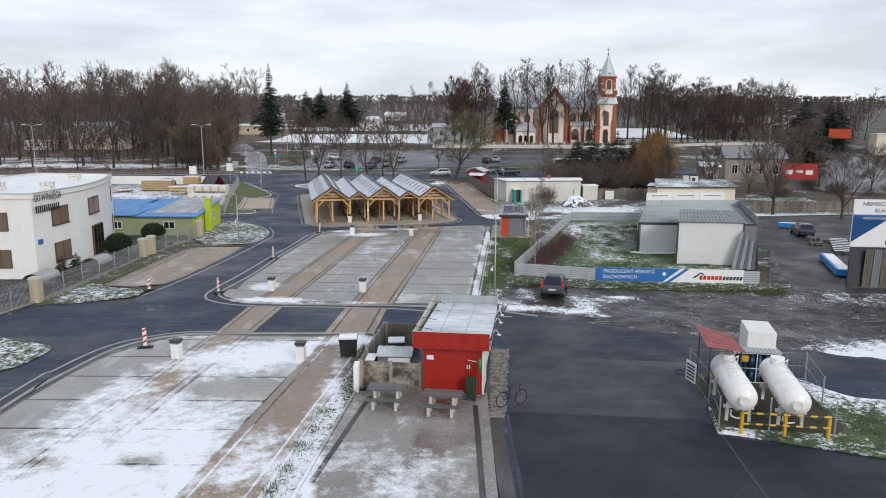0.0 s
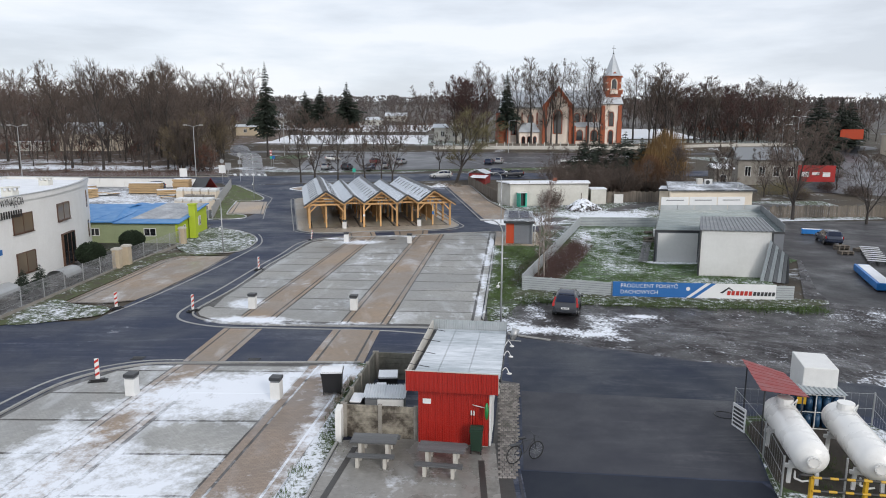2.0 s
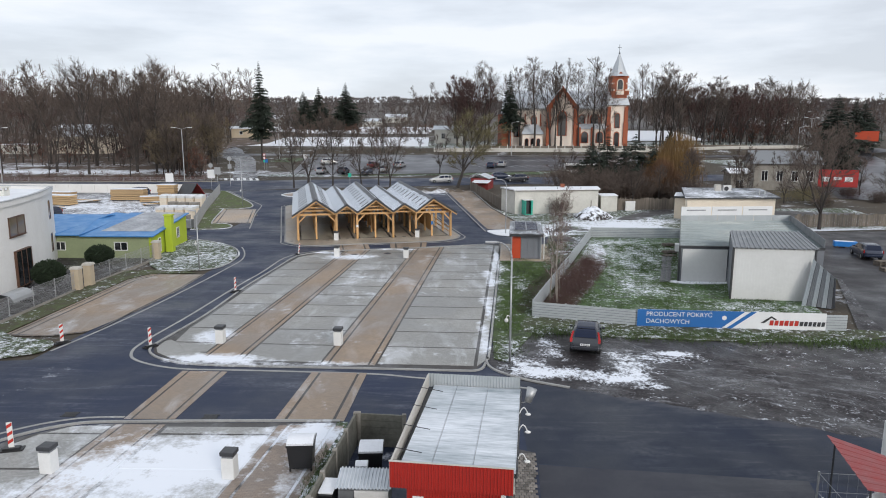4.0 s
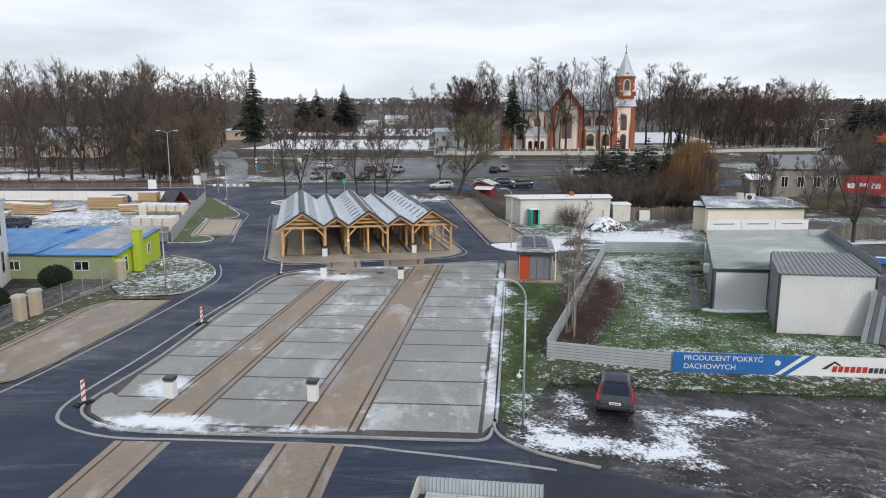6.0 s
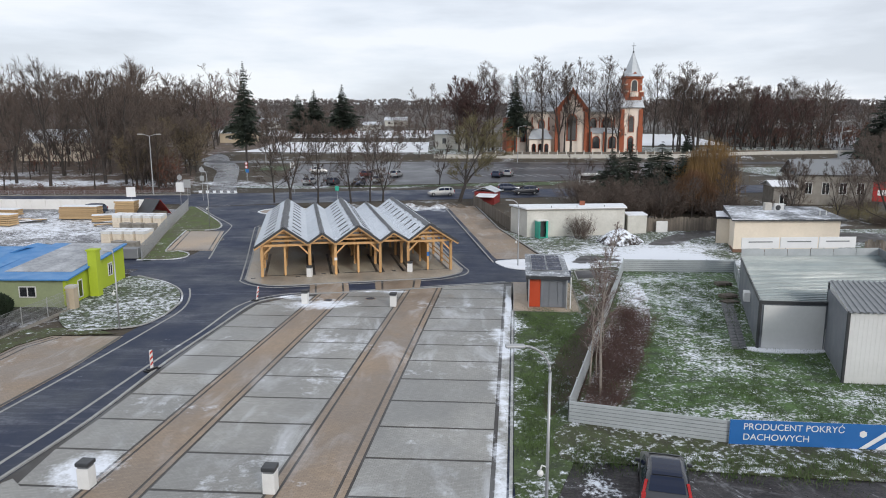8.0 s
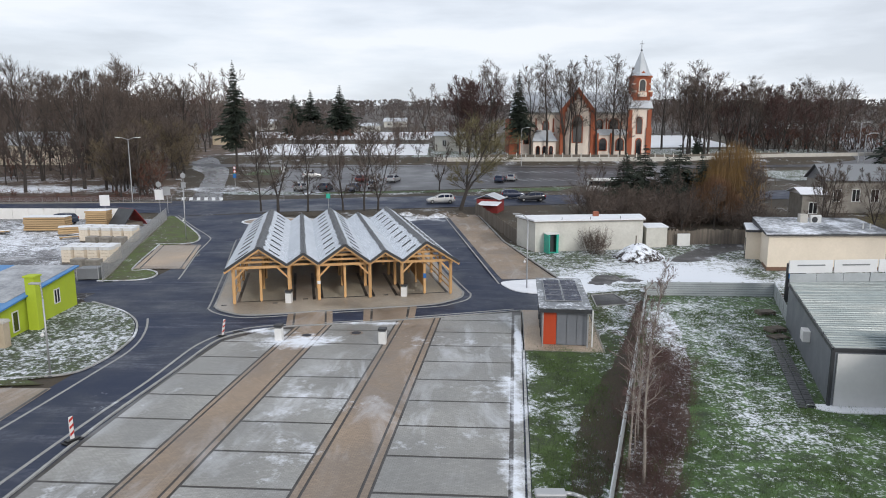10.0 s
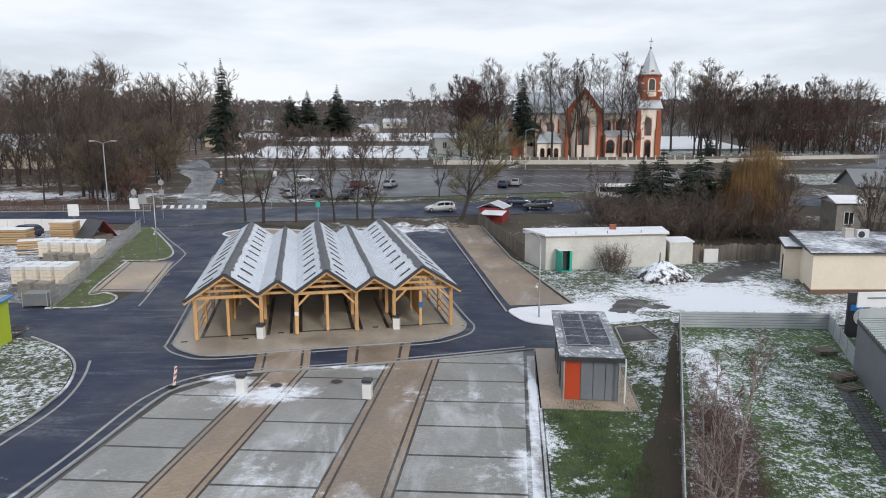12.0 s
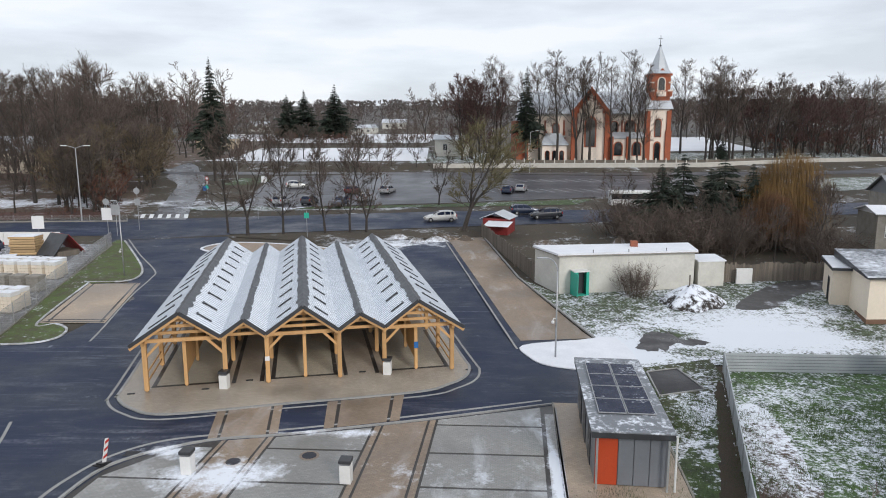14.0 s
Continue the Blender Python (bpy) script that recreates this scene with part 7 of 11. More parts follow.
    for x in (13.4, 19.0):
        box(bm, x - 0.75, x + 0.75, -2.1, -0.6, -1.5, 7.0)
        box(bm, x - 0.55, x + 0.55, -1.95, -0.6, 7.0, 11.8)
    box(bm, 18.9, 19.7, -1.6, 4.4, -1.5, 12.0)
    part("tower_buttress", bm, M["church_brick"], t, "red brick corner buttress")
    window_on(t, org, (11.2, -1.62), (21.2, -1.62), 5, 1.9, 5.4, 10.0, frame_m=M["church_brick"], arch=True, proud=0.15)
    window_on(t, org, (11.2, -1.62), (21.2, -1.62), 5, 1.9, -1.2, 4.4, frame_m=M["church_brick"], arch=True, proud=0.15)
    bm = B()
    gable_roof(bm, (19.9, -2.2, 12.2), (12.4, -2.2, 12.2), (19.5, 1.2, 16.2), (13.6, 1.2, 16.2), 0.2)
    gable_roof(bm, (19.9, 4.8, 12.2), (12.4, 4.8, 12.2), (19.5, 1.2, 16.2), (13.6, 1.2, 16.2), 0.2)
    part("tower_skirt_roof", bm, M["roof_snow"], t)
    bm = B()
    box(bm, 14.4, 19.4, -0.6, 3.9, 11, 21.0)
    part("belfry", bm, M["church_brick"], t, "red brick belfry")
    bm = B()
    for x in (14.4, 19.5):
        box(bm, x - 0.4, x + 0.4, -0.95, 0.2, 15.4, 16.6)
    box(bm, 14.1, 19.7, -0.9, 4.2, 20.4, 20.9)
    part("belfry_pier", bm, M["church_brick"], t)
    for x0_, x1_, z0_, z1_ in ((13.9, 15.2, 16.6, 17.0), (18.7, 20.0, 16.6, 17.0), (15.7, 18.2, 15.4, 16.6), (14.0, 14.9, 18.6, 18.9), (18.9, 19.8, 18.6, 18.9)):
        bm = B()
        box(bm, x0_, x1_, -1.0, -0.5, z0_, z1_)
        part("belfry_band", bm, M["church_cream"], t)
    w = window_on(t, org, (11.95, -0.62), (21.95, -0.62), 5, 2.2, 16.8, 20.1, frame_m=M["church_cream"], arch=True, proud=0.12)
    bm = B()
    vs = [bm.verts.new(p) for p in ((15.4, -0.95, 20.8), (18.5, -0.95, 20.8), (16.95, -0.95, 22.2))]
    ws = [bm.verts.new((v.co.x, 0.6, v.co.z)) for v in vs]
    bm.faces.new(vs[::-1])
    for i in range(3):
        bm.faces.new((vs[i], vs[(i + 1) % 3], ws[(i + 1) % 3], ws[i]))
    part("belfry_gable", bm, M["church_brick"], t)
    bm = B()
    rings = [(3.4, 20.9), (2.5, 22.0), (1.75, 23.9), (0.75, 26.3), (0.08, 28.0)]
    prev = None
    for r, z in rings:
        cur = [bm.verts.new((16.95 + r * math.cos(math.pi / 4 * k + math.pi / 8), 1.65 + r * math.sin(math.pi / 4 * k + math.pi / 8), z)) for k in range(8)]
        if prev:
            for k in range(8):
                bm.faces.new((prev[k], prev[(k + 1) % 8], cur[(k + 1) % 8], cur[k]))
        prev = cur
    part("spire", bm, M["zinc"], t, "slim grey metal spire")
    bm = B()
    rod(bm, (16.95, 1.65, 27.2), (16.95, 1.65, 30.4), 0.09, 0.06, 6)
    rod(bm, (16.35, 1.65, 29.5), (17.55, 1.65, 29.5), 0.07, 0.07, 6)
    bmesh.ops.create_uvsphere(bm, u_segments=8, v_segments=6, radius=0.3, matrix=Matrix.Translation((16.95, 1.65, 27.8)))
    part("cross", bm, M["steel_dark"], t, "iron cross on a ball")
    bm = B()
    box(bm, -21.4, -19.0, 1, 12, -1.5, 9.6)
    part("chancel_wall", bm, M["church_brick"], t)
    bm = B()
    gable_roof(bm, (-18.8, 0.7, 9.5), (-21.7, 0.7, 9.5), (-18.8, 6.5, 14.2), (-20.4, 6.5, 14.2), 0.2)
    part("chancel_roof", bm, M["roof_snow"], t)


church()

# church terrace wall and fence
w = thing("terrace_wall", Matrix.Identity(4), "low pale wall with a fence before the church", "wall")
for a, b in (((-4, 206.5), (60, 207)), ((60, 207), (118, 217))):
    bm = B()
    ribbon(bm, [a, ((a[0] + b[0]) / 2, (a[1] + b[1]) / 2), b], 0.6, -0.3, 0.85)
    part("wall_run", bm, M["concrete_pale"], w)
for i in range(34):
    x, y = 8 + i * 2.4, 208.6 + max(0, (8 + i * 2.4 - 60)) * 0.16
    bm = B()
    box(bm, x - 0.12, x + 0.12, y - 0.12, y + 0.12, gz(y) - 0.2, gz(y) + 1.5)
    part("fence_pillar", bm, M["old_white"], w)
    bm = B()
    box(bm, x, x + 2.4, y - 0.03, y + 0.03, gz(y) + 0.35, gz(y) + 1.1)
    part("fence_field", bm, M["old_wood"], w)


# ---- small far buildings ----
def simple_house(name, x, y, w, d, h, ridge, wallm, roofm, label, turn=0.0, wins=3, category="house"):
    t = thing(name, pose(x, y, gz(y), 0, 0, turn), label, category)
    bm = B()
    box(bm, -w / 2, w / 2, 0, d, -1, h)
    part("wall", bm, wallm, t)
    bm = B()
    if ridge > 0:
        gable_roof(bm, (w / 2 + 0.4, -0.4, h), (-w / 2 - 0.4, -0.4, h), (w / 2 + 0.4, d / 2, h + ridge), (-w / 2 - 0.4, d / 2, h + ridge))
        gable_roof(bm, (w / 2 + 0.4, d + 0.4, h), (-w / 2 - 0.4, d + 0.4, h), (w / 2 + 0.4, d / 2, h + ridge), (-w / 2 - 0.4, d / 2, h + ridge))
        for s in (-1, 1):
            vs = [bm.verts.new((s * w / 2, yy, zz)) for yy, zz in ((0, h), (d, h), (d / 2, h + ridge))]
            bm.faces.new(vs)
    else:
        box(bm, -w / 2 - 0.3, w / 2 + 0.3, -0.3, d + 0.3, h, h + 0.22)
    part("roof", bm, roofm, t)
    for i in range(wins):
        s = w * (i + 0.7) / (wins + 0.4)
        window_on(t, (0, 0, 0), (-w / 2, -0.01), (w / 2, -0.01), s, min(1.2, w / wins * 0.4), h * 0.35, h * 0.75, frame_m=M["white_paint"])
    return t


simple_house("chapel", 0.5, 230, 9.5, 5, 4.4, 1.2, M["old_white"], M["roof_snow"], "small white chapel house with a brown door", 0, 2, "chapel")
simple_house("villa", -105, 200, 17, 10, 4.8, 3.4, M["cream"], M["roof_snow"], "cream house behind bare trees", -5, 4)
simple_house("garage", -121, 198, 8, 6, 2.6, 0, M["old_white"], M["snow"], "low white garage in the woods", 0, 1, "garage")
for x, y, w, h, r in ((-40, 352, 10, 2.6, 1.4), (-68, 352, 9, 3, 2), (-30, 402, 12, 3, 2), (-92, 372, 9, 3, 2)):
    simple_house("far_house", x, y, w, 9, h, r, M["old_white"], M["roof_snow"], "distant pale house with a snowy roof", (x * 7) % 20 - 10, 3)
simple_house("brown_shed", -73, 258, 12, 6, 3.2, 0.8, M["beige"], M["roof_snow"], "low brown shed by the lane", 4, 2, "shed")
simple_house("petrol_station", 175, 380, 26, 10, 4, 0, M["white_paint"], M["snow"], "distant white roadside station", -10, 4, "building")
simple_house("yellow_store", 130, 190, 14, 10, 6, 0, M["cream"], M["snow"], "yellow flat roofed store by the main road", -20, 3, "building")
simple_house("grey_villa", 60.5, 128, 11, 8, 4.6, 2.2, M["concrete"], M["steel_mid"], "grey rendered house among trees", -10, 4)
simple_house("porch_house", 48.4, 119, 2.8, 5, 3.9, 0.7, M["concrete"], M["snow"], "small white outbuilding with a snowy roof", -8, 1)

# white block garage row
t = thing("garage_row", Matrix.Translation((9.8, 101.8, gz(101.8))), "long whitewashed garage with a snowy flat roof", "garage")
g0, g1, g2, g3 = (0, 0), (12.1, 1.9), (12.6, 5.6), (-1.6, 4.0)
bm = B()
prism(bm, [g0, g1, g2, g3], -0.6, 3.3)
part("wall", bm, M["old_white"], t, "flaking whitewashed wall")
bm = B()
prism(bm, [(-0.15, -0.2), (12.3, 1.7), (12.8, 5.8), (-1.8, 4.2)], 3.3, 3.5)
part("roof", bm, M["snow"], t, "flat roof under snow")
bm = B()
prism(bm, [(-0.18, -0.23), (12.33, 1.67), (12.83, 5.83), (-1.83, 4.23)], 3.24, 3.34)
part("roof_edge", bm, M["concrete"], t)
bm = B()
box(bm, 6.9, 7.5, 3.4, 3.9, 3.4, 4.0)
part("chimney", bm, M["brick"], t)
for s in (0.24, 0.5, 0.78):
    bm = B()
    x, y = 12.1 * s, 1.9 * s - 0.12
    tube(bm, [(x, y, 3.3), (x, y, 3.75)], 0.03, 6)
    part("roof_pipe", bm, M["steel_dark"], t)
t = thing("lean_to", Matrix.Translation((22.4, 104.0, gz(104))), "low whitewashed block extension", "shed")
bm = B()
prism(bm, [(0, 0), (2.4, 0.35), (2.6, 3.4), (0.2, 3.2)], -0.5, 2.25)
part("wall", bm, M["old_white"], t)
bm = B()
prism(bm, [(-0.1, -0.1), (2.5, 0.25), (2.7, 3.5), (0.1, 3.3)], 2.25, 2.36)
part("roof", bm, M["snow"], t)

# red plank hut
t = thing("plank_hut", pose(4.4, 128.6, gz(128.6), 0, 0, -20), "small red plank hut with snowy tin roofs", "hut")
bm = B()
box(bm, 0, 3.2, 0, 3.4, -0.3, 1.9)
part("wall", bm, M["red_tin_worn"], t, "red plank wall")
bm = B()
gable_roof(bm, (-0.3, -0.3, 1.85), (-0.3, 3.7, 1.85), (1.6, -0.3, 2.6), (1.6, 3.7, 2.6), 0.06)
gable_roof(bm, (3.5, -0.3, 1.85), (3.5, 3.7, 1.85), (1.6, -0.3, 2.6), (1.6, 3.7, 2.6), 0.06)
part("roof", bm, M["roof_snow"], t)
bm = B()
gable_roof(bm, (0.8, -2.4, 1.25), (3.9, -2.4, 1.25), (0.8, -0.1, 1.6), (3.9, -0.1, 1.6), 0.05)
part("porch_roof", bm, M["snow"], t)

# beige flat roofed workshop
def workshop():
    out = [(31.2, 93.8), (42.6, 94.0), (43.6, 101.6), (33.9, 102.2), (32.5, 98.4)]
    t, org = wall_thing("workshop", out, 0.15, 3.72, M["cream"], "beige flat roofed workshop with roof equipment", "building")
    R = lambda pts: [(x - org[0], y - org[1]) for x, y in pts]
    rise = lambda x, y: 3.62 + 0.05 * (y + 4.2)
    bm = B()
    prism(bm, R([(30.75, 93.35), (43.0, 93.55), (44.1, 102.1), (33.4, 102.7), (32.1, 98.0)]), 3.40, lambda x, y: rise(x, y) - 0.06)
    part("fascia", bm, M["steel_dark"], t, "dark roof edge")
    bm = B()
    prism(bm, R([(30.72, 93.32), (43.03, 93.52), (44.13, 102.13), (33.38, 102.73), (32.07, 98.0)]), lambda x, y: rise(x, y) - 0.06, rise)
    part("roof", bm, M["workshop_roof"], t, "flat dark roof with melting snow")
    bm = B()
    prism(bm, R([(31.17, 93.76), (42.63, 93.96), (43.0, 96.5), (31.9, 96.5)]), -0.3, 0.30)
    part("plinth", bm, M["plinth"], t, "brown plinth")
    bm = B()
    prism(bm, R([(31.2, 98.75), (32.8, 98.4), (34.6, 103.2), (33.1, 103.5)]), -0.3, 3.1)
    part("annex_wall", bm, M["cream"], t)
    bm = B()
    prism(bm, R([(30.95, 98.4), (32.5, 98.1), (34.5, 103.5), (32.9, 103.8)]), 3.02, 3.24)
    part("annex_fascia", bm, M["steel_dark"], t)
    bm = B()
    prism(bm, R([(30.98, 98.43), (32.48, 98.13), (34.45, 103.45), (32.95, 103.75)]), 3.24, 3.30)
    part("annex_roof", bm, M["snow"], t, "small roof under snow")
    bm = B()
    box(bm, 0.05, 0.85, 1.3, 1.9, 3.6, 4.75, 0.03)
    part("roof_box", bm, M["concrete_pale"], t, "beige roof vent box")
    bm = B()
    box(bm, 1.15, 2.25, 1.3, 1.7, 3.75, 4.65, 0.04)
    u = part("roof_unit", bm, M["white_paint"], t, "white roof ventilation unit")
    bm = B()
    rod(bm, (1.55, 1.28, 4.2), (1.55, 1.30, 4.2), 0.3, 0.3, 20)
    part("fan_grille", bm, M["steel_dark"], u, "round fan grille")
    for k in range(2):
        bm = B()
        rod(bm, (4.6 + 0.7 * k, -2.0, 3.5), (4.6 + 0.7 * k, -2.0, 4.25), 0.06, 0.06, 8)
        part("vent_pipe", bm, M["white_paint"], t)
    window_on(t, org, (33.1, 103.5), (31.2, 98.75), 3.6, 0.9, -0.1, 2.2, frame_m=M["steel_dark"], name="side_door")


workshop()


# ---- trees ----
def tree_data(seed, h, crown=0.30, first=0.25, leaders=1, boughs=15, k2=5, k1=4, k0=4, tw=0.03, lean=0.0, droop=0.0, rtrunk=None, light=False, tilt=0.34):
    """Rods of the trunk and limbs, and the fine twigs, of a bare tree, as two (verts, faces) pairs."""
    rng = random.Random(seed)
    tv, tf, cv, cf = [], [], [], []

    def tapered(pts, r0, r1, n):
        start = len(tv)
        last = len(pts) - 1
        for i, c in enumerate(pts):
            d = (pts[min(i + 1, last)] - pts[max(i - 1, 0)]).normalized()
            u = d.orthogonal().normalized()
            w = d.cross(u)
            r = r0 + (r1 - r0) * i / last
            for k in range(n):
                a = 2 * math.pi * k / n
                tv.append(c + (u * math.cos(a) + w * math.sin(a)) * r)
        for i in range(last):
            for k in range(n):
                a, b = start + i * n + k, start + i * n + (k + 1) % n
                tf.append((a, b, b + n, a + n))

    def blade(a, b, w, bent=True):
        d = b - a
        u = d.orthogonal().normalized()
        k = rng.uniform(0, 6.28)
        u = (u * math.cos(k) + d.normalized().cross(u) * math.sin(k)) * w * 0.5
        i0 = len(cv)
        if not bent:
            cv.extend([a + u, a - u, b])
            cf.append((i0, i0 + 1, i0 + 2))
            return
        m = a.lerp(b, 0.5) + Vector((rng.gauss(0, 1), rng.gauss(0, 1), rng.gauss(0, 1))) * d.length * 0.07
        cv.extend([a + u, a - u, m + u * 0.7, m - u * 0.7, b])
        cf.extend([(i0, i0 + 1, i0 + 3, i0 + 2), (i0 + 2, i0 + 3, i0 + 4)])

    def limb(p, d, length, n, wob, up):
        pts = [p]
        for _ in range(n):
            d = (d + Vector((rng.gauss(0, wob), rng.gauss(0, wob), rng.gauss(0, wob) + up))).normalized()
            pts.append(pts[-1] + d * length / n)
        return pts

    def along(pts, f):
        q = min(f, 0.999) * (len(pts) - 1)
        i = int(q)
        return pts[i].lerp(pts[i + 1], q - i), (pts[i + 1] - pts[i]).normalized()

    def off(d, ang, az):
        u = d.orthogonal().normalized()
        return d * math.cos(ang) + (u * math.cos(az) + d.cross(u) * math.sin(az)) * math.sin(ang)

    r0 = rtrunk or h * 0.0135
    foot = limb(Vector((0, 0, -0.4)), Vector((lean, 0, 1)).normalized(), h * first + 0.4, 3, 0.02, 0)
    tapered(foot, r0 * 1.3, r0, 3 if light else 7)
    az = rng.uniform(0, 6.28)
    for j in range(leaders):
        a = 2 * math.pi * (j + rng.uniform(-0.25, 0.25)) / leaders
        t = 0.03 if leaders == 1 else tilt * rng.uniform(0.5, 1.3)
        d = Vector((math.cos(a) * t + lean, math.sin(a) * t, 1)).normalized()
        span = h * (0.95 - first) * (1 if leaders == 1 else rng.uniform(0.82, 1.0))
        stem = limb(foot[-1], d, span, 6, 0.075, 0.04)
        rl = r0 * (0.95 if leaders == 1 else 0.72)
        tapered(stem, rl, rl * 0.12, 3 if light else 6)
        for i in range(max(3, boughs // leaders)):
            f = (i + rng.random()) / max(3, boughs // leaders) * 0.97
            p, pd = along(stem, f)
            az += 2.4 + rng.uniform(-0.5, 0.5)
            ang = radians(56 - 32 * f + rng.uniform(-13, 13))
            size = (0.6 + 1.15 * f) if f < 0.35 else 1 - (f - 0.35) / 0.65 * 0.72
            length = h * crown * size * rng.uniform(0.72, 1.2) * (1.0 if leaders == 1 else 0.75)
            pts = limb(p, off(pd, ang, az), length, 2 if light else 4, 0.13, 0.15 - droop)
            rb = max(0.02, rl * (1 - 0.8 * f) * 0.46)
            tapered(pts, rb, rb * 0.25, 3 if light else 4)
            for m in range(k2):
                f2 = 0.22 + 0.78 * (m + rng.random()) / k2
                p2, d2 = along(pts, f2)
                l2 = length * rng.uniform(0.42, 0.70) * (1.15 - 0.5 * f2)
                q2 = limb(p2, off(d2, radians(rng.uniform(20, 50)), rng.uniform(0, 6.28)), l2, 2, 0.10, 0.10 - droop)
                if light:
                    blade(q2[0], q2[-1], tw * 1.5, False)
                else:
                    tapered(q2, max(0.012, rb * 0.42), max(0.008, rb * 0.12), 3)
                for n in range(k1):
                    f1 = 0.15 + 0.85 * (n + rng.random()) / k1
                    p1, d1 = along(q2, f1)
                    l1 = l2 * rng.uniform(0.42, 0.75) * (1.15 - 0.5 * f1)
                    e1 = p1 + (off(d1, radians(rng.uniform(12, 42)), rng.uniform(0, 6.28)) + Vector((0, 0, 0.12 - droop * 2))).normalized() * l1
                    blade(p1, e1, tw * 1.2, not light)
                    for _ in range(k0):
                        b = p1.lerp(e1, rng.uniform(0.15, 1.0))
                        w = (off((e1 - p1).normalized(), radians(rng.uniform(8, 38)), rng.uniform(0, 6.28)) + Vector((0, 0, 0.06 - droop * 3))).normalized()
                        e = b + w * l1 * rng.uniform(0.55, 1.25)
                        blade(b, e, tw, False)
                        if not light:
                            g = b.lerp(e, rng.uniform(0.2, 0.7))
                            blade(g, g + (w + Vector((rng.gauss(0, 0.32), rng.gauss(0, 0.32), rng.gauss(0, 0.28) - droop))).normalized() * (e - b).length * 0.6, tw * 0.8, False)
    return (tv, tf), (cv, cf)


def mesh_from(name, data, material):
    me = bpy.data.meshes.new(name)
    me.from_pydata([tuple(v) for v in data[0]], [], [f for f in data[1] if f])
    me.materials.append(material)
    return me


TREE_MESHES = {}


def tree_kind(key, seed, h, bark, twig, **kw):
    a, b = tree_data(seed, h, **kw)
    TREE_MESHES[key] = (mesh_from("trunk", a, bark), mesh_from("crown", b, twig), h)


def plant(key, x, y, h, turn=0.0, label="tall bare deciduous tree", group="", name="tree", z=None, wide=1.0):
    tm, cm, h0 = TREE_MESHES[key]
    s = h / h0
    t = thing(name, pose(x, y, gz(y) if z is None else z, 0, 0, turn) @ Matrix.Diagonal((s * wide, s * wide, s, 1)), label, "tree", group)
    for nm, me in (("trunk", tm), ("crown", cm)):
        o = new(nm, me)
        o.parent = t
    return t


for k in range(5):
    tree_kind(f"lime{k}", 11 + k, 22, M["bark"], M["twig"], crown=0.33 + 0.03 * (k % 3), first=0.14 + 0.05 * (k % 2), leaders=1 + (k + 1) % 3, boughs=21, k2=5, k1=5, k0=5, tw=0.046, rtrunk=0.25)
for k in range(3):
    tree_kind(f"tall{k}", 41 + k, 26, M["bark"], M["twig"], crown=0.25, first=0.24, leaders=1 + k % 2, boughs=20, k2=5, k1=4, k0=5, tw=0.042, tilt=0.2, rtrunk=0.27)
tree_kind("red0", 61, 20, M["bark"], M["twig_red"], crown=0.42, first=0.08, leaders=3, boughs=27, k2=5, k1=5, k0=6, tw=0.065, rtrunk=0.25)
tree_kind("broad0", 75, 15, M["bark"], M["twig"], crown=0.46, first=0.14, leaders=3, boughs=24, k2=5, k1=5, k0=5, tw=0.036, tilt=0.5)
tree_kind("small0", 71, 9, M["bark"], M["twig"], crown=0.38, first=0.13, leaders=2, boughs=18, k2=5, k1=4, k0=5, tw=0.034, rtrunk=0.11)
tree_kind("small1", 72, 9, M["bark"], M["twig"], crown=0.34, first=0.16, leaders=1, boughs=18, k2=5, k1=4, k0=5, tw=0.034, rtrunk=0.10)
tree_kind("small2", 74, 9, M["bark"], M["twig_green"], crown=0.46, first=0.20, leaders=3, boughs=24, k2=5, k1=5, k0=5, lean=0.22, tw=0.034, tilt=0.5)
tree_kind("olive0", 77, 11, M["bark"], M["olive_twig"], crown=0.42, first=0.12, leaders=3, boughs=21, k2=5, k1=4, k0=5, tw=0.05, tilt=0.5, rtrunk=0.12)
tree_kind("birch0", 81, 9, M["birch"], M["birch_twig"], crown=0.17, first=0.22, boughs=18, k2=4, k1=4, k0=4, droop=0.03, rtrunk=0.055, tw=0.011, lean=0.02)
tree_kind("birch1", 82, 9, M["birch"], M["birch_twig"], crown=0.16, first=0.2, boughs=16, k2=4, k1=4, k0=4, droop=0.03, rtrunk=0.038, tw=0.011)


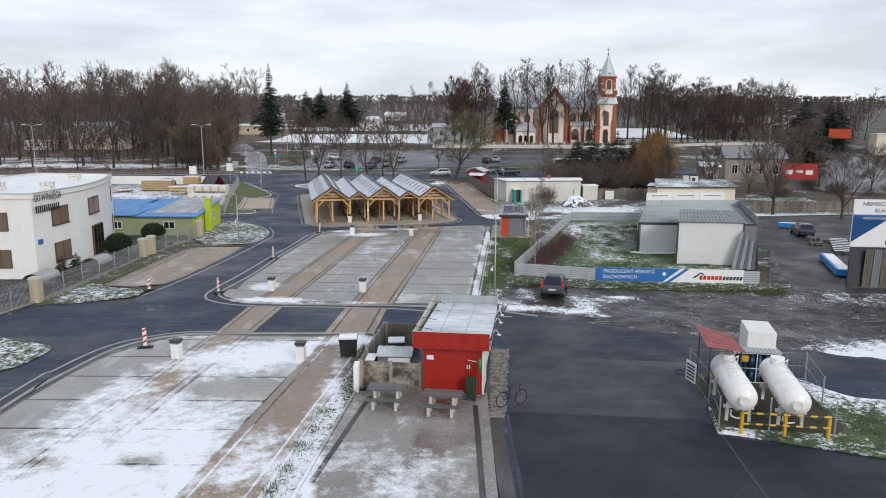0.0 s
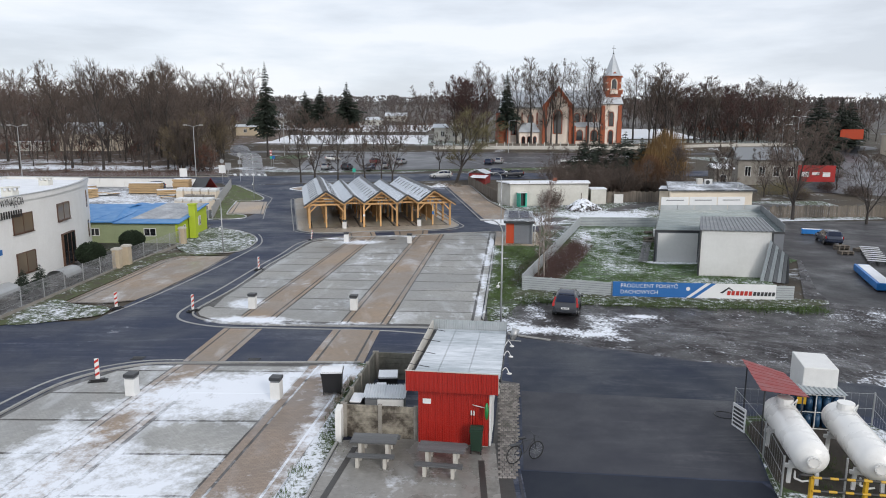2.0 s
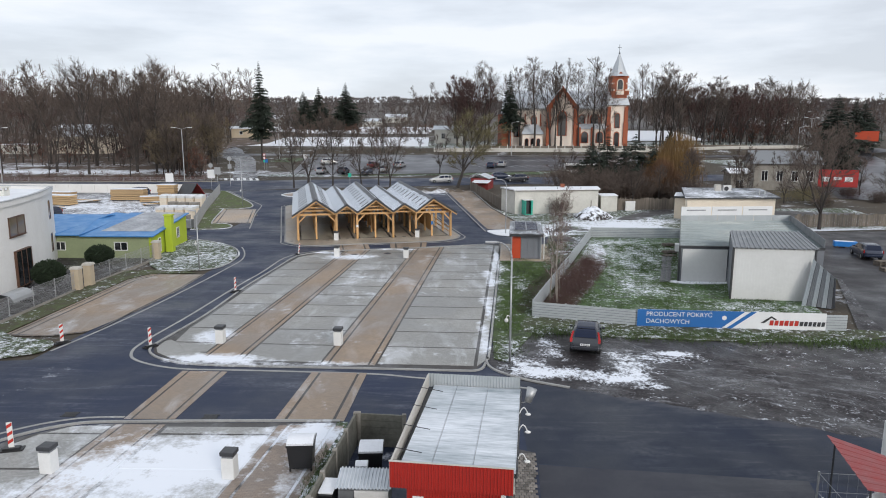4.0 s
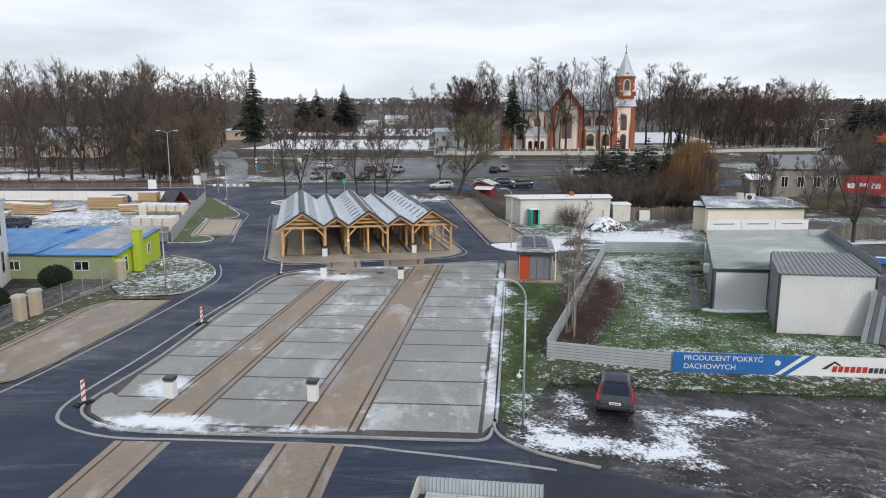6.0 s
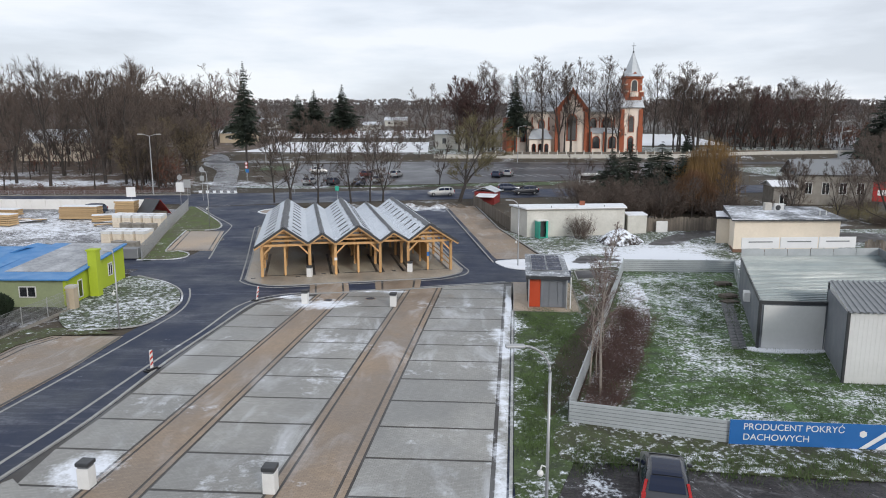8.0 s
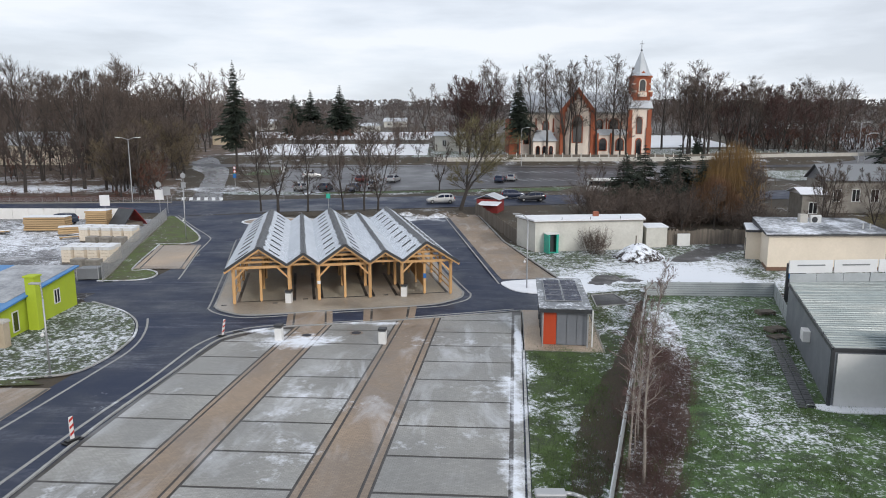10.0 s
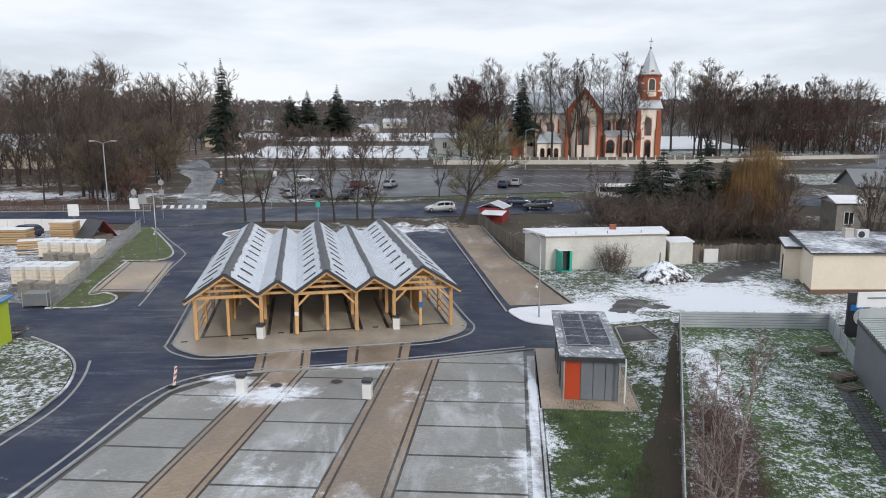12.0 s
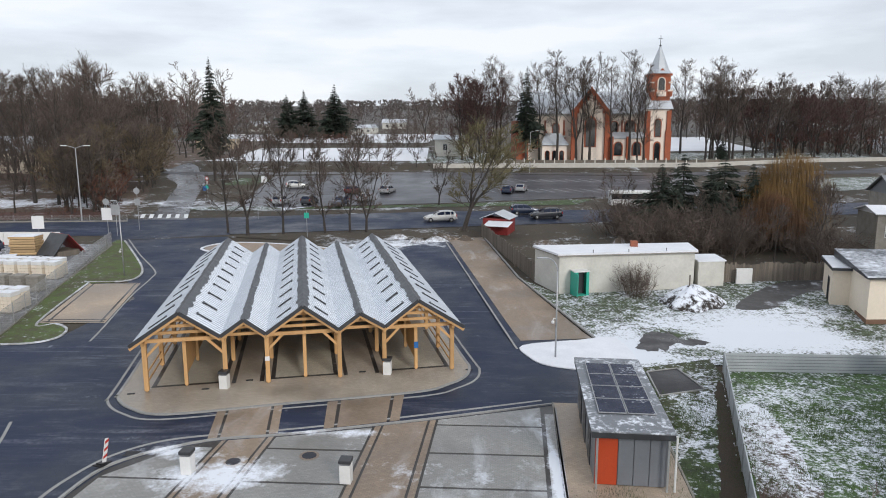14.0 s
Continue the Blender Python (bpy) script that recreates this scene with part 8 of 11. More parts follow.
def conifer_data(seed, h, width, levels=46, per=9, low=0.10):
    """A spruce: whorls of drooping boughs, each hung with short sprays, uneven all round."""
    rng = random.Random(seed)
    tv, tf = [], []
    n = 6
    for z, r in ((-0.3, h * 0.014), (h * 0.97, 0.02)):
        for k in range(n):
            tv.append((r * math.cos(6.283 * k / n), r * math.sin(6.283 * k / n), z))
    for k in range(n):
        tf.append((k, (k + 1) % n, n + (k + 1) % n, n + k))
    cv, cf = [], []
    lop = [rng.uniform(0, 6.28) for _ in range(4)]
    for lv in range(levels):
        s = lv / (levels - 1)
        z = h * (low + (0.985 - low) * s) + rng.uniform(-0.1, 0.1)
        r = width * (1 - s) ** 0.85 * (0.6 + 0.4 * min(1.0, s / 0.15)) * rng.uniform(0.7, 1.1) + 0.12
        count = max(4, round(per * (1 - 0.55 * s)))
        for j in range(count):
            a = rng.uniform(0, 6.283)
            bulge = 1 + 0.22 * math.sin(2 * a + lop[0] + 5 * s) + 0.14 * math.sin(3 * a + lop[1] - 7 * s)
            rr = r * bulge * rng.uniform(0.55, 1.12)
            c, sn = math.cos(a), math.sin(a)
            sag = rng.uniform(0.15, 0.5) * (1.15 - 0.8 * s)
            steps = 6
            for seg in range(steps):
                f0, f1 = seg / steps, min(1.0, (seg + 1.6) / steps)
                line = lambda f: (rr * f * c, rr * f * sn, z - rr * sag * (f - 0.35 * f * f))
                b0, b1 = line(f0), line(f1)
                for side in (-1, 1):
                    L = (0.25 + rr * 0.30) * (1.1 - 0.55 * f0) * rng.uniform(0.6, 1.3)
                    ang = a + side * rng.uniform(0.35, 1.1)
                    e = (b1[0] + L * math.cos(ang) * 0.7, b1[1] + L * math.sin(ang) * 0.7, b1[2] - L * rng.uniform(0.15, 0.75))
                    i0 = len(cv)
                    cv += [(b0[0], b0[1], b0[2] + 0.05), e, b1]
                    cf.append((i0, i0 + 1, i0 + 2))
    return (tv, tf), (cv, cf)


for k, (hh, ww) in enumerate(((26, 4.6), (18, 5.2), (9, 3.0))):
    a, b = conifer_data(5 + k, hh, ww, (58, 50, 30)[k], (15, 16, 13)[k], 0.24 if k == 0 else 0.06)
    TREE_MESHES[f"fir{k}"] = (mesh_from("trunk", a, M["bark"]), mesh_from("crown", b, M["needle"]), hh)


def shrub_data(seed, h, r, stems=60, blades=10, tw=0.02):
    rng = random.Random(seed)
    cv, cf = [], []

    def blade(a, b, w):
        d = (b - a).normalized()
        u = d.orthogonal().normalized()
        t = rng.uniform(0, 6.28)
        u = (u * math.cos(t) + d.cross(u) * math.sin(t)) * w
        i0 = len(cv)
        cv.extend([a + u, a - u, b])
        cf.append((i0, i0 + 1, i0 + 2))

    for _ in range(stems):
        a = Vector((rng.gauss(0, r * 0.35), rng.gauss(0, r * 0.35), -0.05))
        d = Vector((a.x / r * 0.8 + rng.gauss(0, 0.25), a.y / r * 0.8 + rng.gauss(0, 0.25), 1)).normalized()
        L = h * rng.uniform(0.55, 1.05)
        b = a + d * L
        blade(a, b, tw * 0.8)
        for _ in range(blades):
            s = rng.uniform(0.25, 0.95)
            p = a.lerp(b, s)
            w = Vector((rng.gauss(0, 1), rng.gauss(0, 1), rng.gauss(0.8, 0.6))).normalized()
            blade(p, p + w * h * rng.uniform(0.15, 0.38), tw * 0.5)
    return cv, cf


SHRUBS = {"brown": mesh_from("shrub", shrub_data(1, 2.0, 1.2, 130, 16, 0.016), M["twig"]), "red": mesh_from("shrub", shrub_data(2, 2.0, 1.2, 70, 12, 0.009), M["twig_red"]),
          "olive": mesh_from("shrub", shrub_data(3, 2.0, 1.3, 90, 14, 0.011), M["twig_green"])}


def shrub(kind, x, y, h, wide=1.0, label="bare brown winter shrub", group="", z=None):
    o = new("shrub", SHRUBS[kind])
    s = h / 2.0
    o.matrix_world = pose(x, y, gz(y) if z is None else z, 0, 0, (x * 37 + y * 91) % 360) @ Matrix.Diagonal((s * wide, s * wide, s, 1))
    return tagged(o, label, "shrub", group)


def joined_wood(name, spots, keys, label, part_index=(0, 1)):
    """Many trees too far off to tell apart, as one object."""
    vs, fs, mats, n = [], [], [], 0
    me = bpy.data.meshes.new(name)
    slots = []
    cache = {}
    for k in keys:
        got = []
        for j in part_index:
            m = TREE_MESHES[k][j]
            co = np.zeros(len(m.vertices) * 3)
            m.vertices.foreach_get("co", co)
            if m.materials[0].name not in slots:
                slots.append(m.materials[0].name)
                me.materials.append(m.materials[0])
            got.append((co.reshape(-1, 3), [tuple(p.vertices) for p in m.polygons], slots.index(m.materials[0].name)))
        cache[k] = got
    rng = random.Random(len(spots))
    allv, allf, alli = [], [], []
    for x, y, h in spots:
        k = rng.choice(keys)
        s = h / TREE_MESHES[k][2]
        a = rng.uniform(0, 6.28)
        c, sn = math.cos(a) * s, math.sin(a) * s
        for co, faces, slot in cache[k]:
            w = np.stack([co[:, 0] * c - co[:, 1] * sn + x, co[:, 0] * sn + co[:, 1] * c + y, co[:, 2] * s + gz(y)], 1)
            allv.append(w)
            allf += [tuple(i + n for i in f) for f in faces]
            alli += [slot] * len(faces)
            n += len(w)
    me.from_pydata(np.concatenate(allv).tolist(), [], allf)
    me.polygons.foreach_set("material_index", alli)
    return tagged(new(name, me), label, "woodland", "", "stuff")


# lighter trees for the depth of the woods
for k, (tw_m, sp) in enumerate((("twig", 0.52), ("twig_red", 0.48), ("twig", 0.58))):
    tree_kind(f"far{k}", 91 + k, 20, M["bark"], M[tw_m], crown=sp * 0.66, first=0.10, leaders=1 + k % 2, boughs=11, k2=4, k1=3, k0=4, tw=0.12, light=True, rtrunk=0.2)

tree_kind("brush0", 95, 4, M["bark"], M["rust_twig"], crown=0.42, first=0.05, leaders=3, boughs=9, k2=3, k1=3, k0=3, tw=0.075, light=True, tilt=0.6)
tree_kind("brush1", 96, 4, M["bark"], M["twig"], crown=0.42, first=0.05, leaders=3, boughs=9, k2=3, k1=3, k0=3, tw=0.075, light=True, tilt=0.6)

rng = random.Random(17)
# wood on the slope beyond the street
W_LINE = [(-62, 152), (-67, 154), (-75, 149), (-84, 153), (-94, 150), (-104, 154), (-116, 151), (-128, 155), (-66, 168), (-74, 170), (-82, 166), (-95, 170), (-108, 168), (-122, 172),
          (-136, 168), (-70, 184), (-80, 188), (-92, 186), (-112, 190), (-130, 188), (-76, 206), (-88, 212), (-146, 160), (-150, 180), (-55, 143), (-64, 144), (-80, 143), (-98, 144), (-118, 144)]
for i, (x, y) in enumerate(W_LINE):
    plant((f"lime{i % 5}" if i % 4 else "tall0") if y > 146 else f"small{i % 2}", x, y, rng.uniform(17, 23) if y > 146 else rng.uniform(8, 13), rng.uniform(0, 360), "tall bare tree of the wood", "trees of the wood")
FAR = ["far0", "far1", "far2"]
joined_wood("woodland", [(rng.uniform(-300, -70), rng.uniform(192, 300), rng.uniform(16, 25)) for _ in range(230)], FAR, "bare brown wood on the slope")
joined_wood("woodland", [(rng.uniform(-260, -72), rng.uniform(156, 200), rng.uniform(8, 14)) for _ in range(170)][:120], FAR, "bare brown younger trees within the wood")
# distant copses, bark and twigs both in the haze-paled colour
tree_kind("copse0", 97, 12, M["haze_twig"], M["haze_twig"], crown=0.55, first=0.02, leaders=3, boughs=9, k2=3, k1=3, k0=3, tw=0.42, light=True, tilt=0.5, rtrunk=0.12)
tree_kind("copse1", 98, 12, M["haze_twig"], M["haze_twig"], crown=0.55, first=0.02, leaders=3, boughs=9, k2=3, k1=3, k0=3, tw=0.42, light=True, tilt=0.5, rtrunk=0.12)
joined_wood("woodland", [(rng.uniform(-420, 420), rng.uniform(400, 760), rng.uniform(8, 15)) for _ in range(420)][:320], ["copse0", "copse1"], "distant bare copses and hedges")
joined_wood("woodland", [(rng.uniform(88, 150), rng.uniform(228, 330), rng.uniform(11, 18)) for _ in range(85)] + [(rng.uniform(150, 400), rng.uniform(260, 400), rng.uniform(10, 17)) for _ in range(100)]
            + [(rng.uniform(60, 110), rng.uniform(325, 360), rng.uniform(12, 18)) for _ in range(40)], FAR, "bare wood beyond the church")
joined_wood("woodland", [(rng.uniform(-130, -8), rng.uniform(278, 290), rng.uniform(4, 7.5)) for _ in range(30)] + [(rng.uniform(-140, -5), rng.uniform(385, 430), rng.uniform(6, 12)) for _ in range(60)],
            ["far0", "far2"], "hedgerow across the snowy field")
joined_wood("undergrowth", [(rng.uniform(-190, -62), rng.uniform(139.5, 146), rng.uniform(0.7, 1.6)) for _ in range(260)] + [(rng.uniform(-60, -50), rng.uniform(139.5, 146), rng.uniform(0.9, 2.0)) for _ in range(16)]
            + [(rng.uniform(-230, -72), rng.uniform(166, 190), rng.uniform(3, 6.5)) for _ in range(90)], ["brush0"], "reddish brown undergrowth along the street")

joined_wood("undergrowth", [(-47 - 0.42 * (y - 143) + rng.uniform(-5, -1.5), y, rng.uniform(3, 7)) for y in [143 + 0.6 * i for i in range(60)]], ["brush0", "brush1"], "brown thicket along the lane")

joined_wood("undergrowth", [(rng.uniform(-92, -7), rng.uniform(264, 284), rng.uniform(3.0, 5.2)) for _ in range(120)], ["brush0", "brush1"], "brown hedge between the snowy fields")
joined_wood("undergrowth", [(rng.uniform(86, 130), rng.uniform(226, 250), rng.uniform(4, 9)) for _ in range(70)], ["brush0", "brush1"], "brown thicket beside the main road")

for i in range(14):
    y = rng.uniform(143, 172)
    plant(("olive0", "small1", "olive0")[i % 3], -48.5 - 0.45 * (y - 143) - rng.uniform(1, 9), y, rng.uniform(8, 13), i * 61, "bare brown tree in the thicket by the lane", "lane trees")
for i, (x, y, h) in enumerate(((-62, 168, 16), (-66, 178, 19), (-70, 172, 18), (-70, 190, 21), (-75, 180, 22), (-78, 196, 24), (-60, 158, 14), (-83, 204, 24), (-64, 162, 16), (-90, 200, 24), (-96, 214, 23), (-104, 208, 23),
                               (-58, 172, 12), (-60.5, 181, 14), (-64, 187, 15), (-69, 199, 18), (-74, 206, 21))):
    plant(f"lime{i % 5}", x, y, h * 1.02, i * 97, "tall bare tree of the wood", "trees of the wood")
for i, (x, y, h) in enumerate(((-55.2, 167, 8), (-56.6, 174, 10), (-58.6, 180, 9), (-61.5, 187, 11), (-65.5, 194, 11), (-58.5, 176, 12))):
    plant("olive0", x, y, h, i * 83, "bare brown tree in the thicket by the lane", "lane trees", wide=1.2)
plant("broad0", -66.5, 202, 24, 75, "tall broad oak rising behind the lane", wide=1.1)
for i, (x, y, h) in enumerate(((-44, 212, 11), (-50, 219, 12), (-38, 222, 10), (-33, 214, 8), (-20, 214, 7), (-55, 226, 11))):
    plant(("lime1", "small0")[i % 2], x, y, h, i * 71, "bare brown tree behind the car park", "car park trees")
# horizon trees, their haze likewise held in the twig colour
tree_kind("horizon0", 99, 18, M["haze_twig"], M["haze_twig"], crown=0.7, first=0.02, leaders=3, boughs=6, k2=3, k1=2, k0=2, tw=1.5, light=True, tilt=0.6, rtrunk=0.2)
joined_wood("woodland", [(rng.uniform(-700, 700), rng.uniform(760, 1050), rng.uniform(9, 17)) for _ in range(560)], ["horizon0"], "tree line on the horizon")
joined_wood("woodland", [(rng.uniform(-22, 14), rng.uniform(292, 330), rng.uniform(5, 9)) for _ in range(50)], FAR, "belt of bare trees beyond the snowy field")
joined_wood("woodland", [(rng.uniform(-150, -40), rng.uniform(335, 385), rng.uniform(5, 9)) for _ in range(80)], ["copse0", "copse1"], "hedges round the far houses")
# trees round the church
for i, (x, y, h) in enumerate(((26, 213, 24), (30.5, 212, 23), (34, 213.5, 25), (39, 212, 22), (43.5, 213, 24), (47, 212.5, 18), (13, 226, 24), (8, 236, 22), (67, 222, 23), (69, 216, 22),
                               (73, 224, 22), (77, 214, 21), (83, 222, 22), (88, 230, 21), (94, 224, 20), (100, 234, 21), (64, 238, 23), (5, 224, 14))):
    plant(("tall0", "lime1", "tall1", "tall2")[i % 4], x, y, h * (1.12 if x < 72 else 0.98), i * 77, "tall bare tree beside the church", "church trees")
for i, (x, y, h) in enumerate(((92, 232, 22), (99, 240, 23), (106, 236, 22), (112, 246, 22), (85, 238, 22), (118, 240, 21), (80, 234, 22), (75, 240, 23), (108, 228, 20))):
    plant(("lime0", "red0", "lime2")[i % 3], x, y, h * 0.9, i * 131, "tall bare tree beside the main road", "roadside trees")
plant("lime0", -9.6, 300, 22, 10, "rounded bare tree standing alone beyond the field")
plant("red0", 3, 218, 22, 30, "broad reddish bare tree on the church green")
plant("red0", 9, 216, 21, 130, "broad reddish bare tree on the church green")
for i, (x, y, h) in enumerate(((22, 215.5, 25), (32.5, 215, 24), (45.6, 213.4, 23), (63.5, 217, 24), (66, 221, 23), (71, 219, 24), (11.5, 221, 25))):
    plant(("lime1", "tall1", "tall2", "lime4")[i % 4], x, y, h, i * 59 + 20, "tall bare tree beside the church", "church trees", wide=0.85)
plant("red0", 5.5, 222, 22, 250, "broad reddish bare tree on the church green")
plant("red0", 79, 226, 20, 75, "broad reddish bare tree beside the main road")
plant("red0", 95, 236, 20, 160, "broad reddish bare tree beside the main road")
plant("red0", 88, 214, 17, 210, "broad reddish bare tree beside the main road")
plant("red0", 102, 226, 17, 280, "broad reddish bare tree beside the main road")
for x, y, h, k in ((18.5, 214, 23, 0), (-48, 184, 25, 0), (-46, 318, 21, 1), (-59, 322, 19, 1), (-65.5, 320, 17, 1), (80.5, 150, 17, 1), (118, 208, 15, 1), (123, 212, 14, 1)):
    plant(f"fir{k}", x, y, h, x * 13, "tall dark green spruce tree", "spruces", "spruce_tree", wide=1.4 if k else 0.9)
for x, y, h in ((25, 124.5, 9), (28, 126, 10), (30.5, 124, 8.5), (33, 126.5, 10), (35.5, 124.5, 9), (71, 226, 5), (66, 214, 4)):
    plant("fir2", x, y, h, x * 31, "dark green spruce in the thicket", "thicket spruces", "spruce_tree", wide=1.25)
# street trees behind the hall
for i, (x, y, h) in enumerate(((-24.5, 127.3, 15.5), (-20.3, 128.0, 12), (-15.2, 128.6, 11.5), (-12.2, 129.4, 12), (-10.2, 129.6, 12), (-27.5, 129, 12), (-1.5, 152, 9), (-31, 207, 8), (-22, 207, 9), (-14, 208, 9), (-8, 207, 8), (-38, 208, 8))):
    plant(f"small{i % 2}", x, y, h, i * 53, "slender bare street tree", "street trees")
plant("small2", 1.9, 130.5, 14, 20, "broad leaning bare tree with olive twigs", wide=1.35)
plant("broad0", 46.9, 91, 14.2, 40, "broad bare tree in the yard behind the sheds")
plant("broad0", 54.3, 86.8, 10.5, 120, "bare tree beside the main road")
plant("small0", 41.8, 104.6, 9.5, 220, "gnarled bare tree behind the workshop")
plant("small0", 44.2, 106.5, 9, 100, "gnarled bare tree behind the workshop")
plant("small0", 68, 96, 12, 300, "bare tree beside the main road")
# birches by the fence
plant("birch0", 8.2, 53.2, 9.0, 0, "slender pale birch inside the fence", name="birch_tree")
plant("birch1", 8.5, 55.6, 6.2, 60, "slender pale birch inside the fence", name="birch_tree")
plant("birch0", 7.9, 54.3, 7.4, 210, "slender pale birch inside the fence", name="birch_tree")
plant("birch1", 9.6, 59.2, 6.4, 290, "slender pale birch inside the fence", name="birch_tree")
plant("birch1", 9.0, 57.0, 7.5, 140, "slender pale birch inside the fence", name="birch_tree")
for k in range(26):
    y = 52 + 0.62 * k + rng.uniform(-0.3, 0.3)
    shrub("red", 7.9 + 0.335 * (y - 51) + rng.uniform(-0.4, 1.5), y, rng.uniform(0.9, 1.7), 0.6, "reddish bare shrub along the fence", "fence shrubs")
for x, y, h in ((9.2, 55.5, 1.2), (9.8, 58, 1.7), (10.6, 60.5, 1.5), (11.2, 62.5, 1.4), (8.6, 52.4, 1.2), (9.4, 59.2, 1.7)):
    shrub("red", x, y, h, 0.9, "reddish bare shrub along the fence", "fence shrubs")
shrub("brown", 16.2, 101.0, 3.1, 0.72, "bare rounded shrub before the garage wall")
for i in range(26):
    x, y = rng.uniform(21, 40), rng.uniform(112, 130)
    shrub(("brown", "red", "brown")[i % 3], x, y, rng.uniform(3, 5.5), 1.1, "bare brown thicket shrub", "thicket")
for i in range(10):
    plant(f"small{i % 2}", rng.uniform(20, 46), rng.uniform(113, 132), rng.uniform(5, 8), i * 40, "small bare tree in the thicket", "thicket trees")


for i in range(16):
    x, y = rng.uniform(52, 80), rng.uniform(108, 122)
    shrub(("brown", "red", "olive")[i % 3], x, y, rng.uniform(1.5, 2.6), 1.2, "bare brown thicket shrub", "thicket")
for i, (x, y, h) in enumerate(((53, 113, 8), (57.5, 116, 9), (70, 122, 9), (76, 116, 9), (68, 132, 12), (74, 138, 13))):
    plant(("small0", "broad0")[i % 2], x, y, h, i * 47, "bare tree in the roadside thicket", "thicket trees")
# weeping willow
def willow(x, y, h, rad, mm, label, seed=9):
    """Curtains of hanging strands, each falling from a bough of its own."""
    rng = random.Random(seed)
    t = thing("willow_tree", Matrix.Translation((x, y, gz(y))), label, "tree")
    a, b = tree_data(23, h * 0.92, crown=0.34, first=0.22, leaders=3, boughs=12, k2=4, k1=0, tw=0.03)
    o = new("trunk", mesh_from("trunk", a, M["bark"]))
    o.parent = t
    cv, cf = [], []
    for _ in range(34):
        th, u = rng.uniform(0, 6.28), rng.random() ** 0.55
        bx, by = h * rad * u * math.cos(th), h * rad * u * math.sin(th)
        top = h * (1.0 - 0.34 * u * u) * rng.uniform(0.80, 1.03)
        hang = h * rng.uniform(0.35, 0.75) * (0.55 + 0.45 * u)
        wide = h * rng.uniform(0.06, 0.11)
        for _ in range(150):
            px, py = bx + rng.gauss(0, wide), by + rng.gauss(0, wide)
            k = rng.uniform(0, 6.28)
            w = rng.uniform(0.010, 0.024)
            dx, dy = w * math.cos(k), w * math.sin(k)
            z0 = top - abs(rng.gauss(0, wide * 0.9)) - ((px - bx) ** 2 + (py - by) ** 2) / (wide * 4)
            z1 = max(0.25, z0 - hang * rng.uniform(0.35, 1.05))
            sx, sy = px * rng.uniform(0.0, 0.10) + rng.gauss(0, 0.08), py * rng.uniform(0.0, 0.10) + rng.gauss(0, 0.08)
            m = (px + sx * 0.7 + rng.gauss(0, 0.05), py + sy * 0.7, (z0 + z1) / 2)
            i0 = len(cv)
            cv += [(px * 0.97, py * 0.97, z0), (m[0] + dx, m[1] + dy, m[2]), (m[0] - dx, m[1] - dy, m[2]), (px + sx, py + sy, z1)]
            cf += [(i0, i0 + 1, i0 + 2), (i0 + 1, i0 + 3, i0 + 2)]
    o = new("crown", mesh_from("crown", (cv, cf), M[mm]))
    o.parent = t


willow(39.4, 125.0, 11.4, 0.36, "willow", "weeping willow with ochre winter strands")
willow(35.6, 119.5, 7.0, 0.40, "willow_brown", "low weeping willow with russet strands", 12)


def evergreen_ball(x, y, r, h, label):
    rng = random.Random(int(x * 10))
    cv, cf = [], []
    for _ in range(2600):
        d = Vector((rng.gauss(0, 1), rng.gauss(0, 1), rng.gauss(0, 1))).normalized()
        p = Vector((d.x * r, d.y * r, h / 2 + d.z * h / 2)) * 1.0
        p *= rng.uniform(0.86, 1.04)
        t1 = d.orthogonal().normalized()
        t2 = d.cross(t1)
        k = rng.uniform(0, 6.28)
        u = (t1 * math.cos(k) + t2 * math.sin(k)) * 0.09
        i0 = len(cv)
        cv += [p + u, p - u, p + d * 0.12 + Vector((0, 0, 0.06))]
        cf.append((i0, i0 + 1, i0 + 2))
    bm = B()
    me = mesh_from("clipped_bush", (cv, cf), M["hedge"])
    bm.from_mesh(me)
    r_ = bmesh.ops.create_uvsphere(bm, u_segments=16, v_segments=10, radius=1.0, matrix=Matrix.Translation((0, 0, h / 2)) @ Matrix.Diagonal((r * 0.88, r * 0.88, h * 0.45, 1)))
    o = link("clipped_bush", bm, M["hedge"])
    o.location = (x, y, 0.0)
    return tagged(o, label, "bush", "clipped bushes")


evergreen_ball(-31.2, 58.6, 1.15, 1.9, "dark clipped evergreen bush behind the mesh fence")
evergreen_ball(-31.2, 66.6, 1.15, 1.75, "dark clipped evergreen bush before the green house")
for x, y in ((-30.6, 47.8), (-30.4, 49.6)):
    plant("fir2", x, y, 1.9, x * 7, "small spruce before the white building", "", "spruce_tree", z=0.0, wide=1.2)


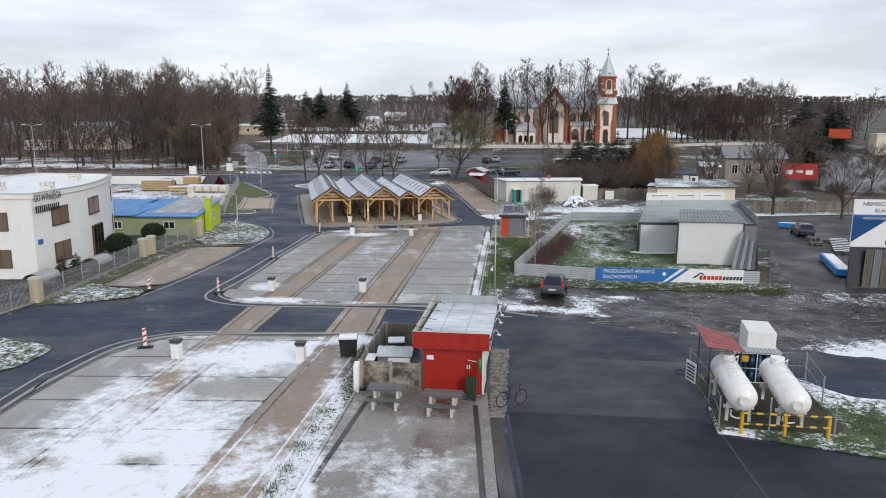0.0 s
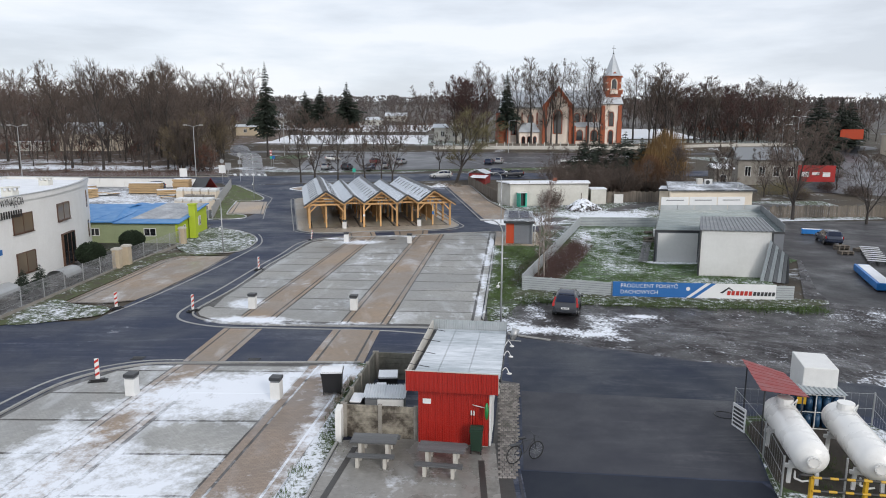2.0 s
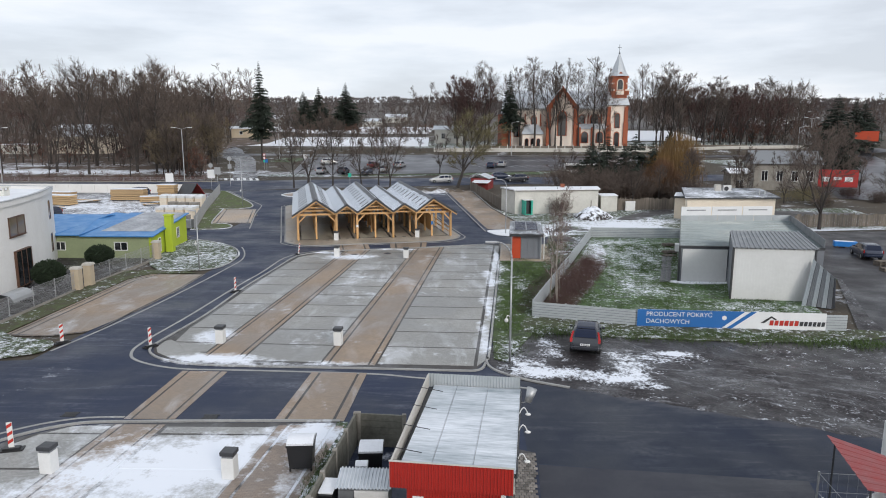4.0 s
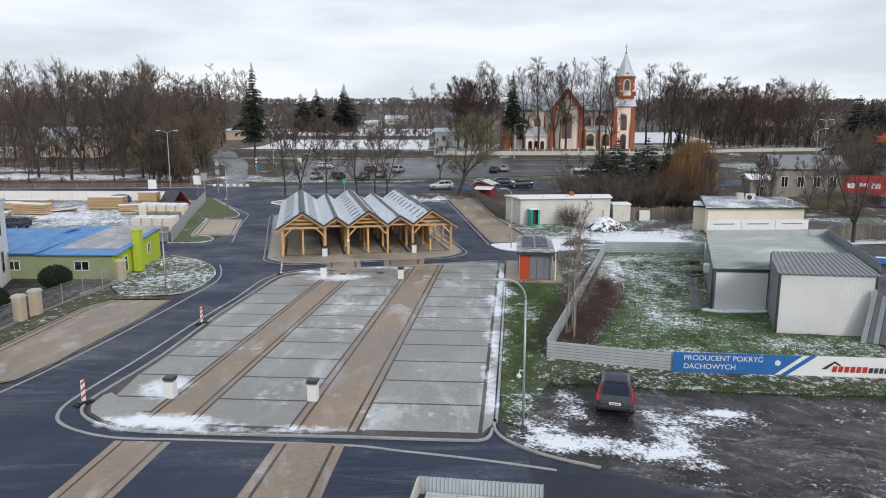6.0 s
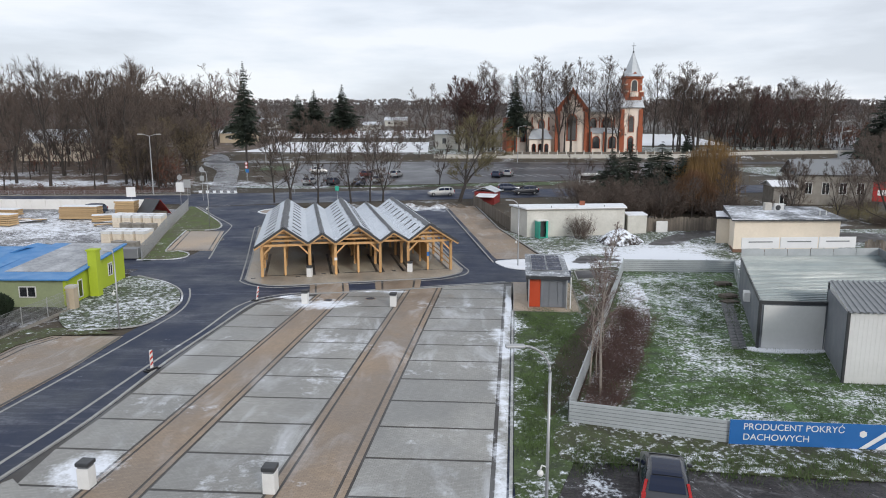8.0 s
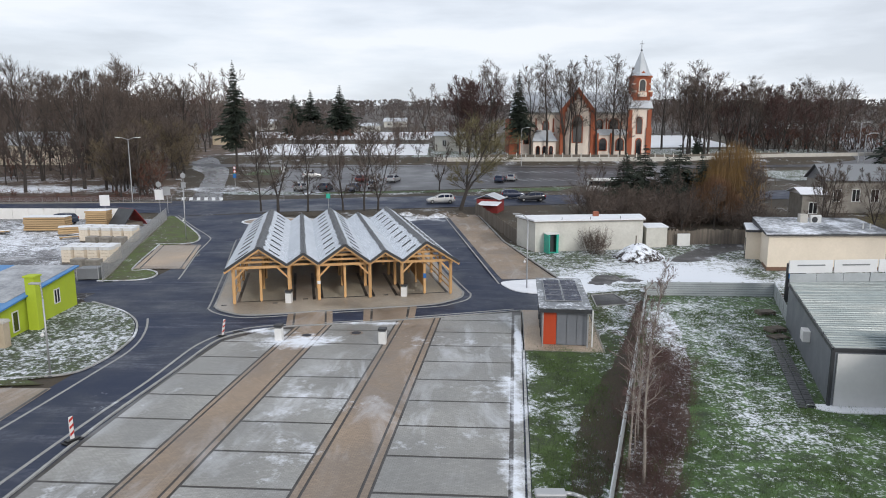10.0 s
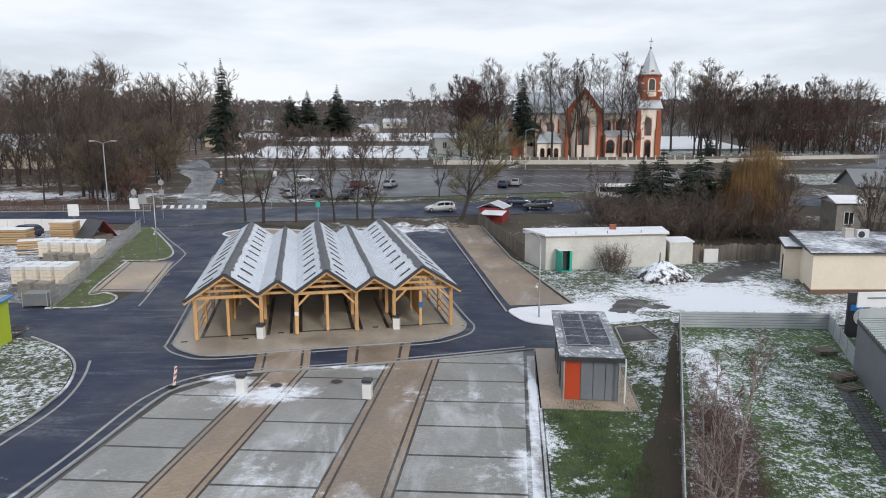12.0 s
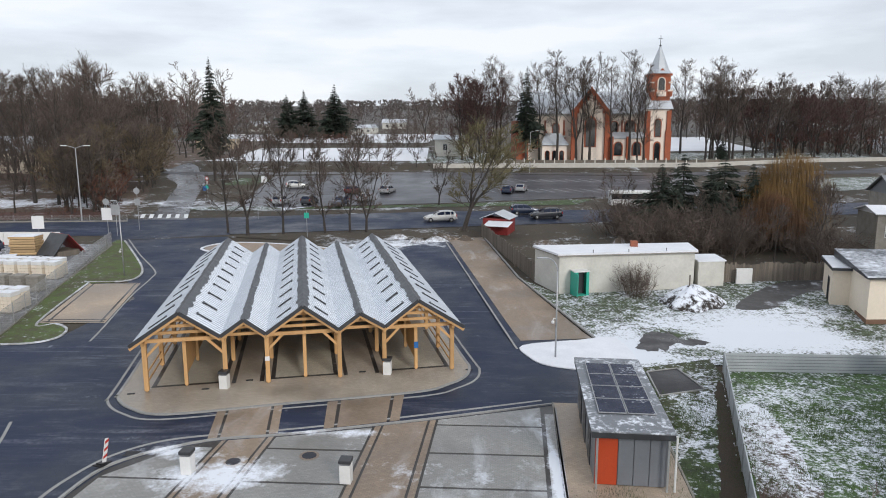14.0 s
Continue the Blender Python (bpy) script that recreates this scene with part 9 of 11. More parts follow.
# ---- fences ----
def panel_fence(pts, h, label, post_step=2.5, material="fence_sheet", wavy=6):
    t = thing("fence", Matrix.Identity(4), label, "fence")
    for a, b in zip(pts, pts[1:]):
        a, b = Vector(a), Vector(b)
        n = max(1, round((b - a).length / post_step))
        d = (b - a).normalized()
        for i in range(n):
            p, q = a.lerp(b, i / n), a.lerp(b, (i + 1) / n)
            za, zb = gz(p.y), gz(q.y)
            for k in range(wavy):
                z0 = 0.06 + (h - 0.06) * k / wavy
                z1 = 0.06 + (h - 0.06) * (k + 0.80) / wavy
                bm = B()
                beam(bm, (p.x, p.y, za + (z0 + z1) / 2), (q.x, q.y, zb + (z0 + z1) / 2), 0.05, z1 - z0)
                part("slat", bm, M[material], t)
            bm = B()
            beam(bm, (p.x, p.y, za + h / 2), (q.x, q.y, zb + h / 2), 0.012, h - 0.08)
            part("backing_sheet", bm, M["steel_mid"], t)
            bm = B()
            box(bm, p.x - 0.035, p.x + 0.035, p.y + 0.02, p.y + 0.09, za - 0.1, za + h + 0.03)
            part("post", bm, M["steel"], t)
    return t


front = panel_fence([(6.1, 50.0), (12.4, 48.0), (25.2, 47.0)], 1.08, "pale ribbed sheet fence facing the gravel yard")
panel_fence([(6.1, 50.0), (16.9, 83.8)], 1.2, "pale ribbed sheet fence along the grass strip")
panel_fence([(16.9, 83.8), (27.1, 83.4)], 1.22, "pale ribbed sheet fence at the back of the lawn", 2.4)
panel_fence([(27.1, 83.4), (24.35, 75.4)], 1.22, "short return of pale ribbed sheet fence", 2.0, wavy=4)


def banner():
    a, b = Vector((12.45, 47.93)), Vector((23.9, 47.04))
    d = (b - a).normalized()
    m = Matrix((Vector((d.x, d.y, 0)), Vector((0, 0, 1)), Vector((d.y, -d.x, 0)))).transposed().to_4x4()
    m.translation = (a.x + 0.01, a.y - 0.05, 0.06)
    t = thing("banner", m, "blue and white advertising banner tied to the fence", "banner")
    L, h = (b - a).length, 1.1
    bm = B()
    nx = 40
    rng = random.Random(5)
    g = [[bm.verts.new((L * i / nx, h * j / 4, 0.012 * math.sin(i * 1.7 + j) * rng.random())) for i in range(nx + 1)] for j in range(5)]
    for r0, r1 in zip(g, g[1:]):
        for i in range(nx):
            bm.faces.new((r0[i], r0[i + 1], r1[i + 1], r1[i]))
    part("cloth", bm, M["white_sign"], t)

    def shape(pts, mm, z, name="print"):
        bm = B()
        bm.faces.new([bm.verts.new((x, y, z)) for x, y in pts])
        return part(name, bm, M[mm], t)

    shape([(0, 0), (5.2, 0), (6.6, h), (0, h)], "blue_sign", 0.024, "blue_field")
    shape([(5.5, 0), (5.85, 0), (7.3, h), (6.95, h)], "blue_sign", 0.024, "blue_stripe")
    text_mesh("lettering", "PRODUCENT POKRY\u0106", 0.40, M["white_paint"], t, pose(0.55, 0.60, 0.028), "white capital letters")
    text_mesh("lettering", "DACHOWYCH", 0.40, M["white_paint"], t, pose(0.55, 0.14, 0.028), "white capital letters")
    bm = B()
    rod(bm, (5.35, 0.66, 0.026), (5.35, 0.66, 0.032), 0.16, 0.16, 6)
    part("emblem", bm, M["white_paint"], t, "small pale emblem")
    shape([(7.55, 0.40), (8.2, 0.86), (8.55, 0.62), (8.42, 0.60), (8.2, 0.74), (7.8, 0.40)], "steel_dark", 0.026, "roof_mark")
    # brand mark as plain bars, red then dark
    for k in range(6):
        x = 8.05 + 0.30 * k
        shape([(x + 0.04, 0.26), (x + 0.26, 0.26), (x + 0.30, 0.58), (x + 0.08, 0.58)], "red_paint", 0.028, "red_bar")
    for k in range(6):
        x = 9.87 + 0.26 * k
        shape([(x + 0.03, 0.26), (x + 0.22, 0.26), (x + 0.26, 0.54), (x + 0.07, 0.54)], "steel_dark", 0.028, "dark_bar")


banner()


def mesh_fence(pts, h, label):
    t = thing("mesh_fence", Matrix.Identity(4), label, "fence")
    for a, b in zip(pts, pts[1:]):
        a, b = Vector(a), Vector(b)
        n = max(1, round((b - a).length / 2.5))
        for i in range(n):
            p, q = a.lerp(b, i / n), a.lerp(b, (i + 1) / n)
            bm = B()
            za, zb = gz(p.y), gz(q.y)
            k = max(2, round((q - p).length / 0.10))
            for j in range(k):
                w = p.lerp(q, j / k)
                z = za + (zb - za) * j / k
                box(bm, w.x - 0.006, w.x + 0.006, w.y - 0.006, w.y + 0.006, z + 0.12, z + h)
            for zz in (0.14, 0.5, 0.9, 1.25, h):
                if zz <= h:
                    beam(bm, (p.x, p.y, za + zz), (q.x, q.y, zb + zz), 0.012, 0.012)
            part("mesh_panel", bm, M["steel"], t)
            bm = B()
            rod(bm, (p.x, p.y, za - 0.1), (p.x, p.y, za + h + 0.08), 0.03, 0.03, 8)
            part("post", bm, M["steel"], t)
            bm = B()
            beam(bm, (p.x, p.y, za + 0.06), (q.x, q.y, zb + 0.06), 0.06, 0.22)
            part("base_board", bm, M["concrete"], t)


mesh_fence([(-29, 36.2), (-28.3, 40.0)], 1.5, "grey wire mesh gate and fence")
mesh_fence([(-28.2, 41.0), (-28.05, 56.6)], 1.5, "grey wire mesh fence before the white building")
mesh_fence([(-27.95, 58.9), (-27.6, 64), (-27.3, 69.3)], 1.5, "grey wire mesh fence before the green house")
mesh_fence([(-30.6, 88.3), (-34.3, 103.0), (-38.2, 121)], 1.7, "grey mesh fence round the timber yard")
mesh_fence([(-44, 137), (-110, 134)], 0.9, "low fence along the street")
for x, y in ((-28.3, 40.4), (-28.1, 57.0), (-28.0, 58.6), (-27.2, 69.4)):
    t = thing("gate_pillar", Matrix.Translation((x, y, 0)), "tan masonry gate pillar with a pale cap", "pillar", "gate pillars")
    bm = B()
    box(bm, -0.3, 0.3, -0.3, 0.3, -0.1, 1.65, 0.01)
    part("shaft", bm, M["beige"], t)
    bm = B()
    vs = box(bm, -0.36, 0.36, -0.36, 0.36, 1.65, 1.75)
    prism(bm, [(-0.3, -0.3), (0.3, -0.3), (0.3, 0.3), (-0.3, 0.3)], 1.75, 1.83)
    part("cap", bm, M["concrete_pale"], t)


def plank_fence(a, b, h, label, step=0.16):
    t = thing("plank_fence", Matrix.Identity(4), label, "fence")
    a, b = Vector(a), Vector(b)
    n = round((b - a).length / step)
    rng = random.Random(n)
    for i in range(n):
        p = a.lerp(b, i / n)
        q = a.lerp(b, (i + 0.88) / n)
        hh = h * rng.uniform(0.9, 1.05)
        bm = B()
        z = gz(p.y)
        beam(bm, (p.x, p.y, z + hh / 2 - 0.05), (q.x, q.y, z + hh / 2 - 0.05), 0.025, hh)
        part("plank", bm, M["old_wood"], t)


plank_fence((4.2, 127.0), (8.2, 106.0), 1.7, "weathered grey plank fence beside the hut", 0.24)
plank_fence((24.6, 105.4), (35.0, 106.4), 1.8, "weathered plank fence behind the garages", 0.2)
plank_fence((44.5, 92.5), (62.0, 94.0), 1.7, "weathered plank fence at the back of the yard", 0.3)
bm = B()
box(bm, 26.2, 27.6, 105.0, 105.2, gz(105) - 0.1, gz(105) + 1.4)
tagged(link("white_board", bm, M["white_paint"]), "white board leaning on the plank fence", "board")


# ---- lamps ----
def market_lamp(x, y, h, reach, label, turn=0.0):
    t = thing("street_lamp", pose(x, y, gz(y) + 0.02, 0, 0, turn), label, "street lamp", "market lamps")
    bm = B()
    rod(bm, (0, 0, -0.1), (0, 0, h - 0.9), 0.06, 0.045, 10)
    pts = [(-reach * (1 - math.cos(a)), 0, h - 0.9 + 0.85 * math.sin(a)) for a in [math.pi / 2 * k / 7 for k in range(8)]]
    tube(bm, pts, 0.04, 8)
    part("pole", bm, M["steel"], t, "galvanised pole with a curved arm", True)
    bm = B()
    box(bm, -reach - 0.55, -reach + 0.05, -0.13, 0.13, h - 0.10, h - 0.01, 0.03)
    part("lamp_head", bm, M["steel"], t, "flat grey lamp head")
    bm = B()
    tube(bm, [(0, 0, 2.55), (-0.18, 0, 2.62), (-0.22, 0, 2.45)], 0.025, 6)
    bmesh.ops.create_uvsphere(bm, u_segments=10, v_segments=8, radius=0.11, matrix=Matrix.Translation((-0.22, 0, 2.35)))
    part("camera_dome", bm, M["white_paint"], t, "white dome camera on the pole", True)
    bm = B()
    rod(bm, (0, 0, -0.02), (0, 0, 0.05), 0.2, 0.18, 12)
    part("base_plate", bm, M["steel_dark"], t)


market_lamp(3.8, 40.9, 6.6, 0.85, "slim galvanised lamp with a curved arm on the grass strip")
market_lamp(7.25, 86.2, 6.5, 0.75, "slim galvanised lamp on the snowy island")
market_lamp(-21.4, 64.5, 5.3, 0.1, "slim galvanised lamp on the grass corner")
market_lamp(-30.4, 107.5, 7.2, 0.2, "slim galvanised lamp on the grass triangle")


def street_lamp(x, y, h, double=True, label="tall street lamp with two arms"):
    t = thing("street_lamp", Matrix.Translation((x, y, gz(y))), label, "street lamp", "street lamps")
    bm = B()
    rod(bm, (0, 0, -0.1), (0, 0, h), 0.11, 0.06, 8)
    part("pole", bm, M["steel"], t)
    for s in ((-1, 1) if double else (1,)):
        bm = B()
        tube(bm, [(0, 0, h - 0.05), (s * 0.9, 0, h + 0.25), (s * 1.3, 0, h + 0.3)], 0.04, 6)
        part("arm", bm, M["steel"], t)
        bm = B()
        box(bm, s * 1.6 - 0.4, s * 1.6 + 0.4, -0.16, 0.16, h + 0.24, h + 0.36, 0.04)
        part("lamp_head", bm, M["white_paint"], t)


street_lamp(-50.5, 137.4, 10.0)
street_lamp(-84, 134.5, 10.0)
street_lamp(-118, 134, 10.0)
street_lamp(-44, 186, 9, False, "tall street lamp at the car park")
street_lamp(18, 200, 9, False, "tall street lamp under the church")
street_lamp(74, 152, 10, False, "tall street lamp by the main road")
for i in range(7):
    street_lamp(104 + i * 14, 205 + i * 32, 10, i % 2 == 0, "tall street lamp by the main road")


# ---- traffic signs ----
def sign_post(x, y, h, plates, label, turn=0.0):
    t = thing("road_sign", pose(x, y, gz(y), 0, 0, turn), label, "road sign", "road signs")
    bm = B()
    rod(bm, (0, 0, -0.1), (0, 0, h), 0.035, 0.035, 8)
    part("post", bm, M["steel"], t)
    for kind, z, s, mm in plates:
        bm = B()
        if kind == "round":
            rod(bm, (0, -0.07, z), (0, -0.05, z), s, s, 20)
        elif kind == "tri":
            vs = [bm.verts.new((s * math.sin(2.0944 * k), -0.06, z + s * math.cos(2.0944 * k))) for k in range(3)]
            bm.faces.new(vs)
        else:
            box(bm, -s, s, -0.07, -0.05, z - s * 1.15, z + s * 1.15, 0.01)
        pl = part("plate", bm, M[mm], t)
        if kind == "round" and mm == "red_paint":
            bm = B()
            rod(bm, (0, -0.08, z), (0, -0.072, z), s * 0.72, s * 0.72, 20)
            part("face", bm, M["white_sign"], pl, "white sign face")
    return t


sign_post(-41.9, 127.6, 4.6, [("box", 2.6, 0.65, "white_sign"), ("round", 4.1, 0.4, "steel")], "cluster of road signs on a post")
sign_post(-40.6, 127.2, 3.6, [("box", 3.2, 0.55, "steel")], "grey backed road sign plate")
sign_post(-39.6, 131.0, 5.6, [("round", 5.0, 0.4, "steel"), ("box", 3.6, 0.35, "steel")], "pair of grey backed road signs")
sign_post(-41.0, 160, 3.7, [("round", 3.3, 0.3, "red_paint"), ("round", 2.6, 0.3, "red_paint"), ("box", 1.9, 0.26, "teal")], "red and white no entry signs on a post")
sign_post(-33.5, 168, 3.4, [("box", 2.2, 0.5, "white_sign")], "white information board on a post")
sign_post(-38.0, 150.5, 3.2, [("box", 2.8, 0.3, "blue_sign")], "blue pedestrian crossing sign")
sign_post(-17.0, 126.5, 3.2, [("box", 2.6, 0.3, "teal")], "blue and white parking sign")
sign_post(-26.5, 139, 3.0, [("box", 2.7, 0.3, "steel")], "small grey backed road sign")
t = sign_post(-47.0, 121.8, 3.4, [("box", 2.6, 0.65, "white_sign")], "white timber yard sign board on posts", 10)


def billboard(x, y, w, h, z0, mm, label, turn=0.0):
    t = thing("billboard", pose(x, y, gz(y), 0, 0, turn), label, "billboard")
    bm = B()
    box(bm, -w / 2, w / 2, -0.08, 0.08, z0, z0 + h, 0.02)
    part("board", bm, M[mm], t)
    for s in (-1, 1):
        bm = B()
        rod(bm, (s * w * 0.35, 0.14, -0.1), (s * w * 0.35, 0.14, z0 + h), 0.07, 0.07, 8)
        part("post", bm, M["steel_dark"], t)
    return t


t = billboard(65.6, 121, 6.0, 2.9, 1.5, "red_sign", "red roadside billboard behind trees", -15)
for k in range(3):
    bm = B()
    box(bm, -2.4 + k * 1.7, -1.2 + k * 1.7, -0.1, -0.085, 2.4 + 0.3 * (k % 2), 3.2)
    part("bar", bm, M["white_sign"], t)
billboard(117, 200, 5.8, 2.8, 4.2, "orange_panel", "orange billboard beside the main road", -25)
# crossing stripes
for i in range(6):
    x = -43.2 + i * 1.25
    bm = B()
    ribbon(bm, [(x, 139.6), (x - 1.2, 143.0)], 0.55, 0.0, 0.022)
    tagged(link("crossing_stripe", bm, M["white_sign"]), "white pedestrian crossing stripe", "ground marking", "zebra crossing", "structure")
for i in range(16):
    x = 3 + i * 2.6
    line_on_ground("bay_line", [(x, 186.5), (x + 2.4, 181.5)], 0.2, 0.02, M["bay_white"], "thin white parking bay line")
for i in range(10):
    x = 6 + i * 2.6
    line_on_ground("bay_line", [(x, 171.5), (x + 2.4, 166.5)], 0.2, 0.02, M["bay_white"], "thin white parking bay line")


# ---- power pedestals and delineators ----
def pedestal(x, y, z=0.06):
    t = thing("power_pedestal", pose(x, y, z - 0.03, 0, 0, -5), "white concrete service pedestal with a dark lid", "pedestal", "service pedestals")
    bm = B()
    box(bm, -0.23, 0.23, -0.23, 0.23, 0, 0.80, 0.015)
    part("body", bm, M["white_paint"], t)
    bm = B()
    box(bm, -0.20, 0.20, -0.20, 0.20, 0.80, 0.88)
    part("neck", bm, M["steel_mid"], t)
    bm = B()
    box(bm, -0.26, 0.26, -0.26, 0.26, 0.88, 1.04, 0.03)
    part("lid", bm, M["steel_dark"], t, "dark sloped lid")


for x, y, z in ((-14.0, 28.9, 0.06), (-7.3, 28.6, 0.06), (-12.75, 44.05, 0.06), (-5.85, 43.8, 0.06), (-10.4, 71.3, 0.06), (-3.6, 70.6, 0.06), (-12.0, 80.8, 0.08), (-3.1, 83.1, 0.08)):
    pedestal(x, y, z)


def delineator(x, y, turn=0.0, tilt=0.0):
    t = thing("delineator", pose(x, y, 0.03, 0, tilt, turn), "red and white striped roadwork delineator on a rubber foot", "delineator", "delineators")
    bm = B()
    prism(bm, [(-0.42, -0.2), (0.42, -0.2), (0.42, 0.2), (-0.42, 0.2)], 0, 0.06)
    prism(bm, [(-0.3, -0.13), (0.3, -0.13), (0.3, 0.13), (-0.3, 0.13)], 0.06, 0.13)
    part("foot", bm, M["black"], t, "dark rubber foot with snow")
    bm = B()
    box(bm, -0.1, 0.1, -0.02, 0.02, 0.12, 1.15, 0.01)
    part("board", bm, M["white_paint"], t)
    for k in range(3):
        bm = B()
        z = 0.26 + k * 0.32
        for yy, sg in ((-0.024, 1), (0.024, -1)):
            pts = [(-0.098, yy, z), (0.098, yy, z + 0.12), (0.098, yy, z + 0.25), (-0.098, yy, z + 0.13)]
            bm.faces.new([bm.verts.new((p[0], p[1], min(p[2], 1.19))) for p in (pts if sg > 0 else pts[::-1])])
        part("stripe", bm, M["red_paint"], t)


for x, y, a in ((-16.4, 30.5, 15), (-16.5, 43.2, 60), (-21.9, 43.8, 50), (-15.75, 56.5, 65), (-14.3, 71.9, 70)):
    delineator(x, y, a, 14 if y > 70 else 0)
for x, y in ((-16.0, 33.9), (-9.8, 33.75), (-13.6, 73.0)):
    bm = B()
    for j in range(7):
        box(bm, x - 0.3, x + 0.3, y - 0.18 + j * 0.055, y - 0.155 + j * 0.055, 0.0, 0.03)
    box(bm, x - 0.34, x + 0.34, y - 0.22, y - 0.185, 0, 0.034)
    box(bm, x - 0.34, x + 0.34, y + 0.19, y + 0.225, 0, 0.034)
    tagged(link("drain_grating", bm, M["steel_dark"]), "dark iron road drain grating", "drain")
for x, y, r, mm, lab in ((-8.8, 72.25, 0.62, "paver_tan", "round iron manhole cover in a tan paver collar"), (-5.6, 72.85, 0.44, "paver_tan_bare", "round grey iron manhole cover in the pavers")):
    t = thing("manhole_cover", pose(x, y, 0.0), lab, "manhole")
    bm = B()
    rod(bm, (0, 0, 0.0), (0, 0, 0.045), r, r, 28)
    part("collar", bm, M[mm], t)
    bm = B()
    rod(bm, (0, 0, 0.02), (0, 0, 0.055), 0.33, 0.32, 24)
    part("lid", bm, M["asphalt_old"], t, "dull iron lid")


# ---- picnic tables, bins, bicycle ----
def picnic_table(x, y, turn):
    t = thing("picnic_table", pose(x, y, 0.04, 0, 0, turn), "grey plank picnic table with two benches on concrete legs", "picnic table", "picnic tables")
    for k in range(4):
        bm = B()
        box(bm, -0.85, 0.85, -0.40 + k * 0.2, -0.21 + k * 0.2, 0.72, 0.77, 0.008)
        part("tabletop_plank", bm, M["wet_board"], t)
    for s in (-1, 1):
        for k in range(2):
            bm = B()
            box(bm, -0.85, 0.85, s * 0.78 - 0.16 + k * 0.16, s * 0.78 - 0.01 + k * 0.16, 0.42, 0.47, 0.008)
            part("bench_plank", bm, M["wet_board"], t)
        for x0 in (-0.5, 0.5):
            bm = B()
            box(bm, x0 - 0.06, x0 + 0.06, s * 0.78 - 0.1, s * 0.78 + 0.1, 0, 0.42)
            part("bench_leg", bm, M["concrete_pale"], t)
    for x0 in (-0.5, 0.5):
        bm = B()
        box(bm, x0 - 0.06, x0 + 0.06, -0.3, 0.3, 0, 0.72)
        part("leg", bm, M["concrete_pale"], t)


picnic_table(-2.25, 23.0, -4)
picnic_table(0.25, 22.35, -8)


def wheeled_bin(x, y, w, d, h, turn, mm, label, z=0.03, snow=False):
    t = thing("wheeled_bin", pose(x, y, z, 0, 0, turn), label, "waste bin")
    bm = B()
    lo = [(-w * 0.42, -d * 0.42), (w * 0.42, -d * 0.42), (w * 0.42, d * 0.42), (-w * 0.42, d * 0.42)]
    hi = [(-w / 2, -d / 2), (w / 2, -d / 2), (w / 2, d / 2), (-w / 2, d / 2)]
    a = [bm.verts.new((*p, 0.12)) for p in lo]
    b = [bm.verts.new((*p, h * 0.86)) for p in hi]
    bm.faces.new(a[::-1])
    bm.faces.new(b)
    for i in range(4):
        j = (i + 1) % 4
        bm.faces.new((a[i], a[j], b[j], b[i]))
    box(bm, -w / 2 - 0.02, w / 2 + 0.02, -d / 2 - 0.02, d / 2 + 0.02, h * 0.82, h * 0.88)
    part("body", bm, M[mm], t)
    bm = B()
    n = 6
    for i in range(n):
        y0, y1 = -d / 2 + d * i / n, -d / 2 + d * (i + 1) / n
        z0 = h * 0.88 + 0.12 * h * math.sin(math.pi * (0.15 + 0.8 * i / n))
        z1 = h * 0.88 + 0.12 * h * math.sin(math.pi * (0.15 + 0.8 * (i + 1) / n))
        quad(bm, (-w / 2, y0, z0), (w / 2, y0, z0), (w / 2, y1, z1), (-w / 2, y1, z1))
        for s in (-1, 1):
            quad(bm, (s * w / 2, y0, h * 0.86), (s * w / 2, y1, h * 0.86), (s * w / 2, y1, z1), (s * w / 2, y0, z0))
    quad(bm, (-w / 2, -d / 2, h * 0.86), (w / 2, -d / 2, h * 0.86), (w / 2, -d / 2, h * 0.93), (-w / 2, -d / 2, h * 0.93))
    quad(bm, (-w / 2, d / 2, h * 0.86), (w / 2, d / 2, h * 0.86), (w / 2, d / 2, h * 0.9), (-w / 2, d / 2, h * 0.9))
    part("lid", bm, M["snow"] if snow else M[mm], t, "snow covered lid" if snow else "")
    for sx in (-1, 1):
        for sy in (-1, 1):
            bm = B()
            rod(bm, (sx * w * 0.4 - 0.02, sy * d * 0.38, 0.08), (sx * w * 0.4 + 0.02, sy * d * 0.38, 0.08), 0.08, 0.08, 10)
            part("wheel", bm, M["tyre"], t)


wheeled_bin(-4.88, 29.4, 0.95, 1.0, 1.2, 4, "black", "large black wheeled waste container with snow on its lid", 0.03, True)
wheeled_bin(1.55, 23.5, 0.46, 0.5, 1.08, -8, "bin_green", "dark green wheeled bin against the red kiosk wall")
wheeled_bin(-2.25, 28.9, 0.85, 1.05, 1.2, 3, "black", "black waste container with snow on its lid", 0.02, True)
wheeled_bin(-2.45, 27.75, 0.42, 0.5, 1.1, 3, "black", "narrow dark bin with a snowy lid", 0.02, True)
t = thing("tin_hutch", pose(-3.0, 25.5, 0.03, 0, 0, -2), "small corrugated tin hutch with a white front", "hutch")
bm = B()
box(bm, 0.08, 1.68, 0.1, 0.85, 0, 1.2)
part("body", bm, M["steel_mid"], t)
bm = B()
corrugated(bm, (0, 0, 1.3), (0, 0.95, 1.52), (1.75, 0, 1.3), (1.75, 0.95, 1.52), 16, 0.05)
part("roof", bm, M["roof_snow"], t, "corrugated roof with frost in its furrows")
bm = B()
box(bm, 0.6, 1.66, 0.02, 0.08, 0.35, 1.24)
part("front_panel", bm, M["white_paint"], t)
t = thing("storage_chest", pose(-3.56, 25.55, 0.03, 0, 0, -4), "black chest with snow on its lid in the bin yard", "chest")
bm = B()
box(bm, 0, 0.46, 0, 1.0, 0, 1.05, 0.02)
part("body", bm, M["black"], t)
bm = B()
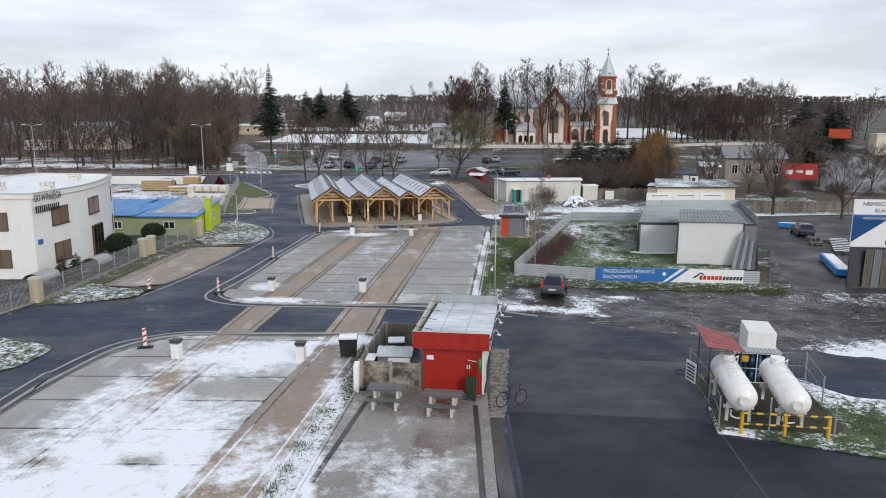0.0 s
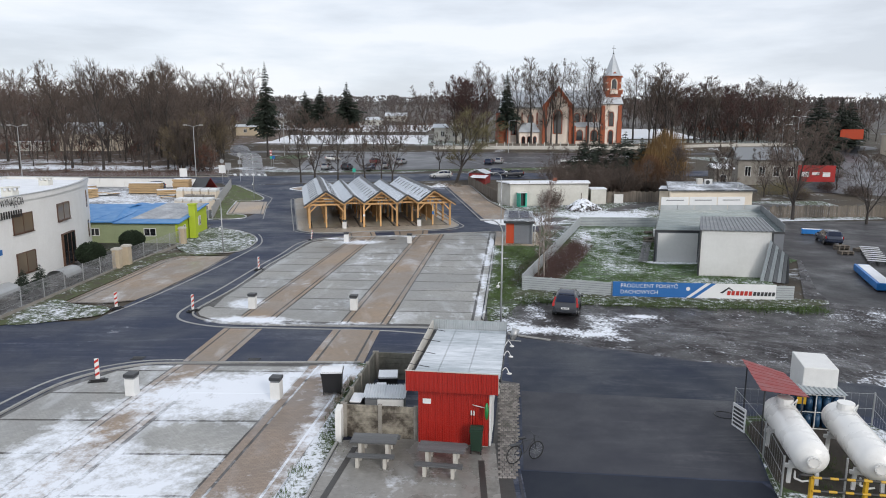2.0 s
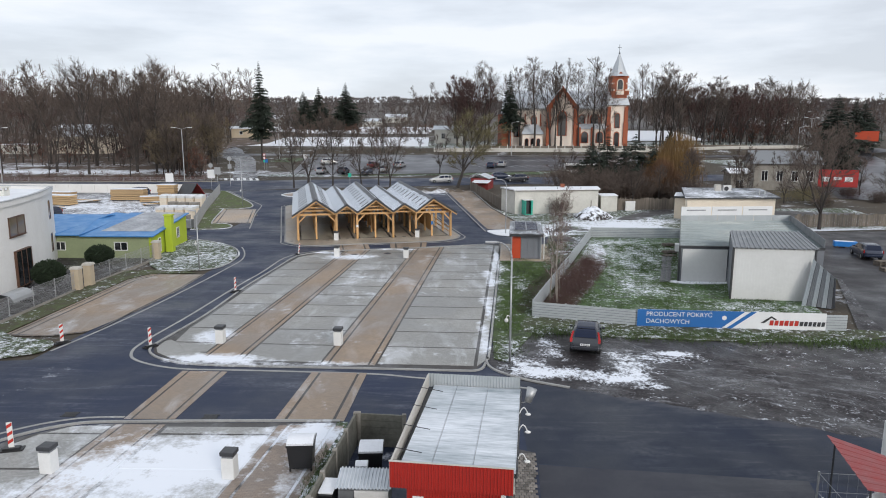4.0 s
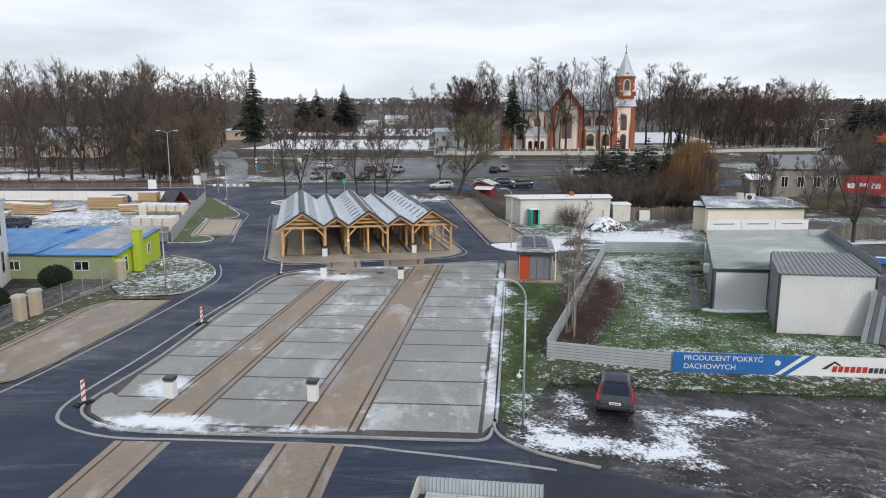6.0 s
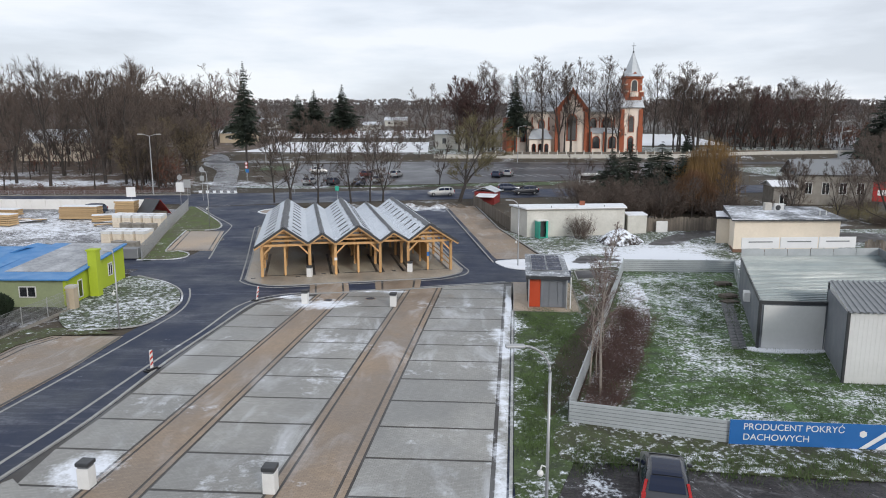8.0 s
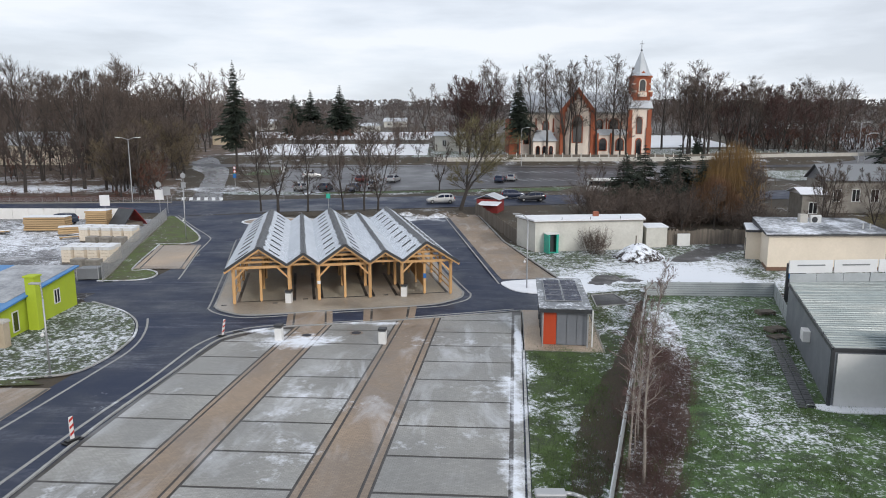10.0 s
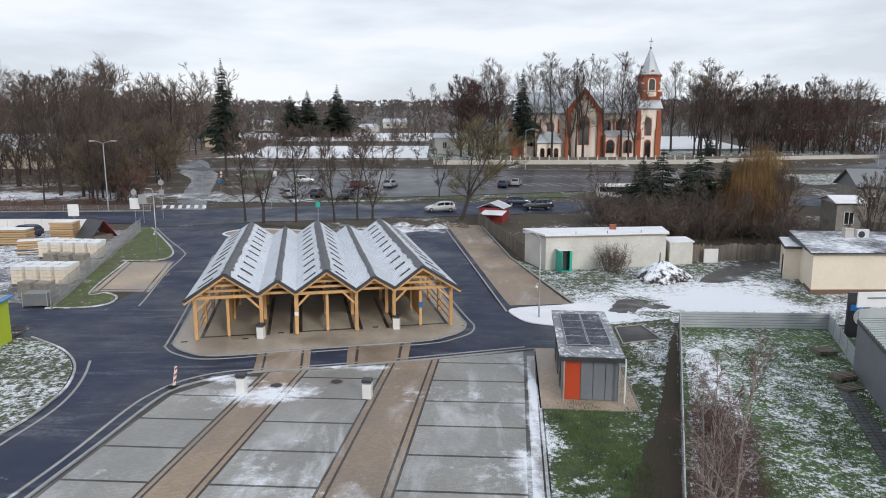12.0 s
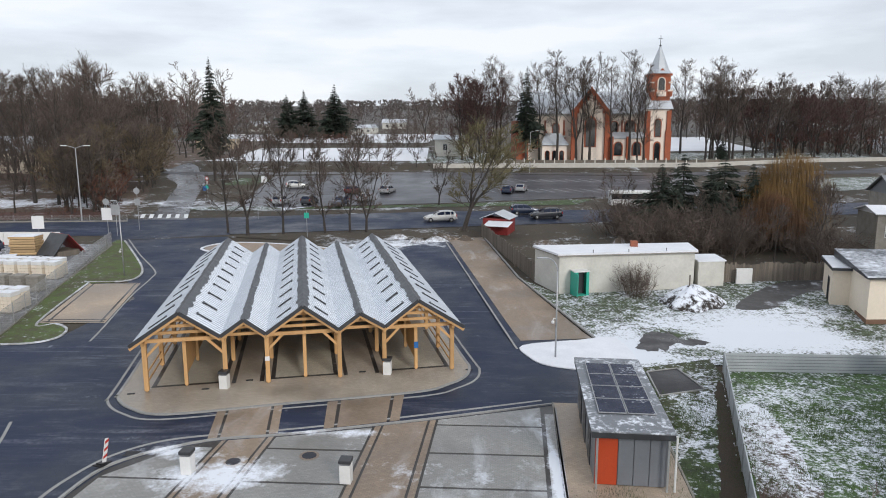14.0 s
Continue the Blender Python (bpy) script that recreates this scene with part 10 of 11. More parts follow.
box(bm, -0.01, 0.47, 0.06, 1.02, 1.05, 1.12, 0.03)
part("lid", bm, M["snow"], t, "snow covered lid")



def bicycle(x, y, turn):
    t = thing("bicycle", pose(x, y, 0.03, 0, 4, turn), "dark bicycle standing by the kiosk path", "bicycle")
    for cx in (-0.52, 0.52):
        bm = B()
        n = 26
        pts = [(cx + 0.33 * math.cos(6.2832 * k / n), 0, 0.34 + 0.33 * math.sin(6.2832 * k / n)) for k in range(n + 1)]
        tube(bm, pts, 0.022, 6)
        w = part("wheel", bm, M["tyre"], t)
        bm = B()
        for k in range(12):
            a = 6.2832 * k / 12
            tube(bm, [(cx, 0, 0.34), (cx + 0.32 * math.cos(a), 0, 0.34 + 0.32 * math.sin(a))], 0.003, 4)
        part("spokes", bm, M["steel"], w)
    bm = B()
    for a, b in (((-0.52, 0.34), (-0.05, 0.32)), ((-0.52, 0.34), (-0.18, 0.82)), ((-0.05, 0.32), (-0.2, 0.9)), ((-0.05, 0.32), (0.36, 0.78)), ((-0.18, 0.8), (0.36, 0.82)), ((0.52, 0.34), (0.34, 0.95))):
        tube(bm, [(a[0], 0, a[1]), (b[0], 0, b[1])], 0.018, 6)
    part("frame", bm, M["steel_dark"], t, "dark steel frame")
    bm = B()
    tube(bm, [(0.34, 0, 0.95), (0.38, -0.26, 1.0), (0.28, -0.3, 1.0)], 0.014, 6)
    tube(bm, [(0.34, 0, 0.95), (0.38, 0.26, 1.0), (0.28, 0.3, 1.0)], 0.014, 6)
    part("handlebar", bm, M["steel_dark"], t)
    bm = B()
    box(bm, -0.34, -0.06, -0.07, 0.07, 0.90, 0.96, 0.02)
    part("saddle", bm, M["black"], t)
    bm = B()
    box(bm, -0.75, -0.25, -0.08, 0.08, 0.72, 0.74)
    part("carrier", bm, M["steel_dark"], t)


bicycle(3.3, 22.8, 32)


# ---- gas tanks and their compound ----
def gas_tank(x, y, turn, L=4.6, r=0.6, zc=1.27):
    t = thing("gas_tank", pose(x, y, 0.06, 0, 0, turn), "white horizontal gas tank on steel legs", "gas tank", "gas tanks")
    bm = B()
    n = 24
    rings = []
    for k in range(7):
        a = math.pi / 2 * k / 6
        rings.append((-0.42 * math.cos(a), r * math.sin(a)))
    rings += [(L - 0.84 + 0.42 * math.sin(math.pi / 2 * k / 6), r * math.cos(math.pi / 2 * k / 6)) for k in range(7)]
    prev = None
    for yy, rr in rings:
        cur = [bm.verts.new((max(rr, 0.01) * math.cos(6.2832 * k / n), yy + 0.42, zc + max(rr, 0.01) * math.sin(6.2832 * k / n))) for k in range(n)]
        if prev:
            for k in range(n):
                bm.faces.new((prev[k], cur[k], cur[(k + 1) % n], prev[(k + 1) % n]))
        prev = cur
    bmesh.ops.recalc_face_normals(bm, faces=bm.faces[:])
    part("shell", bm, M["tank"], t, "glossy white shell with domed ends", True)
    bm = B()
    rod(bm, (0, 0.02, zc), (0, -0.06, zc), 0.22, 0.22, 20)
    for k in range(12):
        a = 6.2832 * k / 12
        rod(bm, (0.17 * math.cos(a), -0.06, zc + 0.17 * math.sin(a)), (0.17 * math.cos(a), -0.1, zc + 0.17 * math.sin(a)), 0.025, 0.025, 6)
    part("manhole_flange", bm, M["tank"], t, "round bolted flange on the domed end")
    for yy in (0.9, L - 0.9):
        for s in (-1, 1):
            bm = B()
            beam(bm, (s * 0.45, yy, 0), (s * 0.42, yy, zc - 0.45), 0.1, 0.12)
            part("leg", bm, M["white_paint"], t)
        bm = B()
        beam(bm, (-0.6, yy, zc - 0.62), (0.6, yy, zc - 0.62), 0.12, 0.12)
        part("saddle", bm, M["white_paint"], t)
    bm = B()
    rod(bm, (0, L * 0.78, zc + r - 0.05), (0, L * 0.78, zc + r + 0.22), 0.3, 0.3, 16)
    part("valve_dome", bm, M["tank"], t, "white valve dome")
    bm = B()
    tube(bm, [(-0.35, 0.6, zc - 0.66), (-0.35, 0.6, 0.35), (-0.1, 0.6, 0.25), (0.1, 0.6, 0.3)], 0.035, 6)
    part("pipe", bm, M["white_paint"], t, "white gas pipe")
    bm = B()
    tube(bm, [(0.1, L - 1.5, zc + r + 0.1), (0.55, L - 0.6, zc + r), (0.6, L - 0.1, 1.0)], 0.025, 6)
    part("pipe", bm, M["white_paint"], t, "white gas pipe")
    return t


gas_tank(12.53, 20.35, -11.1)
gas_tank(14.48, 19.9, -12.4)
t = thing("guard_rail", Matrix.Identity(4), "yellow and black striped guard rail before the tanks", "guard rail")
A_, B_ = Vector((12.35, 20.05, 0)), Vector((15.65, 19.65, 0))
for k, s in enumerate((0, 0.5, 1)):
    p = A_.lerp(B_, s)
    bm = B()
    box(bm, p.x - 0.06, p.x + 0.06, p.y - 0.06, p.y + 0.06, -0.05, 1.0, 0.01)
    part("post", bm, M["yellow"], t)
for z in (0.98, 0.52):
    for k in range(13):
        a, b = A_.lerp(B_, k / 13 * 1.0), A_.lerp(B_, (k + 1) / 13)
        bm = B()
        rod(bm, (a.x, a.y - 0.07, z), (b.x, b.y - 0.07, z), 0.045, 0.045, 8)
        part("rail", bm, M["yellow"] if k % 2 == 0 else M["black"], t)
bm = B()
tube(bm, [(11.95, 20.1, 0.9), (12.0, 20.1, 1.02), (12.35, 20.05, 1.02)], 0.045, 8)
part("rail", bm, M["black"], t)
t = thing("tank_fence", Matrix.Identity(4), "galvanised mesh fence posts round the gas tanks", "fence")
corners = [(11.6, 20.45), (13.6, 20.3), (16.1, 20.0), (17.1, 22.8), (18.0, 26.0), (12.5, 26.5), (12.2, 23.1), (11.6, 20.45)]
for (x0, y0), (x1, y1) in zip(corners, corners[1:]):
    bm = B()
    rod(bm, (x0, y0, -0.05), (x0, y0, 1.5), 0.035, 0.035, 8)
    part("post", bm, M["steel"], t)
    if (x0, y0) in ((11.6, 20.45), (13.6, 20.3), (16.1, 20.0)):
        continue
    bm = B()
    for zz in (0.15, 0.8, 1.45):
        beam(bm, (x0, y0, zz), (x1, y1, zz), 0.012, 0.012)
    n = int(math.hypot(x1 - x0, y1 - y0) / 0.3)
    for k in range(n):
        x, y = x0 + (x1 - x0) * k / n, y0 + (y1 - y0) * k / n
        box(bm, x - 0.002, x + 0.002, y - 0.002, y + 0.002, 0.1, 1.45)
    part("mesh_panel", bm, M["steel"], t)
# red canopy, cylinder cage and white kiosk box
t = thing("canopy", Matrix.Identity(4), "faded red tin canopy on posts behind the tanks", "canopy")
bm = B()
corrugated(bm, (12.7, 26.65, 2.7), (14.1, 25.85, 2.4), (12.07, 23.4, 2.6), (13.75, 23.2, 2.42), 8, 0.012)
part("roof", bm, M["red_tin_worn"], t)
for p in ((12.85, 26.4, 2.62), (13.95, 25.7, 2.38), (12.3, 23.6, 2.5), (13.6, 23.35, 2.36)):
    bm = B()
    rod(bm, (p[0], p[1], -0.05), p, 0.03, 0.03, 8)
    part("post", bm, M["steel_dark"], t)
t = thing("dispenser_box", pose(16.1, 27.25, 0.03, 0, 0, -14), "white metal service box on a frame", "cabinet")
bm = B()
box(bm, -0.66, 0.66, -1.0, 1.1, 0.85, 2.4, 0.04)
part("body", bm, M["white_paint"], t)
bm = B()
for x in (-0.58, 0.58):
    for y in (-0.9, 1.0):
        box(bm, x - 0.05, x + 0.05, y - 0.05, y + 0.05, 0, 0.8)
part("leg", bm, M["steel"], t)
t = thing("cylinder_cage", pose(14.35, 25.75, 0.04, 0, 0, -8), "steel cage of blue gas cylinders", "cage")
bm = B()
for x in (0, 1.05, 2.1):
    for y in (0, 0.9):
        rod(bm, (x, y, 0), (x, y, 1.5), 0.025, 0.025, 6)
for z in (0.05, 0.76, 1.5):
    for a, b in (((0, 0), (2.1, 0)), ((2.1, 0), (2.1, 0.9)), ((2.1, 0.9), (0, 0.9)), ((0, 0.9), (0, 0))):
        rod(bm, (*a, z), (*b, z), 0.02, 0.02, 6)
part("frame", bm, M["white_paint"], t)
bm = B()
corrugated(bm, (-0.05, -0.1, 1.55), (-0.05, 1.0, 1.55), (2.2, -0.1, 1.55), (2.2, 1.0, 1.55), 12, 0.04)
part("grid_roof", bm, M["fence_sheet"], t)
for z in (0.06, 0.78):
    for i in range(6):
        for j in range(2):
            bm = B()
            cx, cy = 0.2 + i * 0.34, 0.25 + j * 0.4
            rod(bm, (cx, cy, z), (cx, cy, z + 0.5), 0.14, 0.14, 12)
            rod(bm, (cx, cy, z + 0.5), (cx, cy, z + 0.58), 0.14, 0.05, 12)
            rod(bm, (cx, cy, z + 0.58), (cx, cy, z + 0.68), 0.08, 0.08, 8)
            part("gas_cylinder", bm, M["gas_blue"], t, "", True)
bm = B()
box(bm, 0.3, 0.65, -0.05, -0.03, 1.1, 1.4)
part("notice", bm, M["yellow"], t, "yellow warning notice")
t = thing("notice_board", pose(11.9, 24.6, 0.03, 0, 0, -78), "leaning white notice board on the tank fence", "notice board")
bm = B()
box(bm, -0.4, 0.4, -0.05, -0.02, 0.5, 1.45)
part("board", bm, M["white_sign"], t)
for k in range(5):
    bm = B()
    box(bm, -0.33, 0.33, -0.06, -0.05, 0.6 + k * 0.16, 0.69 + k * 0.16)
    part("text_bar", bm, M["steel_dark"], t)
bm = B()
pts = [(0.5 * math.cos(6.2832 * k / 20), 0.5 * math.sin(6.2832 * k / 20), 0.04 + 0.012 * k) for k in range(19)]
tube(bm, pts, 0.022, 6)
o = link("hose", bm, M["black"])
o.location = (12.3, 26.7, 0.02)
tagged(o, "black hose coiled on the asphalt", "hose")


# ---- vehicles ----
def car(x, y, turn, paint, kind="hatch", label="parked car", group="", z=None, plate=True):
    t = thing("car", pose(x, y, (gz(y) if z is None else z) + 0.02, 0, 0, turn), label, "car", group)
    k = 1.14 if kind == "estate" else 1.0
    L, W = 3.95 * k, 1.76 if kind == "estate" else 1.68
    h = W / 2
    # stations along the car from the rear: y, underside, width, belt, top
    st = [(0.0, 0.42, 0.86, 0.70, 0.72), (0.04, 0.34, 0.95, 0.88, 0.93), (0.16, 0.28, 0.99, 0.93, 1.18), (0.34, 0.24, 1.0, 0.95, 1.43), (0.6, 0.22, 1.0, 0.95, 1.50), (1.2, 0.2, 1.0, 0.94, 1.53),
          (1.8, 0.2, 1.0, 0.92, 1.50), (2.1, 0.2, 1.0, 0.91, 1.42), (2.85, 0.2, 0.99, 0.90, 0.96), (3.25, 0.22, 0.97, 0.84, 0.88), (3.65, 0.24, 0.92, 0.70, 0.74), (3.85, 0.28, 0.84, 0.58, 0.62), (3.95, 0.36, 0.74, 0.48, 0.50)]
    if kind == "round":
        st = [(0.0, 0.42, 0.84, 0.60, 0.62), (0.05, 0.32, 0.94, 0.80, 0.84), (0.13, 0.28, 0.98, 0.91, 0.97), (0.32, 0.24, 1.0, 0.94, 1.19), (0.52, 0.22, 1.0, 0.95, 1.36), (0.75, 0.22, 1.0, 0.96, 1.46), (1.1, 0.2, 1.0, 0.95, 1.52),
              (1.5, 0.2, 1.0, 0.94, 1.54), (1.95, 0.2, 1.0, 0.93, 1.49), (2.3, 0.2, 1.0, 0.92, 1.38), (3.0, 0.2, 0.99, 0.91, 1.02), (3.35, 0.22, 0.96, 0.85, 0.90), (3.65, 0.24, 0.90, 0.72, 0.77), (3.85, 0.28, 0.80, 0.58, 0.62), (3.95, 0.36, 0.68, 0.48, 0.50)]
    ys = [a[0] * k for a in st]

    def at(y, c):
        return float(np.interp(y, ys, [a[c] for a in st]))

    def ring(y):
        zb, w, be, to = at(y, 1), at(y, 2) * h, at(y, 3), at(y, 4)
        rise = min(1.0, max(0.0, (to - be) / 0.55))
        rw = w * (0.95 - 0.20 * rise)
        e = 0.07 * rise
        return [(0.80 * w, zb), (0.97 * w, zb + 0.10), (w, (zb + be) / 2), (0.975 * w, be), (rw, to - e), (0.82 * rw, to - e * 0.25), (0, to)]

    bm = B()
    n = 44
    rows = []
    for i in range(n + 1):
        y = L * (0.5 - 0.5 * math.cos(math.pi * i / n))
        r = ring(y)
        pts = [(-px, pz) for px, pz in r] + [(px, pz) for px, pz in r[-2::-1]]
        rows.append([bm.verts.new((px, y, pz)) for px, pz in pts])
    m_ = len(rows[0])
    for a, b in zip(rows, rows[1:]):
        for i in range(m_):
            bm.faces.new((a[i], a[(i + 1) % m_], b[(i + 1) % m_], b[i]))
    bm.faces.new(rows[0])
    bm.faces.new(rows[-1])
    bmesh.ops.recalc_face_normals(bm, faces=bm.faces[:])
    part("body", bm, paint, t, "", True)

    def side(y, f, sx, out=0.012):
        r = ring(y)
        (x0, z0), (x1, z1) = r[3], r[4]
        return (sx * (x0 + (x1 - x0) * f + out), y, z0 + (z1 - z0) * f)

    def top(y, f, out=0.014):
        return (ring(y)[5][0] * f, y + (-0.035 if y < 1 else 0.03), ring(y)[6][1] + out)

    def strip(fn, cuts, lo, hi):
        bm = B()
        rws = [(bm.verts.new(fn(c, lo)), bm.verts.new(fn(c, hi))) for c in cuts]
        for (a, b), (c, d) in zip(rws, rws[1:]):
            bm.faces.new((a, c, d, b))
        bmesh.ops.recalc_face_normals(bm, faces=bm.faces[:])
        return bm

    part("rear_window", strip(top, [k * v for v in ((0.17, 0.24, 0.32, 0.40, 0.48, 0.58) if kind == "round" else (0.075, 0.12, 0.16, 0.22, 0.28, 0.325))], -0.98, 0.98), M["car_glass"], t, "dark rear window")
    part("windscreen", strip(top, [k * v for v in (2.08, 2.2, 2.4, 2.6, 2.78)], -1.02, 1.02), M["car_glass"], t, "dark windscreen")
    if kind == "round":
        part("glass_roof", strip(top, [0.63 + 0.13 * q for q in range(9)], -0.95, 0.95), M["car_glass"], t, "dark glass roof")
    for sx in (-1, 1):
        for y0, y1 in ((0.42, 0.72), (0.80, 1.42), (1.50, 2.35)):
            part("side_window", strip(lambda y, f: side(y, f, sx), [k * (y0 + (y1 - y0) * q / 5) for q in range(6)], 0.10, 0.88), M["car_glass"], t)
        bm = B()
        if kind == "round":
            beam(bm, Vector((sx * h * 0.90, 0.07, 0.74)), Vector((sx * h * 0.91, 0.13, 0.96)), 0.15, 0.10)
            beam(bm, Vector((sx * h * 0.90, 0.13, 0.94)), Vector((sx * h * 0.80, 0.44, 1.27)), 0.10, 0.07)
        else:
            box(bm, sx * h * 0.93 - 0.07, sx * h * 0.93 + 0.035, 0.0, 0.14, 0.72, 1.02, 0.03)
        part("tail_lamp", bm, M["tail_red"], t, "red tail lamp")
        bm = B()
        box(bm, sx * h * 0.72 - 0.16, sx * h * 0.72 + 0.12, L - 0.26, L - 0.06, 0.52, 0.66, 0.03)
        part("headlamp", bm, M["glass_warm"], t, "clear headlamp")
        bm = B()
        yy = k * 2.35
        box(bm, sx * (h + 0.08) - 0.09, sx * (h + 0.08) + 0.09, yy, yy + 0.11, 0.92, 1.06, 0.035)
        part("mirror", bm, paint, t)
        for wy in (0.68 * k, L - 0.8 * k):
            bm = B()
            rod(bm, (sx * (h - 0.18), wy, 0.3), (sx * (h + 0.005), wy, 0.3), 0.3, 0.3, 20)
            w = part("wheel", bm, M["tyre"], t)
            bm = B()
            rod(bm, (sx * (h - 0.02), wy, 0.3), (sx * (h + 0.015), wy, 0.3), 0.19, 0.17, 14)
            part("rim", bm, M["rim"], w)
    bm = B()
    box(bm, -h * 0.9, h * 0.9, -0.07, 0.12, 0.36, 0.56, 0.04)
    part("bumper", bm, paint, t)
    if plate:
        bm = B()
        box(bm, -0.26, 0.26, -0.03, 0.02, 0.60, 0.71)
        pl = part("number_plate", bm, M["white_sign"], t)
        bm = B()
        for q in range(5):
            box(bm, -0.2 + q * 0.085, -0.15 + q * 0.085, -0.035, -0.03, 0.625, 0.685)
        part("plate_bar", bm, M["steel_dark"], pl)
    return t


P_GREY = car_paint("graphite_car_paint", (0.040, 0.043, 0.052))
P_SILVER = car_paint("silver_car_paint", (0.36, 0.37, 0.38))
P_WHITE = car_paint("white_car_paint", (0.62, 0.62, 0.61))
P_BLUE = car_paint("dark_blue_car_paint", (0.02, 0.03, 0.06))
P_RED = car_paint("dark_red_car_paint", (0.12, 0.015, 0.015))
car(8.0, 41.95, -14, P_GREY, "round", "graphite hatchback parked on the slushy gravel", z=0.02)
for x, y, a, p, k in ((-27.0, 150.8, -10, P_SILVER, "hatch"), (-22.5, 151, -12, P_GREY, "hatch"), (-16.5, 152.5, 170, P_BLUE, "estate"), (-14.0, 154, -10, P_SILVER, "hatch"), (-17.5, 163.5, -10, P_RED, "estate"),
                      (-11.5, 163.8, -15, P_SILVER, "estate"), (9.9, 163.6, -15, P_BLUE, "estate"), (12.5, 166, -15, P_SILVER, "hatch"), (-30.5, 172, -80, P_WHITE, "hatch")):
    car(x, y, a, p, k, "car parked below the church", "car park cars", plate=False)
car(1.2, 137.2, 96, P_WHITE, "estate", "white car at the kerb of the cross street", "street cars", plate=False)
car(15.8, 139.5, 96, P_GREY, "estate", "dark grey car at the kerb of the cross street", "street cars", plate=False)
car(9.0, 142.5, -84, P_BLUE, "estate", "dark car on the cross street", "street cars", plate=False)
car(41.0, 70.2, -14, P_BLUE, "estate", "dark estate car parked behind the sheds", plate=False)
car(-49.0, 117.5, 80, P_BLUE, "estate", "dark car parked in the timber yard", plate=False)
car(-52.5, 97.5, 80, P_BLUE, "estate", "dark car parked beside the timber stacks", plate=False)
bm = B()
box(bm, 24.5, 31.0, 147.5, 149.7, gz(148) + 0.5, gz(148) + 2.7, 0.15)
t = thing("bus", Matrix.Identity(4), "white minibus parked by the street", "bus")
part("body", bm, M["white_paint"], t)
bm = B()
box(bm, 24.6, 30.9, 147.45, 147.5, gz(148) + 1.5, gz(148) + 2.3)
part("window_band", bm, M["glass"], t)
for x in (25.8, 29.6):
    bm = B()
    rod(bm, (x, 147.45, gz(148) + 0.45), (x, 147.7, gz(148) + 0.45), 0.45, 0.45, 16)
    part("wheel", bm, M["tyre"], t)


# ---- portable toilet, heap, shed clutter ----
t = thing("portable_toilet", pose(11.0, 101.0, gz(101.0), 0, 0, 12), "teal plastic portable toilet with an open door", "portable toilet")
for x0, x1, y0, y1 in ((0, 0.08, 0, 1.15), (1.22, 1.3, 0, 1.15), (0.08, 1.22, 1.07, 1.15), (0.08, 0.32, 0, 0.06), (1.05, 1.22, 0, 0.06)):
    bm = B()
    box(bm, x0, x1, y0, y1, 0.1, 2.05)
    part("cabin_wall", bm, M["teal"], t)
bm = B()
box(bm, -0.03, 1.33, -0.03, 1.18, 0, 0.1)
part("cabin_base", bm, M["teal"], t)
bm = B()
prism(bm, [(-0.06, -0.06), (1.36, -0.06), (1.36, 1.21), (-0.06, 1.21)], 2.05, lambda x, y: 2.13 + 0.14 * (1 - abs(x - 0.65) / 0.75))
part("roof", bm, M["white_paint"], t, "pale translucent roof")
bm = B()
box(bm, -0.02, 0.03, -0.75, 0.0, 0.1, 2.0)
part("door", bm, M["teal"], t)
bm = B()
box(bm, 0.32, 1.05, 0.5, 0.55, 0.05, 2.0)
part("interior", bm, M["steel_dark"], t)


def heap(x, y, r, h, mm, label, seed=1, name="soil_mound"):
    bm = B()
    rng = random.Random(seed)
    n, rings = 28, 8
    prev = None
    for k in range(rings + 1):
        f = k / rings
        cur = []
        for j in range(n):
            a = 6.2832 * j / n
            rr = r * (1 - f) * (1 + 0.14 * math.sin(3 * a + seed) + 0.08 * math.sin(7 * a)) + 0.02
            z = h * (1 - (1 - f) ** 1.7) * (1 + 0.08 * math.sin(5 * a + k)) + rng.uniform(-0.05, 0.05)
            cur.append(bm.verts.new((rr * 1.25 * math.cos(a), rr * math.sin(a), z - 0.05)))
        if prev:
            for j in range(n):
                bm.faces.new((prev[j], prev[(j + 1) % n], cur[(j + 1) % n], cur[j]))
        prev = cur
    bm.faces.new(prev)
    o = link(name, bm, mm, smooth=True)
    o.location = (x, y, gz(y))
    return tagged(o, label, "heap")


heap(20.1, 98.8, 2.1, 1.55, M["heap"], "heap of dark soil capped with snow")
bm = B()
rod(bm, (19.9, 98.9, gz(98.9) + 1.2), (19.9, 98.9, gz(98.9) + 2.4), 0.06, 0.06, 8)
tagged(link("stake", bm, M["old_wood"]), "short stake standing in the soil heap", "stake")
rng = random.Random(33)
for i in range(12):
    heap(rng.uniform(-6, 3), rng.uniform(122.5, 126.5), rng.uniform(0.5, 1.2), rng.uniform(0.25, 0.7), M["rubble"], "low rubble mound with snow", i, "rubble_mound")
for i in range(14):
    heap(rng.uniform(7, 20), rng.uniform(107.5, 124), rng.uniform(0.6, 1.4), rng.uniform(0.4, 1.1), M["rubble"], "junk and rubble pile behind the garage", i + 20, "rubble_mound")


def pallet(x, y, turn, label="weathered wooden pallet dusted with snow", n=1, group="pallets"):
    t = thing("pallet", pose(x, y, gz(y) + 0.03, 0, 0, turn), label, "pallet", group)
    for lv in range(n):
        z = lv * 0.15
        for k in range(5):
            bm = B()
            box(bm, -0.6, 0.6, -0.4 + k * 0.18, -0.29 + k * 0.18, z + 0.11, z + 0.135)
            part("board", bm, M["old_wood"], t)
        for x0 in (-0.55, 0, 0.55):
            bm = B()
            box(bm, x0 - 0.05, x0 + 0.05, -0.4, 0.45, z, z + 0.11)
            part("bearer", bm, M["old_wood"], t)


